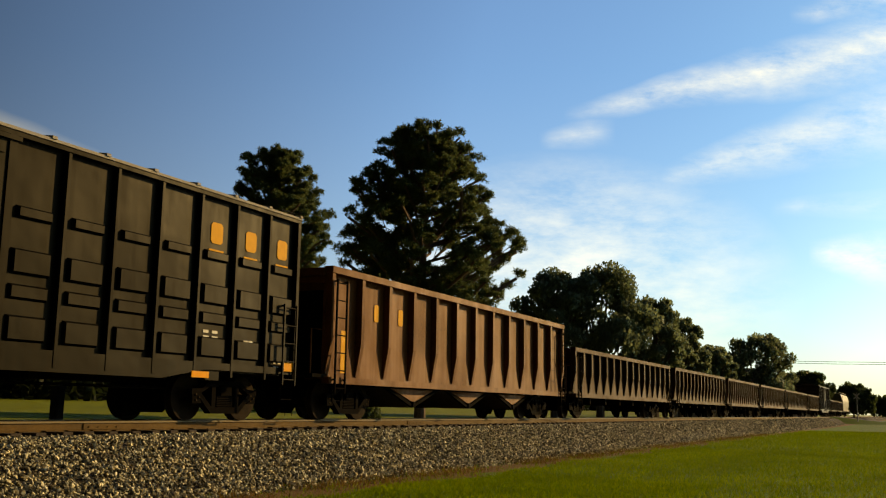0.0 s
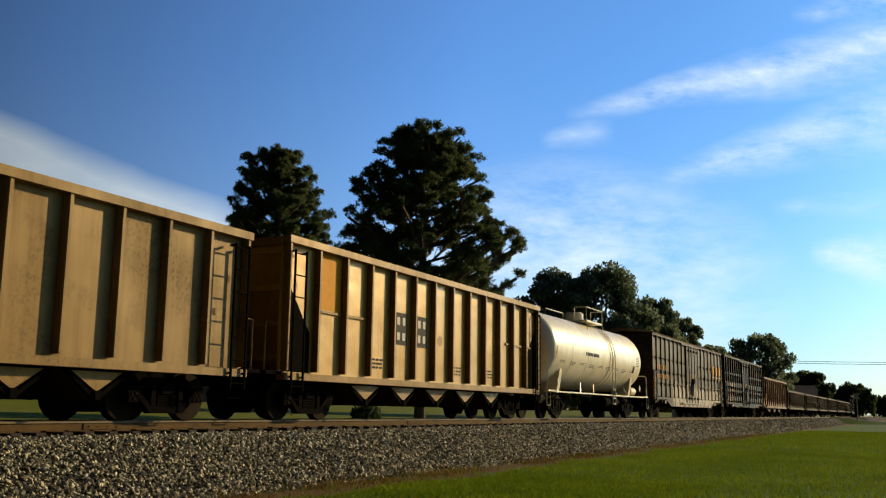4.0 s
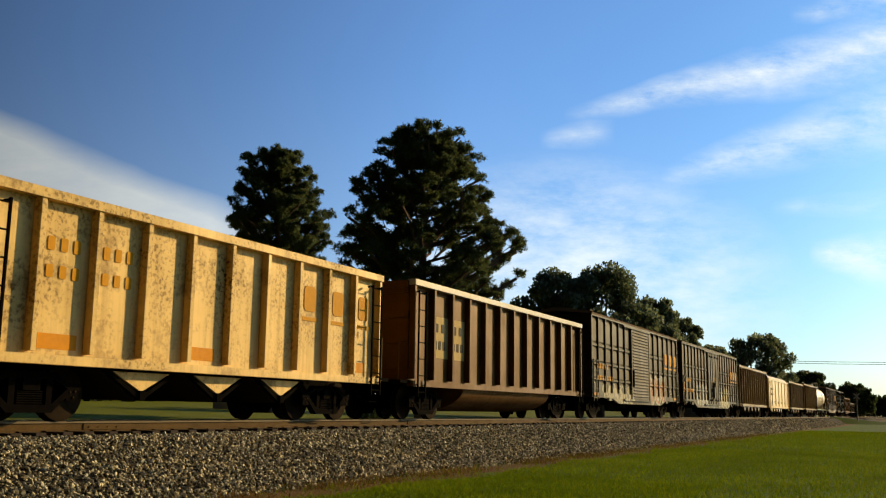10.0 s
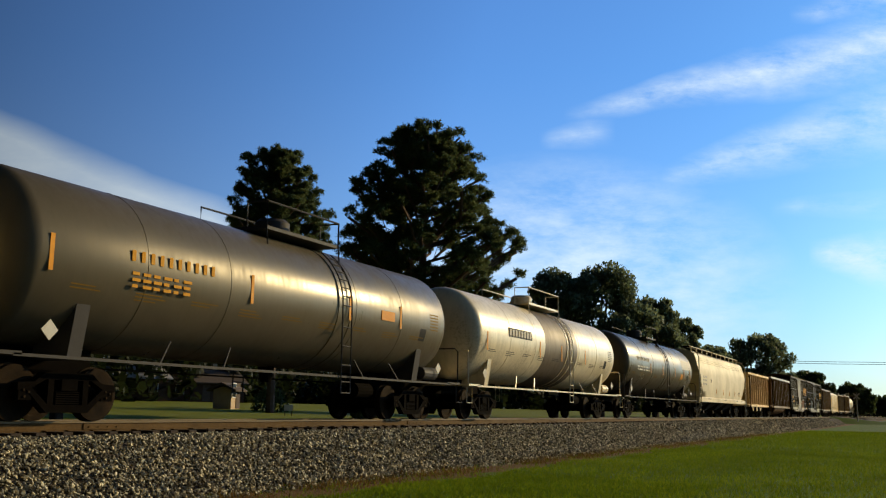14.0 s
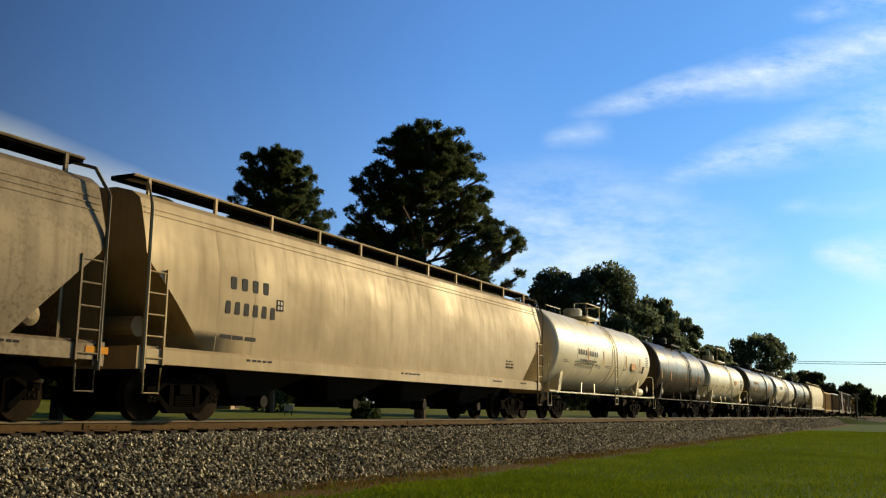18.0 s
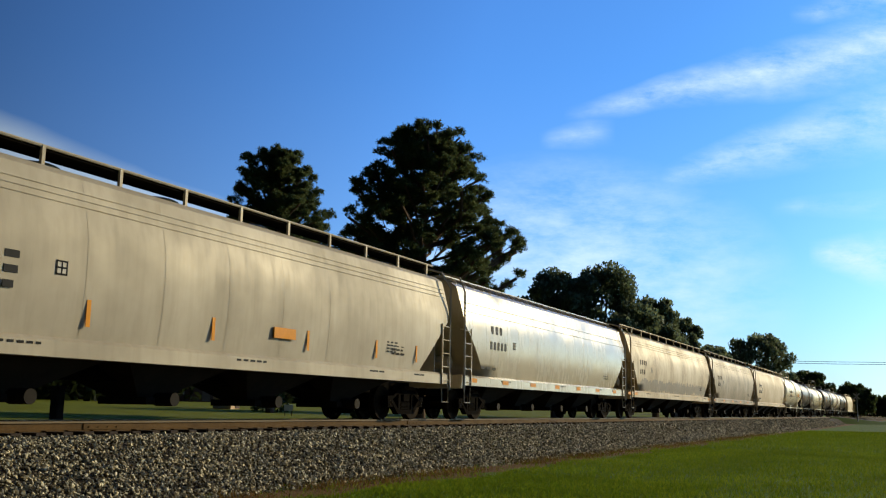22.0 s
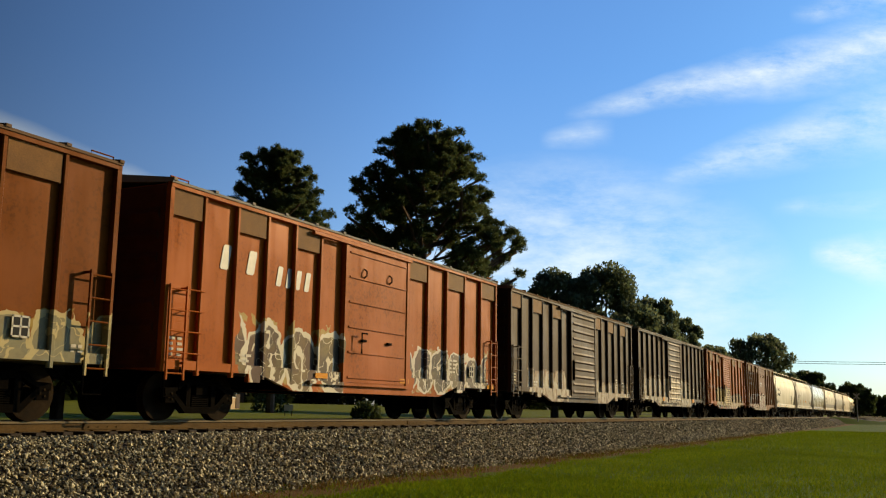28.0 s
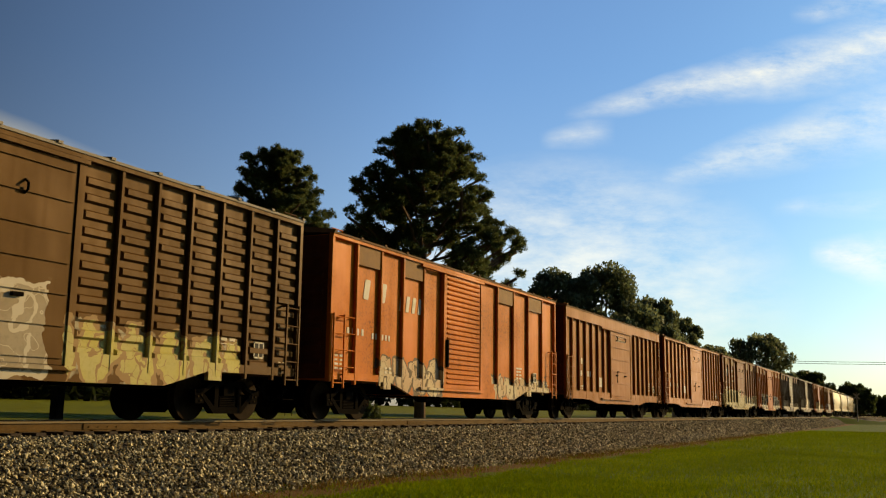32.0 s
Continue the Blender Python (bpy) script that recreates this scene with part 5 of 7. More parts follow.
def broadleaf(x, y, height, width, seed, label, leaves=12000, leaf=0.19, material=None, clear=0.22, name="oak_tree", lumps=46):
    """A leafy tree: limbs to many lumps of small leaves with gaps between them."""
    rnd = random.Random(seed)
    t = tree_base(name, label, x, y)
    s = Shape()
    tr = 0.022 * height
    s.add([(tr * 1.3 * math.cos(k * 0.7854), tr * 1.3 * math.sin(k * 0.7854), -0.2) for k in range(8)] + [(tr * 0.7 * math.cos(k * 0.7854), tr * 0.7 * math.sin(k * 0.7854), height * 0.5) for k in range(8)],
          [(k, (k + 1) % 8, (k + 1) % 8 + 8, k + 8) for k in range(8)])
    part("trunk", s, BARK, t, "", True)
    blobs = []
    for i in range(lumps):
        a, u = i * 2.39996 + rnd.uniform(-0.5, 0.5), (i + rnd.random()) / lumps
        z = height * (clear + 0.06 + (0.86 - clear) * u)
        r = width / 2 * math.sqrt(max(0.04, 1 - (2 * (u - 0.40)) ** 2 * 0.70)) * rnd.uniform(0.45, 0.92)
        blobs.append((r * math.cos(a), r * math.sin(a), z, width * rnd.uniform(0.075, 0.150)))
    for bx, by, bz, br in blobs[::2]:
        part("limb", Shape().tube([(0, 0, height * 0.3), (bx * 0.5, by * 0.5, (bz + height * 0.3) / 2 - 0.2), (bx, by, bz)], 0.007 * height, 5), BARK, t)
    weights = [b[3] ** 2 for b in blobs]
    rows = []
    for _ in range(leaves):
        bx, by, bz, br = rnd.choices(blobs, weights)[0]
        d = Vector((rnd.gauss(0, 1), rnd.gauss(0, 1), rnd.gauss(0.15, 0.8))).normalized() * br * rnd.uniform(0.25, 1.15) ** 0.6
        rows.append((bx + d.x, by + d.y, bz + d.z * 0.8, leaf * rnd.uniform(0.6, 1.4), rnd.uniform(0, 6.28), rnd.uniform(0, 6.28), 1, 1, 1))
    tv = [(-1, -0.45, 0), (0.1, -0.6, 0.2), (1, 0, 0.05), (0.1, 0.6, 0.25), (-0.9, 0.4, -0.1)]
    scatter("crown", "", "", material or OAK_LEAVES, tv, [(0, 1, 2, 3, 4)], rows, t)
    return t


pine(51.6, 26.6, [(17.9, 1.2, 1.2), (17.1, 2.6, 2.6), (15.6, 3.7, 3.6), (14.0, 4.4, 4.7), (12.5, 5.0, 5.5), (10.2, 4.9, 6.3), (8.4, 5.0, 5.6), (6.6, 4.2, 4.6)], 0.36, 11,
     "tall spreading loblolly pine with dark needles", 118, 6)
pine(58.4, 42.4, [(19.5, 1.2, 1.0), (18.8, 2.5, 2.0), (17.3, 3.4, 3.0), (15.8, 3.6, 3.0), (14.2, 4.3, 4.0), (12.5, 4.1, 4.3), (10.6, 2.6, 3.2)], 0.34, 23,
     "tall pine with a bare lower trunk and layered crown", 68, 6)
broadleaf(90.8, 27.3, 15.4, 12.0, 31, "large leafy oak with a dense dark crown", 19000, 0.19)
broadleaf(87.0, 30.6, 14.6, 8.0, 32, "leafy oak beside a larger oak", 12000, 0.19)
broadleaf(94.6, 22.9, 12.8, 8.4, 33, "rounded leafy oak in a row of trees", 11000, 0.19)
broadleaf(100.3, 21.7, 11.3, 6.2, 34, "smaller leafy oak in a row of trees", 9000, 0.19)
broadleaf(109.4, 20.1, 8.8, 6.6, 35, "low leafy tree at the end of the row", 8000, 0.20)
broadleaf(133.8, 18.4, 12.2, 10.4, 36, "round-crowned oak standing alone", 10500, 0.21)
broadleaf(189.0, 17.4, 9.4, 9.0, 37, "distant leafy tree beyond the level crossing", 6000, 0.30, FAR_LEAVES)
broadleaf(196.0, 22.5, 8.6, 10.0, 38, "distant leafy tree beyond the level crossing", 5000, 0.32, FAR_LEAVES)
broadleaf(240.0, 12.8, 8.4, 11.0, 39, "distant dark leafy tree", 5000, 0.4, FAR_LEAVES)
broadleaf(262.0, 5.6, 6.2, 11.0, 40, "distant dark leafy tree", 4000, 0.4, FAR_LEAVES)
broadleaf(262.0, 20.0, 7.0, 12.0, 42, "distant dark leafy tree", 4000, 0.4, FAR_LEAVES)
broadleaf(265.0, -5.0, 6.0, 12.0, 41, "distant dark leafy tree", 4000, 0.4, FAR_LEAVES)


# ---- behind the track: woods edge, houses, poles ----
def build_woods():
    """The dark edge of a wood and hedges behind the houses."""
    rnd = random.Random(77)
    rows = []
    for k in range(210):
        x = -40 + 200 * rnd.random()
        y = 66 + 0.22 * x + rnd.uniform(-6, 10)
        hh = rnd.uniform(3.5, 7.5)
        if 64 < x < 108:
            y -= 3
            hh += 1.5
        for _ in range(130):
            a, r = rnd.uniform(0, 6.28), rnd.uniform(0.2, 1.0) ** 0.5 * 3.0
            rows.append((x + r * math.cos(a), y + r * math.sin(a), ground_height(x, y) + hh * rnd.random() ** 0.8, 0.6 * rnd.uniform(0.6, 1.4), rnd.uniform(0, 6.28), rnd.uniform(0, 6.28), 1, 1, 1))
    for k in range(190):
        x = 140 + 290 * rnd.random()
        y = 78 - 0.12 * (x - 140) + rnd.uniform(-4, 8)
        for _ in range(70):
            a, r = rnd.uniform(0, 6.28), rnd.uniform(0.2, 1.0) ** 0.5 * 4.0
            rows.append((x + r * math.cos(a), y + r * math.sin(a), ground_height(x, y) + 5.5 * rnd.random() ** 0.8, 0.9 * rnd.uniform(0.6, 1.4), rnd.uniform(0, 6.28), rnd.uniform(0, 6.28), 1, 1, 1))
    tv = [(-1, -0.45, 0), (0.1, -0.6, 0.2), (1, 0, 0.05), (0.1, 0.6, 0.25), (-0.9, 0.4, -0.1)]
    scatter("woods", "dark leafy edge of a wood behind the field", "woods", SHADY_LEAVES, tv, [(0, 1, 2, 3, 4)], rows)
    for x, y, w, hh in ((52.5, 30.8, 2.0, 1.2), (62.0, 45.0, 3.0, 2.0), (31.0, 47.0, 2.6, 1.6), (36.0, 50.0, 3.0, 2.2)):
        t = thing("shrub", "round leafy green shrub on the lawn", "shrub", "", pose(x, y, ground_height(x, y)))
        rows = []
        for _ in range(700):
            d = Vector((rnd.gauss(0, 1), rnd.gauss(0, 1), abs(rnd.gauss(0, 1)))).normalized() * rnd.uniform(0.6, 1.0)
            rows.append((d.x * w / 2, d.y * w / 2, d.z * hh, 0.12 * rnd.uniform(0.6, 1.4), rnd.uniform(0, 6.28), rnd.uniform(0, 6.28), 1, 1, 1))
        part("stems", Shape().tube([(0, 0, -0.1), (0.05, 0, hh * 0.6)], 0.06), BARK, t)
        scatter("crown", "", "", FAR_LEAVES, tv, [(0, 1, 2, 3, 4)], rows, t)


build_woods()
SIDING_WHITE = rough_surface("white_house_siding", (0.62, 0.60, 0.55), (0.70, 0.68, 0.62), 2.0, 0.7)
SIDING_TAN = rough_surface("tan_house_siding", (0.42, 0.30, 0.18), (0.48, 0.36, 0.22), 2.0, 0.75)
# Wall colour lowered so it holds the shade of trees and porch.
SHADED_BRICK = rough_surface("brown_brick", (0.05, 0.03, 0.02), (0.075, 0.045, 0.03), 5.0, 0.85)
SHINGLES = rough_surface("dark_roof_shingles", (0.07, 0.055, 0.045), (0.12, 0.09, 0.07), 5.0, 0.9)
PALE_ROOF = rough_surface("pale_metal_roof", (0.26, 0.26, 0.27), (0.36, 0.35, 0.35), 1.5, 0.6)
DARK_GLASS = plain("dark_window_glass", (0.02, 0.025, 0.03), 0.1)


def house(x, y, turn, length, depth, wall_h, rise, siding, label, roofing=None):
    b = thing("house", label, "house", "", pose(x, y, ground_height(x, y) - 0.05, 0, 0, turn))
    a, d = length / 2, depth / 2
    part("wall", Shape().prism_x([(-d, 0), (d, 0), (d, wall_h), (0, wall_h + rise - 0.15), (-d, wall_h)], -a, a), siding, b)
    part("roof", Shape().prism_x([(-d - 0.5, wall_h - 0.15), (0, wall_h + rise), (d + 0.5, wall_h - 0.15), (d + 0.5, wall_h), (0, wall_h + rise + 0.18), (-d - 0.5, wall_h)], -a - 0.4, a + 0.4), roofing or SHINGLES, b)
    n = max(2, int(length / 3.2))
    for k in range(n):
        wx = -a + length * (k + 0.5) / n
        if k == n // 2:
            part("door", Shape().box(wx - 0.5, wx + 0.5, -d - 0.05, -d + 0.02, 0.1, 2.15), SHINGLES, b)
            continue
        w = part("window", Shape().box(wx - 0.55, wx + 0.55, -d - 0.06, -d + 0.02, 0.95, 2.15), SIDING_WHITE, b)
        part("pane", Shape().box(wx - 0.47, wx + 0.47, -d - 0.07, -d - 0.04, 1.02, 2.08), DARK_GLASS, w)
    if length > 5:
        part("chimney", Shape().box(a * 0.4, a * 0.4 + 0.6, -0.3, 0.3, wall_h + rise * 0.5, wall_h + rise + 0.8), SIDING_TAN, b)


house(80.0, 84.0, -25, 17.0, 8.0, 2.6, 1.7, SHADED_BRICK, "low brown brick house with shade-dark walls and a pale metal roof", PALE_ROOF)
house(97.0, 82.0, -30, 10.0, 7.5, 2.4, 1.7, SHADED_BRICK, "low brown house under dark trees")
house(64.2, 51.0, 20, 2.2, 1.5, 1.6, 0.4, SIDING_TAN, "small tan garden shed on the lawn")
house(138.5, 24.5, -70, 12.0, 9.0, 4.6, 2.4, SIDING_TAN, "tan gabled house with a dark roof behind the track")
house(163.0, 20.5, -80, 12.0, 8.0, 4.0, 1.4, SIDING_WHITE, "white building with a low grey roof by the crossing")


def pole(x, y, height, label, name="utility_pole"):
    p = thing(name, label, "pole", "", pose(x, y, ground_height(x, y) - 0.3))
    part("shaft", Shape().tube([(0, 0, 0), (0, 0, height)], 0.14, 10), BARK, p)
    part("cross_arm", Shape().box(-0.06, 0.06, -1.1, 1.1, height - 0.7, height - 0.58), BARK, p)
    for y2 in (-1.0, -0.5, 0.5, 1.0):
        part("insulator", Shape().turned([(height - 0.58, 0.05), (height - 0.42, 0.06), (height - 0.40, 0.02)], "z", 8, (0, y2, 0)), GREY_STEEL, p)
    return p


pole(149.5, 19.5, 9.6, "wooden utility pole beside a tree")
pole(149.5, -40.0, 9.6, "wooden utility pole by the road")
post = thing("marker_post", "short weathered grey wooden post beside the track", "post", "", pose(16.2, 17.7, 0.0))
part("shaft", Shape().box(-0.12, 0.12, -0.12, 0.12, -0.2, 1.75, 0.03), TIE_WOOD, post)
part("cap", Shape().box(-0.14, 0.14, -0.14, 0.14, 1.75, 1.82, 0.03), TIE_WOOD, post)
yard_sign = thing("yard_sign", "small white sign on two stakes in the grass", "sign", "", pose(52.0, 36.3, ground_height(52.0, 36.3), 0, 0, -35))
part("board", Shape().box(-0.3, 0.3, -0.015, 0.015, 0.35, 0.72), WHITE_PAINT, yard_sign)
for sx in (-0.22, 0.22):
    part("stake", Shape().box(sx - 0.02, sx + 0.02, 0.016, 0.05, -0.1, 0.7), BARK, yard_sign)
WIRE = plain("black_cable", (0.02, 0.02, 0.02))
for dy, z in ((1.0, 9.25), (-0.5, 8.95)):
    c = Shape().tube([(149.5, 19.5 + (-59.5) * k / 12 + dy * 0, z + 0.55 * ((k / 6 - 1) ** 2 - 1)) for k in range(13)], 0.035, 5)
    w = new("overhead_cable", c.mesh("overhead_cable"))
    w.data.materials.append(WIRE)
    tagged(w, "thin black overhead cable between utility poles", "cable")
for x, y in ((171.5, 8.6), (183.5, 19.2)):
    m = thing("crossing_signal", "level crossing signal mast with crossed boards", "signal", "", pose(x, y, 0.5 if y < 14 else 0.4))
    part("mast", Shape().tube([(0, 0, -0.6), (0, 0, 4.6)], 0.07, 8), GREY_STEEL, m)
    for ang in (45, -45):
        b = part("crossbuck_board", Shape().box(-0.02, 0.02, -0.65, 0.65, -0.1, 0.1), WHITE_PAINT, m)
        b.matrix_basis = pose(-0.1, 0, 4.0, ang, 0, 0)
    for y2 in (-0.4, 0.4):
        part("lamp_hood", Shape().turned([(-0.28, 0.16), (-0.08, 0.16), (-0.08, 0.02)], "x", 12, (0, y2, 2.9)), STEEL_DARK, m)
    part("lamp_arm", Shape().box(-0.05, 0.05, -0.5, 0.5, 2.86, 2.94), GREY_STEEL, m)


# ---- train ----
DIRTY_BLACK = plain("weathered_black_roof", (0.05, 0.045, 0.04), 0.8)
ROOF_RUST = plain("rusted_roof_sheet", (0.16, 0.10, 0.06), 0.85)
ROOF_GREY = plain("galvanized_roof_sheet", (0.26, 0.23, 0.19), 0.7)
CREAM, GREYP, PINKISH = (0.55, 0.50, 0.38), (0.22, 0.22, 0.21), (0.42, 0.24, 0.14)
LINE = (0.03, 0.03, 0.03)
RUSTY = (0.16, 0.075, 0.03)

# couplings between cars, metres along the track at the clip's start, from the head of the train
COUPLINGS = [214.5, 194.8, 180.2, 165.7, 146.6, 130.6, 107.0, 88.7, 72.1, 54.7, 36.6, 18.4, -1.7, -23.0, -38.6, -55.8, -71.5, -87.6, -104.2, -124.9, -142.7, -158.9, -173.3,
             -192.8, -210.0, -227.8, -245.2, -261.9, -276.8, -293.7, -315.2, -334.8, -355.8, -375.0, -394.6, -412.7, -430.6, -447.3, -464.9, -481.8, -498.7, -515.4, -533.2, -549.9, -567.0, -584.6]


def along(t):
    """How far the train has run at t seconds."""
    return 18.295 * t + 0.00642 * ((t - 16.0) ** 2 - 256.0)


def gondola_paint(name, seed, base=(0.15, 0.085, 0.045)):
    return car_paint(name, base, (0.20, 0.085, 0.03), 0.6, 0.6, 0.75, 0.4, (), seed)


def consist():
    made = []
    ROLL = iter(range(len(COUPLINGS) - 1))

    def place(build, inset=1.35, **spec):
        i = next(ROLL)
        front, rear = COUPLINGS[i], COUPLINGS[i + 1]
        spec["over"] = front - rear
        spec["body"] = front - rear - inset
        car = build(spec)
        made.append((car, (front + rear) / 2))
        return car, spec["body"] / 2

    grime = car_paint("tan_hopper_enamel", (0.42, 0.36, 0.25), RUSTY, 0.4, 0.5, 0.6, 0.2, (), 1.0)
    place(covered_hopper, paint=grime, label="tan covered hopper far ahead in the train")
    far_g = gondola_paint("dark_gondola_steel", 2.0, (0.07, 0.05, 0.035))
    for k in range(2):
        place(open_car, name="gondola_car", paint=far_g, ribs=10, top=2.6, under="flat", label="low dark rusty gondola car")
    place(box_car, paint=car_paint("far_black_enamel", (0.05, 0.045, 0.04), RUSTY, 0.3, 0.3), roof=DIRTY_BLACK, door=(-1.5, 1.5), ribs=(6, 6), label="dark box car far ahead in the train")
    # paler copy of the rusty paint puts the ribs' highlights into colour
    pale_rib = gondola_paint("worn_tan_rib_paint", 8.0, (0.17, 0.11, 0.05))
    for k in range(7):
        p = gondola_paint("rusty_gondola_steel_%d" % k, 3.0 + k, ((0.13, 0.06, 0.022), (0.10, 0.05, 0.022), (0.15, 0.07, 0.026))[k % 3] if k < 6 else (0.34, 0.15, 0.04))
        place(open_car, name="gondola_car", paint=p, ribs=15 if k < 6 else 12, top=2.78 if k < 6 else 3.55, bottom=0.95, under="pockets" if k == 6 else "flat", pockets=3, tapered=True, slope=0.4 if k < 6 else 0.9, rib_w=0.07, load=0.5,
              rib_paint=pale_rib if k < 6 else p, label="rust-brown ribbed low gondola with worn ribs in a pale highlight colour" if k < 6 else "rust-brown high-sided gondola with tapered ribs and yellow paint")

    gon, gh = made[-1][0], 8.4
    for k in range(2):
        emblem(gon, -gh + 2.4 + 1.3 * k, 2.7, 0.5, 0.34, 0.5, 1, YELLOW_PAINT, -1.43, False)
    part("yellow_post", Shape().box(-gh + 0.35, -gh + 0.62, -1.665, -1.655, 1.1, 2.1), YELLOW_PAINT, gon)
    # dark box car with pressed panels
    black = car_paint("faded_black_enamel", (0.020, 0.016, 0.008), RUSTY, 0.15, 0.3, 0.55, 0.4, (), 9.0, 0.05)
    car, h = place(box_car, paint=black, roof=ROOF_GREY, door=(-1.5, 1.5), ribs=(8, 7), eave=4.46, sill=(0.98, 0.78),
                   waffles=((3.22, 0.20, 0.80, 0.07), (2.45, 0.40, 0.86, 0.07), (1.98, 0.24, 0.86, 0.06), (1.42, 0.40, 0.86, 0.06)), rods=(0.1, 0.4, 0.62, 0.9), bars=4,
                   label="black sixty-foot box car with pressed side panels and yellow initials")
    emblem(car, bay(h, 1.5, 7, 4), 3.68, bay(h, 1.5, 7, 1) - bay(h, 1.5, 7, 0), 0.50, 0.48, 3, YELLOW_PAINT, -1.497)
    emblem(car, -h + 2.0, 2.44, 0.34, 0.20, 0.26, 5, YELLOW_PAINT, -1.557, False)
    emblem(car, -h + 2.0, 2.02, 0.34, 0.18, 0.18, 7, YELLOW_PAINT, -1.547, False)
    bars(car, -h + 1.95, 1.75, 0.6, 0.6, 5, YELLOW_PAINT, -1.55, seed=6, words=2)
    bars(car, -h + 3.0, 1.75, 0.5, 0.6, 5, YELLOW_PAINT, -1.55, seed=7, words=2)
    tape(car, (-h + 0.15, h - 0.55), 1.05, -1.61, 0.4, 0.2)
    tape(car, (-h + 3.0, -h + 6.5, h - 3.4), 0.82, -1.585, 0.5)

    brown = car_paint("weathered_brown_enamel", (0.11, 0.066, 0.03), RUSTY, 0.2, 0.35, 0.6, 0.4,
                      ((-5.2, 9.4, 0.6, 2.05, (0.50, 0.44, 0.33), (0.36, 0.22, 0.13), (0.22, 0.17, 0.12)),), 10.0)
    car, h = place(box_car, paint=brown, roof=ROOF_RUST, door=(-1.6, 1.6), ribs=(8, 7), eave=4.44, sill=(1.0, 0.64),
                   waffles=((3.72, 1.05, 0.98, 0.045), (2.80, 0.62, 0.98, 0.045), (2.12, 0.56, 0.98, 0.045), (1.44, 0.62, 0.98, 0.045)), rods=(0.1, 0.32, 0.6, 0.9), bars=4,
                   label="brown sixty-foot box car with yellow initials and pale graffiti")
    emblem(car, bay(h, 1.6, 7, 4), 3.15, bay(h, 1.6, 7, 1) - bay(h, 1.6, 7, 0), 0.68, 0.66, 3, YELLOW_PAINT, -1.566)
    emblem(car, -h + 1.2, 2.72, 0.42, 0.22, 0.32, 5, YELLOW_PAINT, -1.566, False)
    emblem(car, -h + 1.2, 2.22, 0.42, 0.20, 0.30, 7, YELLOW_PAINT, -1.566, False)
    part("yellow_label", Shape().box(-h + 0.03, -h + 0.13, -1.608, -1.601, 1.1, 2.15), YELLOW_PAINT, car, "tall yellow reflective label")
    stencil_box(car, -h + 0.45, 1.95, -1.495, 0.3)
    tape(car, (h - 0.62,), 2.05, -1.61, 0.3, 0.34)
    tape(car, (h - 0.62, -h + 0.1), 1.6, -1.61, 0.3, 0.34)

    white = car_paint("cream_tank_enamel", (1.0, 0.90, 0.66), RUSTY, 0.2, 0.4, 0.42, 0.06, (), 11.0, 0.5)
    car, h = place(tank_car, 1.6, paint=white, trim=white, radius=1.5, label="cream-white tank car with rust streaks and a domed valve housing", dome_x=0.4)
    bars(car, -2.6, 2.75, 1.9, 0.28, 1, BLACK_PAINT, -1.505, seed=21, words=9)
    tape(car, (-h + 0.7, 1.4), 2.2, -1.505, 0.08, 0.6)

    tan = car_paint("tan_hopper_paint", (0.70, 0.45, 0.115), (0.34, 0.15, 0.03), 0.3, 0.3, 0.46, 0.6, (), 12.0, 0.75)
    tan_dark = car_paint("brown_hopper_rib_paint", (0.50, 0.31, 0.075), RUSTY, 0.4, 0.4, 0.55, 0.3, (), 12.5)

    def tan_hopper(seed):
        car, h = place(open_car, 1.3, paint=tan, rib_paint=tan_dark, trim=tan_dark, ribs=13, rib_w=0.045, top=4.0, bottom=0.98, slope=1.6, pockets=5, mid_rails=((-6.4, -4.1, 2.5), (5.0, 7.3, 2.5)),
                       label="golden tan ribbed coal hopper car with triangular discharge pockets")
        for k in (4, 5):
            x = panel(h, 13, k)
            part("number_panel", Shape().box(x - 0.36, x + 0.36, -1.428, -1.421, 1.98, 2.85), car_dark, car, "dark painted number panel")
            emblem(car, x - 0.15, 2.62, 0.30, 0.22, 0.28, 2, WHITE_PAINT, -1.432, False)
            emblem(car, x - 0.15, 2.21, 0.30, 0.22, 0.28, 2, WHITE_PAINT, -1.432, False)
        x = panel(h, 13, 6)
        part("round_emblem", Shape().turned([(-1.428, 0.11), (-1.428, 0.15), (-1.419, 0.15), (-1.419, 0.11)], "y", 18, (x, 0, 2.25)), tan_dark, car)
        x = panel(h, 13, 1)
        part("orange_patch", Shape().box(x - 0.50, x + 0.50, -1.428, -1.421, 2.56, 3.86), gold, car)
        # dark plates stand for the shaded openings under the slope sheets at both ends
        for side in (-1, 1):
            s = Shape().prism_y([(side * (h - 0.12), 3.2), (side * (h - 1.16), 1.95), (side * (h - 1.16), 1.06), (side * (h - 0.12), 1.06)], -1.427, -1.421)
            part("slope_opening", s, STEEL_DARK, car, "dark plate standing for the shaded opening under the slope sheet")
        for k in (3, 7, 9):
            bars(car, panel(h, 13, k) - 0.3, 1.55, 0.6, 0.3, 3, BLACK_PAINT, -1.426, seed=seed + k)
        return car

    gold = plain("golden_patch_paint", (0.60, 0.26, 0.012))
    car_dark = plain("dark_number_panel_paint", (0.055, 0.05, 0.042), 0.7)
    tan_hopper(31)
    grey_tan = car_paint("faded_brown_hopper_paint", (0.52, 0.36, 0.15), RUSTY, 0.4, 0.5, 0.65, 0.3, (), 13.0)
    place(open_car, 1.3, paint=grey_tan, ribs=12, rib_w=0.045, top=3.8, bottom=0.98, slope=1.6, pockets=5, label="faded brown ribbed coal hopper car")
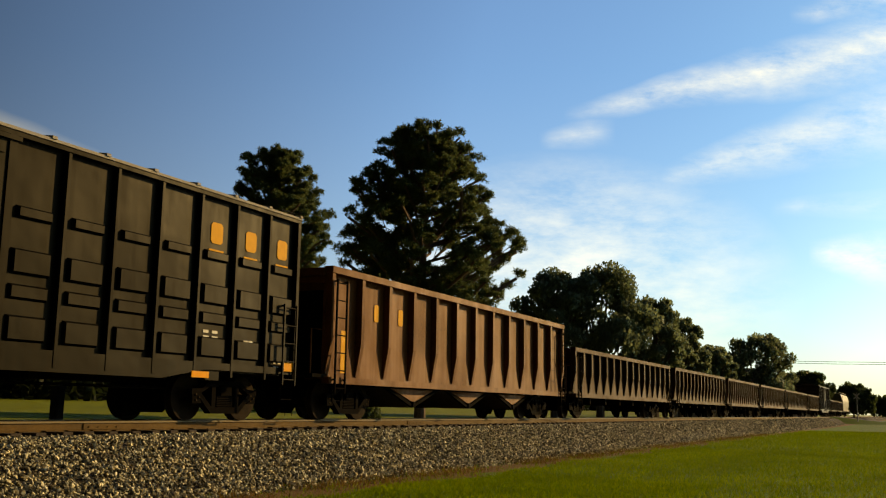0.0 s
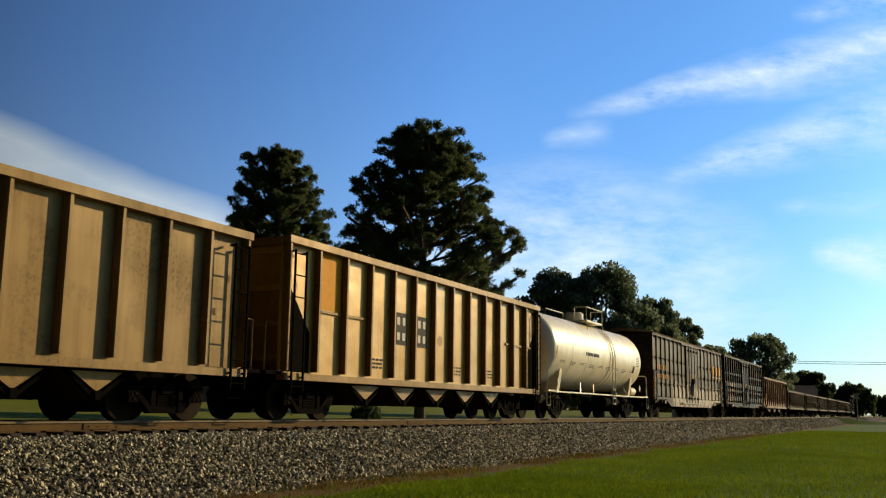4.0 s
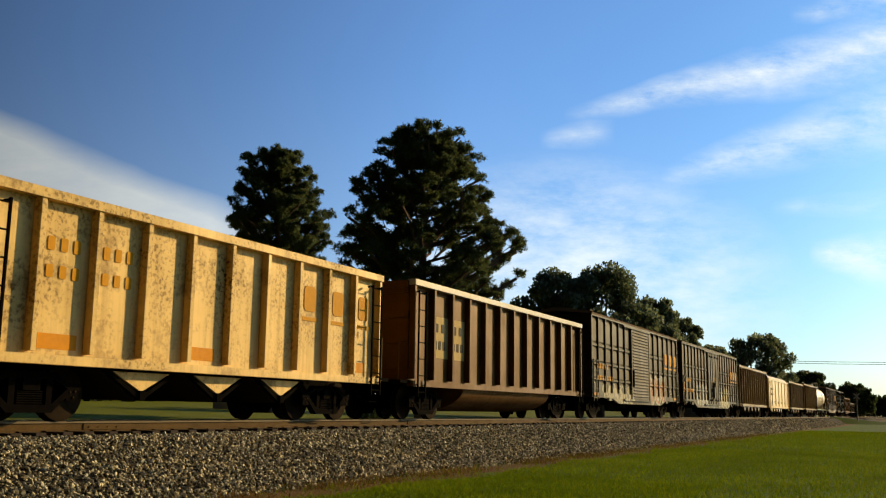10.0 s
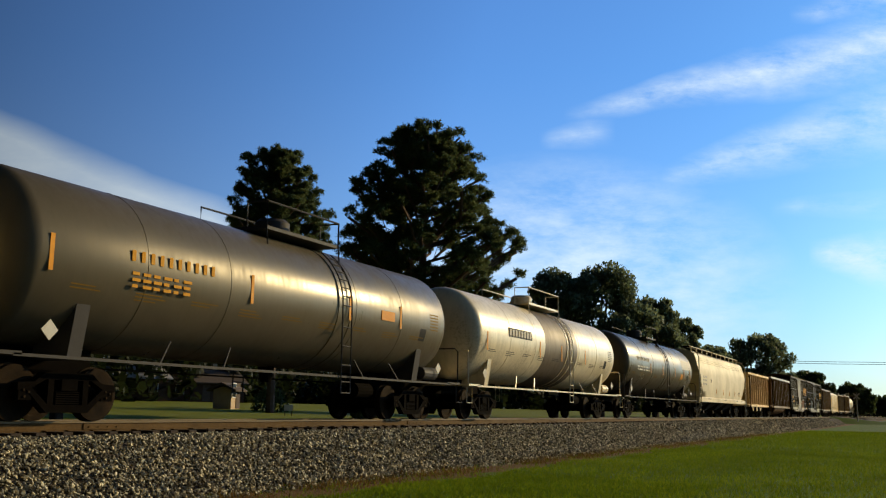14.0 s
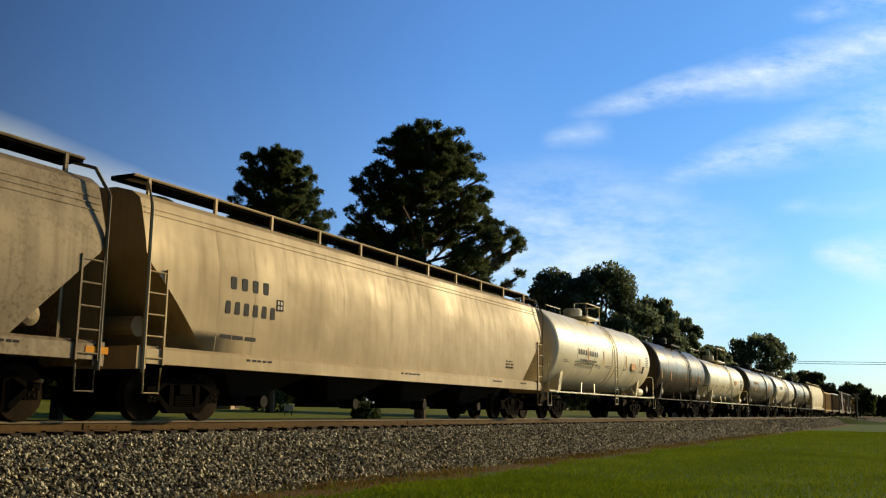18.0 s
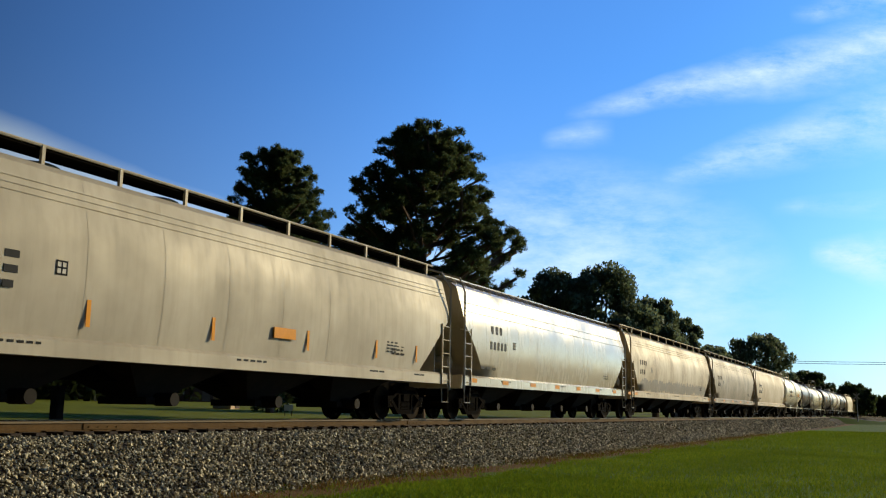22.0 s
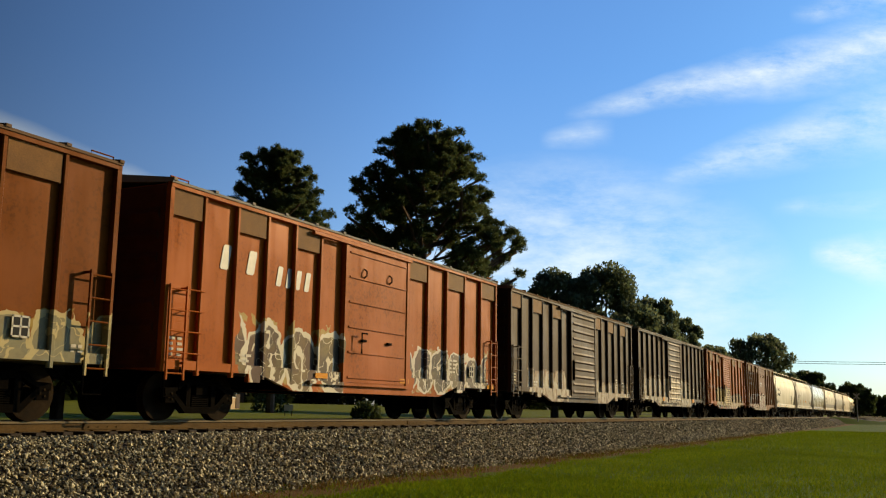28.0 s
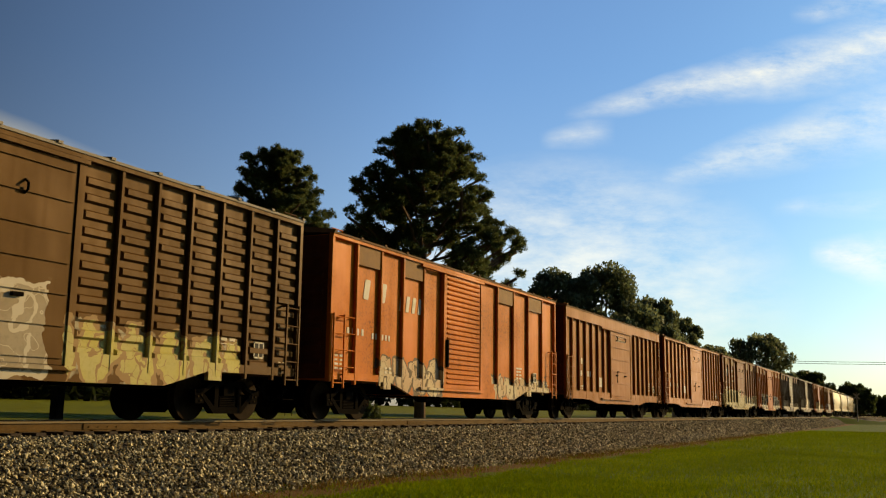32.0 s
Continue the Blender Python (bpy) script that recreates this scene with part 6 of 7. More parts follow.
    cream = car_paint("cream_hopper_paint", (1.0, 0.74, 0.28), (0.35, 0.17, 0.05), 0.2, 0.2, 0.42, 0.9, ((-6.4, -4.6, 1.05, 1.65, (0.5, 0.38, 0.2), (0.55, 0.42, 0.2), (0.04, 0.03, 0.02)),), 14.0, 0.5)
    car, h = place(open_car, 1.3, paint=cream, ribs=6, rib_w=0.035, top=3.56, flange=True, bottom=0.98, panel_y=1.54, slope=1.7, pockets=5, gate=cream, ladder_paint=cream, label="cream-yellow smooth-sided hopper car with dented sheets")
    bars(car, -h + 1.6, 2.75, 1.8, 0.32, 1, BLACK_PAINT, -1.545, seed=33, words=7)
    bars(car, -h + 1.2, 2.25, 2.2, 0.32, 1, BLACK_PAINT, -1.545, seed=34, words=7)
    for k in range(4):
        bars(car, -h + 4.0 + 2.6 * k, 1.5, 0.9, 0.25, 2, STEEL_DARK, -1.545, seed=35 + k)
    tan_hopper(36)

    olive = car_paint("weathered_olive_grey_enamel", (0.170, 0.132, 0.056), RUSTY, 0.2, 0.4, 0.6, 0.4,
                      ((-5.6, -2.0, 0.6, 2.3, (0.40, 0.40, 0.33), (0.30, 0.30, 0.26), (0.1, 0.1, 0.08)), (1.9, 6.0, 0.6, 2.15, (0.50, 0.47, 0.28), (0.38, 0.37, 0.22), (0.12, 0.12, 0.08))), 15.0)
    car, h = place(box_car, paint=olive, roof=ROOF_GREY, door=(-1.7, 1.7), ribs=(8, 8), eave=4.46, sill=(1.0, 0.64),
                   waffles=((3.74, 1.05, 0.98, 0.03), (3.10, 0.16, 0.98, 0.07), (2.72, 0.48, 0.98, 0.03), (2.38, 0.15, 0.98, 0.07), (2.02, 0.46, 0.98, 0.03), (1.70, 0.15, 0.98, 0.07), (1.30, 0.50, 0.98, 0.03)), rods=(0.1, 0.3, 0.62, 0.9), bars=5,
                   label="olive-grey box car with yellow initials and sprayed patches")
    emblem(car, bay(h, 1.7, 8, 5), 3.05, bay(h, 1.7, 8, 1) - bay(h, 1.7, 8, 0), 0.66, 0.64, 3, YELLOW_PAINT, -1.566)
    emblem(car, -h + 1.0, 2.25, 0.36, 0.20, 0.28, 5, YELLOW_PAINT, -1.566, False)
    emblem(car, -h + 1.0, 1.65, 0.36, 0.20, 0.28, 7, YELLOW_PAINT, -1.566, False)
    tape(car, (-h + 0.12,), 1.5, -1.61, 0.3, 0.6)
    olive2 = car_paint("weathered_grey_brown_enamel", (0.165, 0.130, 0.062), RUSTY, 0.25, 0.4, 0.6, 0.4,
                       ((2.0, 5.2, 0.6, 2.3, (0.42, 0.13, 0.015), (0.16, 0.24, 0.26), (0.40, 0.38, 0.28)), (-6.4, -1.6, 0.6, 1.6, (0.42, 0.36, 0.2), (0.35, 0.34, 0.28), (0.1, 0.09, 0.06))), 16.0)
    car, h = place(box_car, paint=olive2, roof=ROOF_RUST, door=(-1.7, 1.5), door_style="louver", ribs=(6, 6), eave=4.46, sill=(0.9, 0.66),
                   waffles=((3.74, 0.95, 0.98, 0.03), (3.14, 0.16, 0.98, 0.07), (2.72, 0.55, 0.98, 0.03), (2.35, 0.15, 0.98, 0.07), (1.98, 0.46, 0.98, 0.03), (1.68, 0.15, 0.98, 0.07), (1.28, 0.50, 0.98, 0.03)), label="grey-brown box car with a louvred door and orange graffiti")
    emblem(car, bay(h, 1.5, 6, 3), 3.15, bay(h, 1.5, 6, 1) - bay(h, 1.5, 6, 0), 0.72, 0.68, 3, YELLOW_PAINT, -1.566)
    emblem(car, -h + 1.0, 2.25, 0.36, 0.20, 0.28, 5, YELLOW_PAINT, -1.566, False)
    emblem(car, -h + 1.0, 1.75, 0.36, 0.20, 0.28, 7, YELLOW_PAINT, -1.566, False)
    tape(car, (-h + 0.2, h - 1.2), 0.98, -1.61, 0.6)

    mustard0 = plain("pale_number_panel_paint", (0.46, 0.33, 0.13), 0.7)
    rust_brown = car_paint("brown_gondola_paint", (0.36, 0.19, 0.042), RUSTY, 0.35, 0.4, 0.65, 0.35, (), 17.0)
    pale = car_paint("bright_worn_chord_paint", (0.70, 0.62, 0.46), RUSTY, 0.15, 0.2, 0.5, 0.1, (), 17.5)
    car, h = place(open_car, 1.3, name="gondola_car", paint=rust_brown, chord=pale, ribs=12, top=3.78, bottom=1.0, under="tub", tub=rust_brown, label="brown bathtub gondola with a pale top chord and rounded belly")
    part("number_panel", Shape().box(panel(h, 12, 1) - 0.5, panel(h, 12, 2) + 0.5, -1.428, -1.421, 1.75, 2.95), mustard0, car, "pale yellow number panel")
    for k in (1, 2):
        emblem(car, panel(h, 12, k) - 0.2, 2.62, 0.38, 0.26, 0.34, 2, BLACK_PAINT, -1.432, False)
        emblem(car, panel(h, 12, k) - 0.28, 2.12, 0.28, 0.22, 0.34, 3, BLACK_PAINT, -1.432, False)
    bars(car, -h + 0.2, 3.3, 0.1, 0.2, 1, WHITE_PAINT, -1.425, seed=52, words=1)
    mustard = car_paint("mustard_tan_hopper_paint", (0.95, 0.70, 0.30), (0.26, 0.10, 0.02), 0.6, 0.6, 0.65, 0.3, (), 18.0)
    car, h = place(open_car, 2.2, paint=mustard, ribs=10, top=3.62, bottom=1.0, slope=1.6, pockets=3, label="tan coal hopper with rust blotches and faded yellow initials")
    emblem(car, panel(h, 10, 7), 2.75, panel(h, 10, 1) - panel(h, 10, 0), 0.66, 0.66, 3, YELLOW_PAINT, -1.43)
    for k in (1, 2):
        emblem(car, panel(h, 10, k) - 0.27, 2.85, 0.27, 0.20, 0.30, 3, YELLOW_PAINT, -1.43, False)
        emblem(car, panel(h, 10, k) - 0.27, 2.40, 0.27, 0.20, 0.28, 3, YELLOW_PAINT, -1.43, False)
    for x in (-h + 1.5, -h + 5.0, h - 1.4):
        part("orange_patch", Shape().box(x, x + 0.8, -1.428, -1.421, 1.15, 1.4), ORANGE_TAPE, car)

    ivory = car_paint("ivory_hopper_enamel", (0.92, 0.82, 0.58), RUSTY, 0.12, 0.25, 0.66, 0.10, (), 19.0, 0.18)
    car, h = place(covered_hopper, 0.95, paint=ivory, trim=ivory, bulge=0.12, sheets=6, label="clean ivory covered hopper with rounded sides")
    tape(car, (-3.2, -0.6, 1.9, 4.2, 6.2), 1.55, -1.545, 0.1, 0.4)
    bars(car, -h + 1.4, 2.7, 1.3, 0.7, 3, GREY_STEEL, flank(0.12, 2.4), seed=61)

    dark_tank = car_paint("brown_black_tank_enamel", (0.29, 0.25, 0.17), RUSTY, 0.15, 0.3, 0.42, 0.06, (), 20.0, 0.22)
    OLD_YELLOW = plain("faded_yellow_stencil_paint", (0.20, 0.11, 0.010), 0.7)
    mast = plain("dark_handrail_paint", (0.06, 0.055, 0.05), 0.6)
    car, h = place(tank_car, 1.6, paint=dark_tank, trim=mast, ink=OLD_YELLOW, label="dark brown tank car with yellow marks and a pale patch", dome_x=-0.6, dome_w=2.2, ladder_x=0.4)
    emblem(car, -h + 2.1, 2.95, 0.28, 0.18, 0.26, 9, WHITE_PAINT, -1.515, False)
    bars(car, -h + 2.1, 2.6, 2.4, 0.3, 2, WHITE_PAINT, -1.515, seed=62, words=8)
    tape(car, (-h + 4.7, -0.4, 2.6, 4.9, 6.6), 2.3, -1.52, 0.09, 0.5)
    wrap(car, "painted_patch", h - 3.4, h - 0.75, 3, 24, 1.524, 2.74, WHITE_PAINT, "white patch on the tank's flank")
    wrap(car, "yellow_plate", h - 3.6, h - 3.0, -20, -8, 1.524, 2.74, ORANGE_TAPE)
    half = car_paint("pale_tank_enamel", (0.95, 0.84, 0.60), RUSTY, 0.35, 0.45, 0.42, 0.06, (), 21.0, 0.5)
    mid = car_paint("dark_band_tank_enamel", (0.34, 0.27, 0.19), RUSTY, 0.2, 0.3, 0.6, 0.06, (), 21.5, 0.22)
    car, h = place(tank_car, 1.6, paint=half, trim=half, bands=((-1.6, mid), (2.2, half)), dome_x=-0.2, dome_w=3.4, label="pale tank car with a broad dark band round its middle")
    emblem(car, -h + 3.0, 2.92, 0.27, 0.24, 0.28, 8, WHITE_PAINT, -1.530, False)
    wrap(car, "number_panel", -h + 2.85, -h + 5.1, 1, 13, 1.524, 2.74, BLACK_PAINT)
    tape(car, (-h + 1.0, -h + 5.9, 0.2, 3.2), 2.2, -1.52, 0.09, 0.6)
    slate = car_paint("slate_grey_tank_enamel", (0.36, 0.31, 0.21), RUSTY, 0.15, 0.35, 0.42, 0.06, (), 22.0, 0.22)
    car, h = place(tank_car, 1.6, paint=slate, trim=mast, ink=OLD_YELLOW, head_paint=slate, dome_x=0.8, dome_w=3.0, ladder_x=1.6, label="slate-grey tank car with yellow marks")
    emblem(car, -h + 2.6, 2.9, 0.24, 0.13, 0.26, 10, YELLOW_PAINT, -1.525, False)
    bars(car, -h + 2.6, 2.62, 1.6, 0.34, 3, YELLOW_PAINT, -1.52, seed=64, words=6)
    tape(car, (-h + 0.75, -1.9, 2.0, 4.6), 2.4, -1.52, 0.09, 0.6)
    part("yellow_plate", Shape().box(3.6, 4.3, -1.53, -1.515, 2.55, 2.8), ORANGE_TAPE, car)
    ivory_t = car_paint("ivory_tank_enamel", (0.98, 0.88, 0.62), RUSTY, 0.2, 0.3, 0.42, 0.06, (), 23.0, 0.5)
    car, h = place(tank_car, 1.6, paint=ivory_t, trim=ivory_t, dome_x=-0.3, dome_w=3.2, rail=0.95, ladder_x=0.6, radius=1.40, centre=2.66, label="ivory tank car with a tall railed platform and valve dome")
    part("yellow_plate", Shape().box(2.6, 3.5, -1.44, -1.40, 2.45, 2.75), ORANGE_TAPE, car)
    bars(car, 5.2, 2.9, 0.9, 0.9, 7, STEEL_DARK, -1.405, seed=65)
    dark3 = car_paint("dull_dark_tank_enamel", (0.28, 0.23, 0.16), RUSTY, 0.2, 0.3, 0.42, 0.06, (), 24.0, 0.22)
    car, h = place(tank_car, 1.6, paint=dark3, trim=mast, ink=OLD_YELLOW, dome_x=0.2, label="dull dark tank car with short orange stripes")
    tape(car, (-h + 0.75, -h + 3.0, 0.2, 2.2, 4.2), 2.1, -1.52, 0.1, 0.5)
    ivory_b = car_paint("bright_ivory_tank_enamel", (1.05, 0.95, 0.69), RUSTY, 0.15, 0.25, 0.42, 0.06, (), 25.0, 0.5)
    car, h = place(tank_car, 1.6, paint=ivory_b, trim=ivory_b, radius=1.6, centre=2.8, dome_x=-0.6, dome_w=2.0, ladder_x=0.35, label="glossy ivory tank car with black stencilled numbers")
    emblem(car, -h + 3.0, 2.7, 0.25, 0.13, 0.28, 11, BLACK_PAINT, -1.605, False)
    bars(car, -h + 3.2, 2.42, 2.3, 0.3, 2, BLACK_PAINT, -1.60, seed=67, words=9)
    part("yellow_plate", Shape().box(3.4, 4.2, -1.62, -1.59, 2.3, 2.6), ORANGE_TAPE, car)
    tape(car, (-h + 4.2, -1.2, 2.5, 5.0), 2.3, -1.61, 0.08, 0.6)

    # covered hoppers
    def hopper(color, seed, label, wear=0.2, streak=0.3, **kw):
        p = car_paint("hopper_enamel_%d" % int(seed), tuple(1.2 * c for c in color), kw.pop("rust", RUSTY), wear, streak, kw.get("gloss", 0.62), kw.pop("dents", 0.22), kw.pop("tags", ()), seed, 0.5 if "gloss" in kw else 0.30)
        kw.pop("gloss", None)
        return place(covered_hopper, 1.0, paint=p, trim=p, label=label, **kw)

    car, h = hopper((0.62, 0.50, 0.31), 26, "tan covered hopper with dark weld seams and black stencils", 0.2, 0.3, bulge=0.10, lines=(0.12, 0.22), sheets=16, dents=0.5)
    emblem(car, -h + 2.5, 2.75, 0.36, 0.26, 0.34, 4, BLACK_PAINT, flank(0.10, 2.75), False)
    emblem(car, -h + 2.35, 2.25, 0.30, 0.22, 0.34, 6, BLACK_PAINT, flank(0.10, 2.25), False)
    bars(car, -h + 2.2, 1.85, 1.2, 0.3, 2, BLACK_PAINT, flank(0.10, 1.70), seed=71)
    car, h = hopper((0.46, 0.38, 0.26), 27, "grimy grey-tan covered hopper with rain streaks", 0.5, 0.8, bulge=0.14)
    emblem(car, -h + 2.0, 2.75, 0.40, 0.26, 0.34, 4, BAY_SHADE_AND_MARK, flank(0.14, 2.75), False)
    emblem(car, -h + 2.1, 2.3, 0.36, 0.24, 0.32, 3, BAY_SHADE_AND_MARK, flank(0.14, 2.3), False)
    tape(car, [-h + 0.3 + 3.6 * k for k in range(6)], 1.12, -1.585, 0.5, 0.12)
    car, h = hopper((0.64, 0.54, 0.37), 28, "weathered tan covered hopper with a band of grime along its base", 0.4, 0.6, bulge=0.14,
                    tags=((-8.0, 8.6, 1.4, 2.05, (0.22, 0.19, 0.15), (0.26, 0.22, 0.17), (0.20, 0.17, 0.13)),))
    emblem(car, -h + 1.9, 2.75, 0.36, 0.24, 0.32, 4, BAY_SHADE_AND_MARK, flank(0.14, 2.75), False)
    emblem(car, -h + 1.9, 2.3, 0.36, 0.24, 0.32, 3, BAY_SHADE_AND_MARK, flank(0.14, 2.3), False)
    tape(car, (-h + 0.6, h - 0.8), 1.12, -1.585, 0.6, 0.12)
    car, h = hopper((0.66, 0.59, 0.45), 29, "glossy white covered hopper with rounded shoulders", 0.08, 0.15, bulge=0.14, lines=(0.42, 0.70), roof_walk=False, gloss=0.3)
    emblem(car, -h + 2.2, 2.85, 0.36, 0.26, 0.34, 3, BLACK_PAINT, flank(0.14, 2.85), False)
    emblem(car, -h + 2.1, 2.35, 0.30, 0.22, 0.34, 5, BLACK_PAINT, flank(0.14, 2.35), False)
    bars(car, -h + 1.4, 1.8, 1.4, 0.3, 2, BLACK_PAINT, flank(0.14, 1.65), seed=72)
    tape(car, [-h + 0.5 + 2.6 * k for k in range(8)], 1.12, -1.585, 0.5, 0.13)
    car, h = hopper((0.60, 0.54, 0.42), 30, "light grey covered hopper with orange stripes", 0.1, 0.25, bulge=0.12)
    tape(car, (-4.6, -1.4, 1.9, 5.0, 7.2), 1.55, -1.56, 0.09, 0.45)
    part("yellow_plate", Shape().box(0.6, 1.4, -1.60, -1.57, 1.75, 1.98), ORANGE_TAPE, car)
    bars(car, -h + 2.2, 2.6, 1.2, 0.7, 3, BLACK_PAINT, flank(0.12, 2.45), seed=73)
    bars(car, 5.6, 2.1, 0.6, 0.4, 5, BLACK_PAINT, flank(0.12, 1.95), seed=74)
    car, h = hopper((0.68, 0.61, 0.44), 31, "clean cream-white covered hopper with black stencils", 0.06, 0.15, bulge=0.10, lines=(0.10, 0.22, 0.34, 0.46), gloss=0.60)
    emblem(car, -h + 2.0, 2.75, 0.40, 0.28, 0.36, 4, BLACK_PAINT, flank(0.10, 2.75), False)
    emblem(car, -h + 1.9, 2.25, 0.33, 0.24, 0.36, 6, BLACK_PAINT, flank(0.10, 2.25), False)
    bars(car, -h + 1.9, 1.8, 1.5, 0.34, 2, BLACK_PAINT, flank(0.10, 1.65), seed=75)
    bars(car, h - 4.0, 2.3, 0.8, 0.9, 7, BLACK_PAINT, flank(0.10, 2.15), seed=76)
    tape(car, [-h + 1.4 + 3.0 * k for k in range(6)], 1.08, -1.585, 0.55, 0.12)

    # red and brown box cars
    def box(color, seed, label, tags=(), rust=RUSTY, wear=0.32, streak=0.18, **kw):
        p = car_paint("box_enamel_%d" % int(seed), color, rust, wear, streak, 0.6, kw.pop("dents", 0.35), tags, seed, kw.pop("gloss", 0.12))
        return place(box_car, 1.25, paint=p, end=END_RED if color[0] > 0.3 else END_SHADE, roof=kw.pop("roof", ROOF_RUST), label=label, **kw)

    OCHRE = (0.46, 0.38, 0.15)
    car, h = box((0.46, 0.185, 0.018), 41, "red-brown box car with a plug door and white sprayed outlines", ((-6.6, 2.6, 0.6, 2.1, (0.20, 0.085, 0.04), (0.18, 0.08, 0.04), (0.55, 0.50, 0.40)),),
                 door=(-1.8, 1.8), ribs=(6, 5), gussets=1, bars=6, rods=())
    for r in range(3):
        emblem(car, -h + 2.1, 3.65 - 0.42 * r, 0.27, 0.15, 0.22, 8 - r % 2, WHITE_PAINT, -1.497, False)
    bars(car, -0.9, 3.0, 0.9, 0.36, 3, WHITE_PAINT, -1.61, seed=84)
    for k, letter in enumerate("AMC"):
        words(car, bay(h, 1.8, 5, 0) + k * (bay(h, 1.8, 5, 1) - bay(h, 1.8, 5, 0)), 1.65, 0.62, (letter,), WHITE_PAINT, -1.498)
    car, h = box((0.62, 0.20, 0.012), 42, "orange-red box car with a louvred door and yellow graffiti", ((-4.4, 0.8, 0.6, 2.25, OCHRE, (0.40, 0.34, 0.16), LINE), (-0.6, 6.6, 0.6, 1.9, (0.50, 0.42, 0.26), (0.36, 0.115, 0.04), (0.12, 0.1, 0.06))),
                 door=(-1.75, 0.75), door_style="louver", ribs=(5, 5), gussets=1)
    emblem(car, -h + 1.8, 3.25, 0.85, 0.36, 0.58, 2, WHITE_PAINT, -1.497, False, 0.2)
    emblem(car, -h + 3.65, 3.10, 0.36, 0.25, 0.50, 4, WHITE_PAINT, -1.497, False, 0.2)
    emblem(car, -h + 0.95, 2.15, 0.23, 0.14, 0.22, 4, WHITE_PAINT, -1.497, False)
    emblem(car, -h + 2.15, 2.10, 0.17, 0.11, 0.20, 6, WHITE_PAINT, -1.497, False)
    tape(car, (h - 1.0,), 0.98, -1.61, 0.3)
    car, h = box((0.17, 0.09, 0.03), 43, "brown box car with a louvred door and tall cream graffiti", ((-7.6, 4.2, 0.6, 2.35, (0.50, 0.44, 0.32), (0.44, 0.38, 0.26), (0.14, 0.10, 0.06)),),
                 door=(-1.75, 1.2), door_style="youngstown", ribs=(6, 6), roof=ROOF_GREY)
    tape(car, (-3.2, 4.4), 0.92, -1.60, 0.5, 0.2)
    car, h = box((0.22, 0.145, 0.095), 44, "faded brown box car with a corrugated door and pale graffiti", ((-6.0, -1.8, 0.6, 1.9, (0.60, 0.54, 0.42), (0.22, 0.145, 0.095), (0.3, 0.22, 0.15)), (2.2, 7.4, 0.6, 1.7, (0.55, 0.48, 0.36), (0.22, 0.145, 0.095), (0.3, 0.22, 0.15))),
                 door=(-1.3, 1.7), door_style="youngstown", ribs=(6, 6), gussets=2)
    car, h = box((0.66, 0.21, 0.012), 45, "orange-red box car with a barred plug door and grey block graffiti",
                 ((-5.6, -1.6, 0.6, 2.2, (0.07, 0.075, 0.07), (0.44, 0.38, 0.13), (0.72, 0.68, 0.52)), (2.0, 7.2, 0.75, 2.10, (0.10, 0.11, 0.11), (0.40, 0.36, 0.18), (0.66, 0.62, 0.50))),
                 door=(-1.5, 1.5), ribs=(6, 5), gussets=2, bars=6, rods=(), roof=ROOF_GREY)
    emblem(car, -h + 1.8, 3.25, 0.85, 0.36, 0.58, 2, GREY_STEEL, -1.497, False, 0.2)
    emblem(car, -h + 3.65, 3.10, 0.36, 0.25, 0.50, 4, GREY_STEEL, -1.497, False, 0.2)
    tape(car, (-2.8, 1.2, h - 0.8), 0.95, -1.61, 0.5)
    car, h = box((0.46, 0.16, 0.014), 46, "red-brown box car with grey-green flame graffiti along its base",
                 ((-7.9, 0.0, 0.6, 2.15, (0.22, 0.22, 0.12), (0.40, 0.32, 0.08), (0.50, 0.44, 0.24)), (0.0, 7.9, 0.6, 1.85, (0.24, 0.25, 0.17), (0.40, 0.30, 0.08), (0.52, 0.44, 0.22))),
                 door=(-1.5, 1.6), ribs=(5, 5), gussets=1, bars=7, rods=())
    part("round_emblem", Shape().turned([(-1.500, 0.20), (-1.500, 0.30), (-1.484, 0.30), (-1.484, 0.20)], "y", 24, (-h + 2.35, 0, 3.35)), GREY_STEEL, car, "faded round company emblem")
    for r in range(3):
        emblem(car, -h + 3.7, 3.45 - 0.36 * r, 0.22, 0.13, 0.19, 8 - r % 2, WHITE_PAINT, -1.497, False)
    emblem(car, -h + 1.5, 2.55, 0.30, 0.20, 0.26, 2, WHITE_PAINT, -1.497, False)
    emblem(car, -h + 1.5, 2.15, 0.30, 0.20, 0.26, 6, WHITE_PAINT, -1.497, False)
    car, h = box((0.62, 0.22, 0.016), 47, "dark red-brown box car with buckled side sheets and white stencils", (), RUSTY, 0.2, 0.3, dents=0.9, gloss=0.35, door=(-1.45, 1.75), ribs=(7, 7), bars=6, rods=(), sill=(0.80, 0.64))
    emblem(car, -h + 1.7, 2.35, 0.36, 0.26, 0.32, 2, WHITE_PAINT, -1.497, False)
    emblem(car, -h + 1.7, 1.85, 0.30, 0.22, 0.32, 2, WHITE_PAINT, -1.497, False)
    emblem(car, -h + 2.9, 1.85, 0.30, 0.22, 0.32, 3, WHITE_PAINT, -1.497, False)
    part("cream_square", Shape().box(-3.4, -2.75, -1.52, -1.485, 1.45, 1.85), WHITE_PAINT, car, "cream painted square")
    car, h = box((0.58, 0.225, 0.010), 48, "orange-brown box car with white stencils and a clean plug door", (), RUSTY, 0.12, 0.2, dents=0.15, plate=0.42, door=(-1.45, 1.75), ribs=(7, 7), bars=6, rods=(), sill=(0.80, 0.64))
    emblem(car, -h + 1.9, 2.35, 0.36, 0.26, 0.32, 2, WHITE_PAINT, -1.497, False)
    emblem(car, -h + 1.9, 1.85, 0.30, 0.22, 0.30, 2, WHITE_PAINT, -1.497, False)
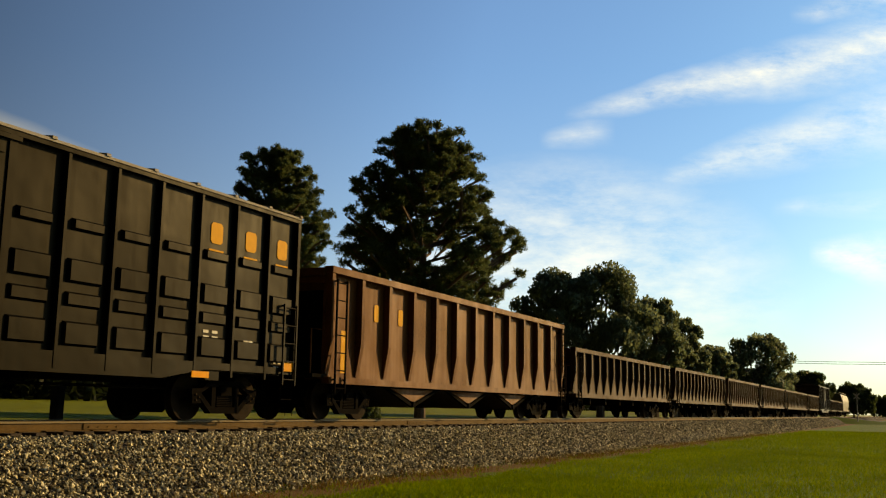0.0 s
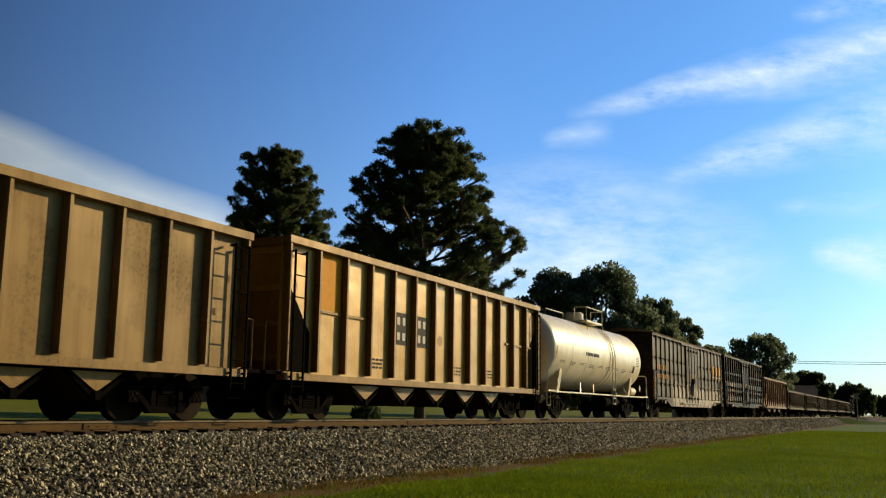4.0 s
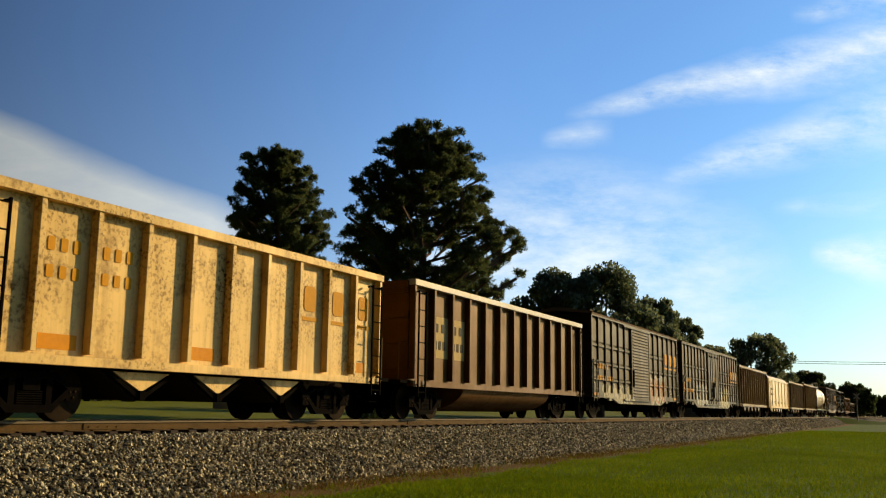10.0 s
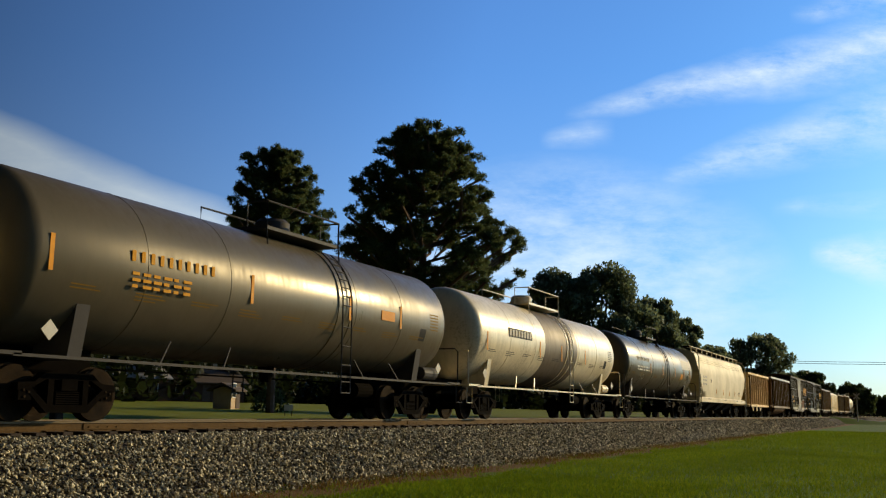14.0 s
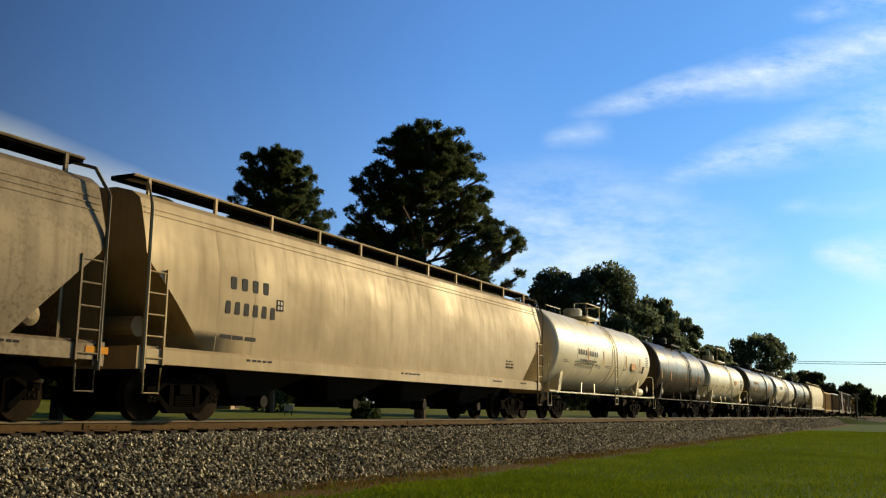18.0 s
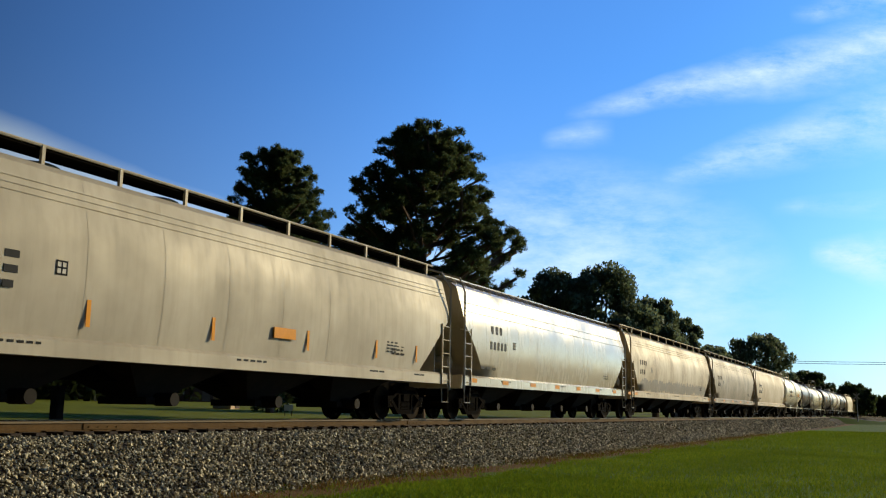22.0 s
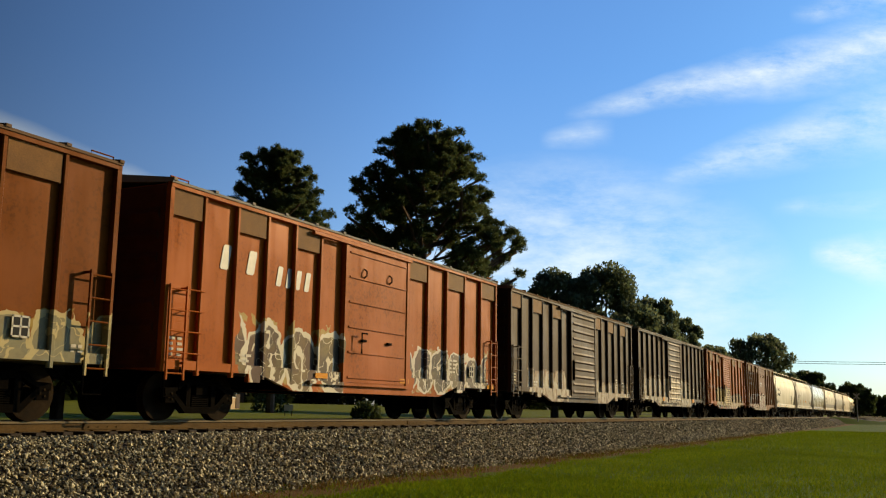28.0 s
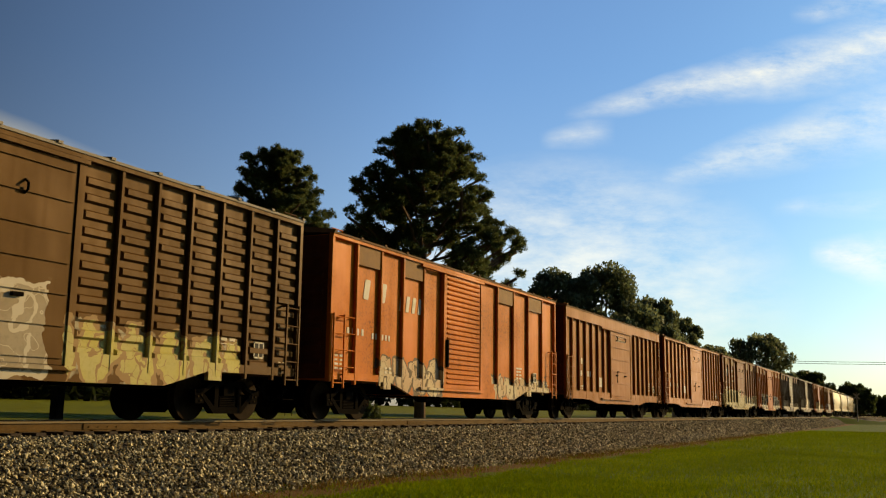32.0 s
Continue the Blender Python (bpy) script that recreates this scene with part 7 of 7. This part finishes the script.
    emblem(car, -h + 3.1, 1.85, 0.30, 0.22, 0.30, 3, WHITE_PAINT, -1.497, False)
    part("cream_square", Shape().box(-3.3, -2.7, -1.52, -1.485, 1.35, 1.75), WHITE_PAINT, car, "cream painted square")
    words(car, 0.15, 3.68, 0.15, ("CLOSE AND LOCK DOORS", "BEFORE MOVING CAR"), WHITE_PAINT, -1.612)
    car, h = box((0.78, 0.27, 0.012), 49, "orange box car with a louvred door and cream graffiti", ((-5.6, -1.9, 0.6, 1.75, (0.52, 0.46, 0.30), (0.38, 0.125, 0.04), (0.10, 0.08, 0.05)), (2.0, 7.2, 0.6, 1.5, (0.54, 0.48, 0.30), (0.38, 0.125, 0.04), (0.12, 0.09, 0.05))),
                 door=(-1.75, 0.75), door_style="louver", ribs=(5, 5), gussets=1)
    emblem(car, -h + 1.8, 3.25, 0.85, 0.36, 0.58, 2, WHITE_PAINT, -1.497, False, 0.2)
    emblem(car, -h + 3.65, 3.10, 0.36, 0.25, 0.50, 4, WHITE_PAINT, -1.497, False, 0.2)
    emblem(car, -h + 0.95, 2.15, 0.23, 0.14, 0.22, 4, WHITE_PAINT, -1.497, False)
    emblem(car, -h + 2.15, 2.10, 0.17, 0.11, 0.20, 6, WHITE_PAINT, -1.497, False)
    car, h = box((0.30, 0.165, 0.045), 50, "brown corrugated box car with ochre and silver graffiti", ((-7.9, 1.2, 0.6, 2.3, (0.34, 0.30, 0.22), (0.2, 0.14, 0.08), (0.50, 0.46, 0.36)), (1.6, 6.2, 0.6, 1.75, (0.50, 0.46, 0.14), (0.40, 0.38, 0.28), (0.3, 0.2, 0.1))),
                 door=(-1.6, 1.6), bars=7, rods=(), ribs=(7, 7), roof=ROOF_GREY,
                 waffles=tuple((1.15 + 0.285 * k, 0.17, 0.98, 0.06) for k in range(11)))
    return made


TRAIN = consist()
for car, x in TRAIN:
    car.matrix_basis = pose(x, TRACK_Y, RAIL_Z)


def motions():
    """The train rolls by; every wheelset turns with it."""
    times = [0.0, 4.0, 8.0, 12.0, 16.0, 20.0, 24.0, 28.0, 32.0]
    for car, x in TRAIN:
        walk(car, [(t, pose(x + along(t), TRACK_Y, RAIL_Z)) for t in times])
    first = {}
    for w, side in WHEELSETS:
        if side not in first:
            rows = []
            for k in range(961):
                t = k / 30.0
                rows.append((t, Matrix.Translation((side * AXLE_GAP / 2, 0, WHEEL_R)) @ Matrix.Rotation(along(t) / WHEEL_R, 4, "Y")))
            walk(w, rows)
            first[side] = w
        else:
            # all axles turn alike: they share the first one's keys
            src = first[side].animation_data
            w.rotation_mode = "QUATERNION"
            w.animation_data_create()
            w.animation_data.action = src.action
            w.animation_data.action_slot = src.action_slot


motions()
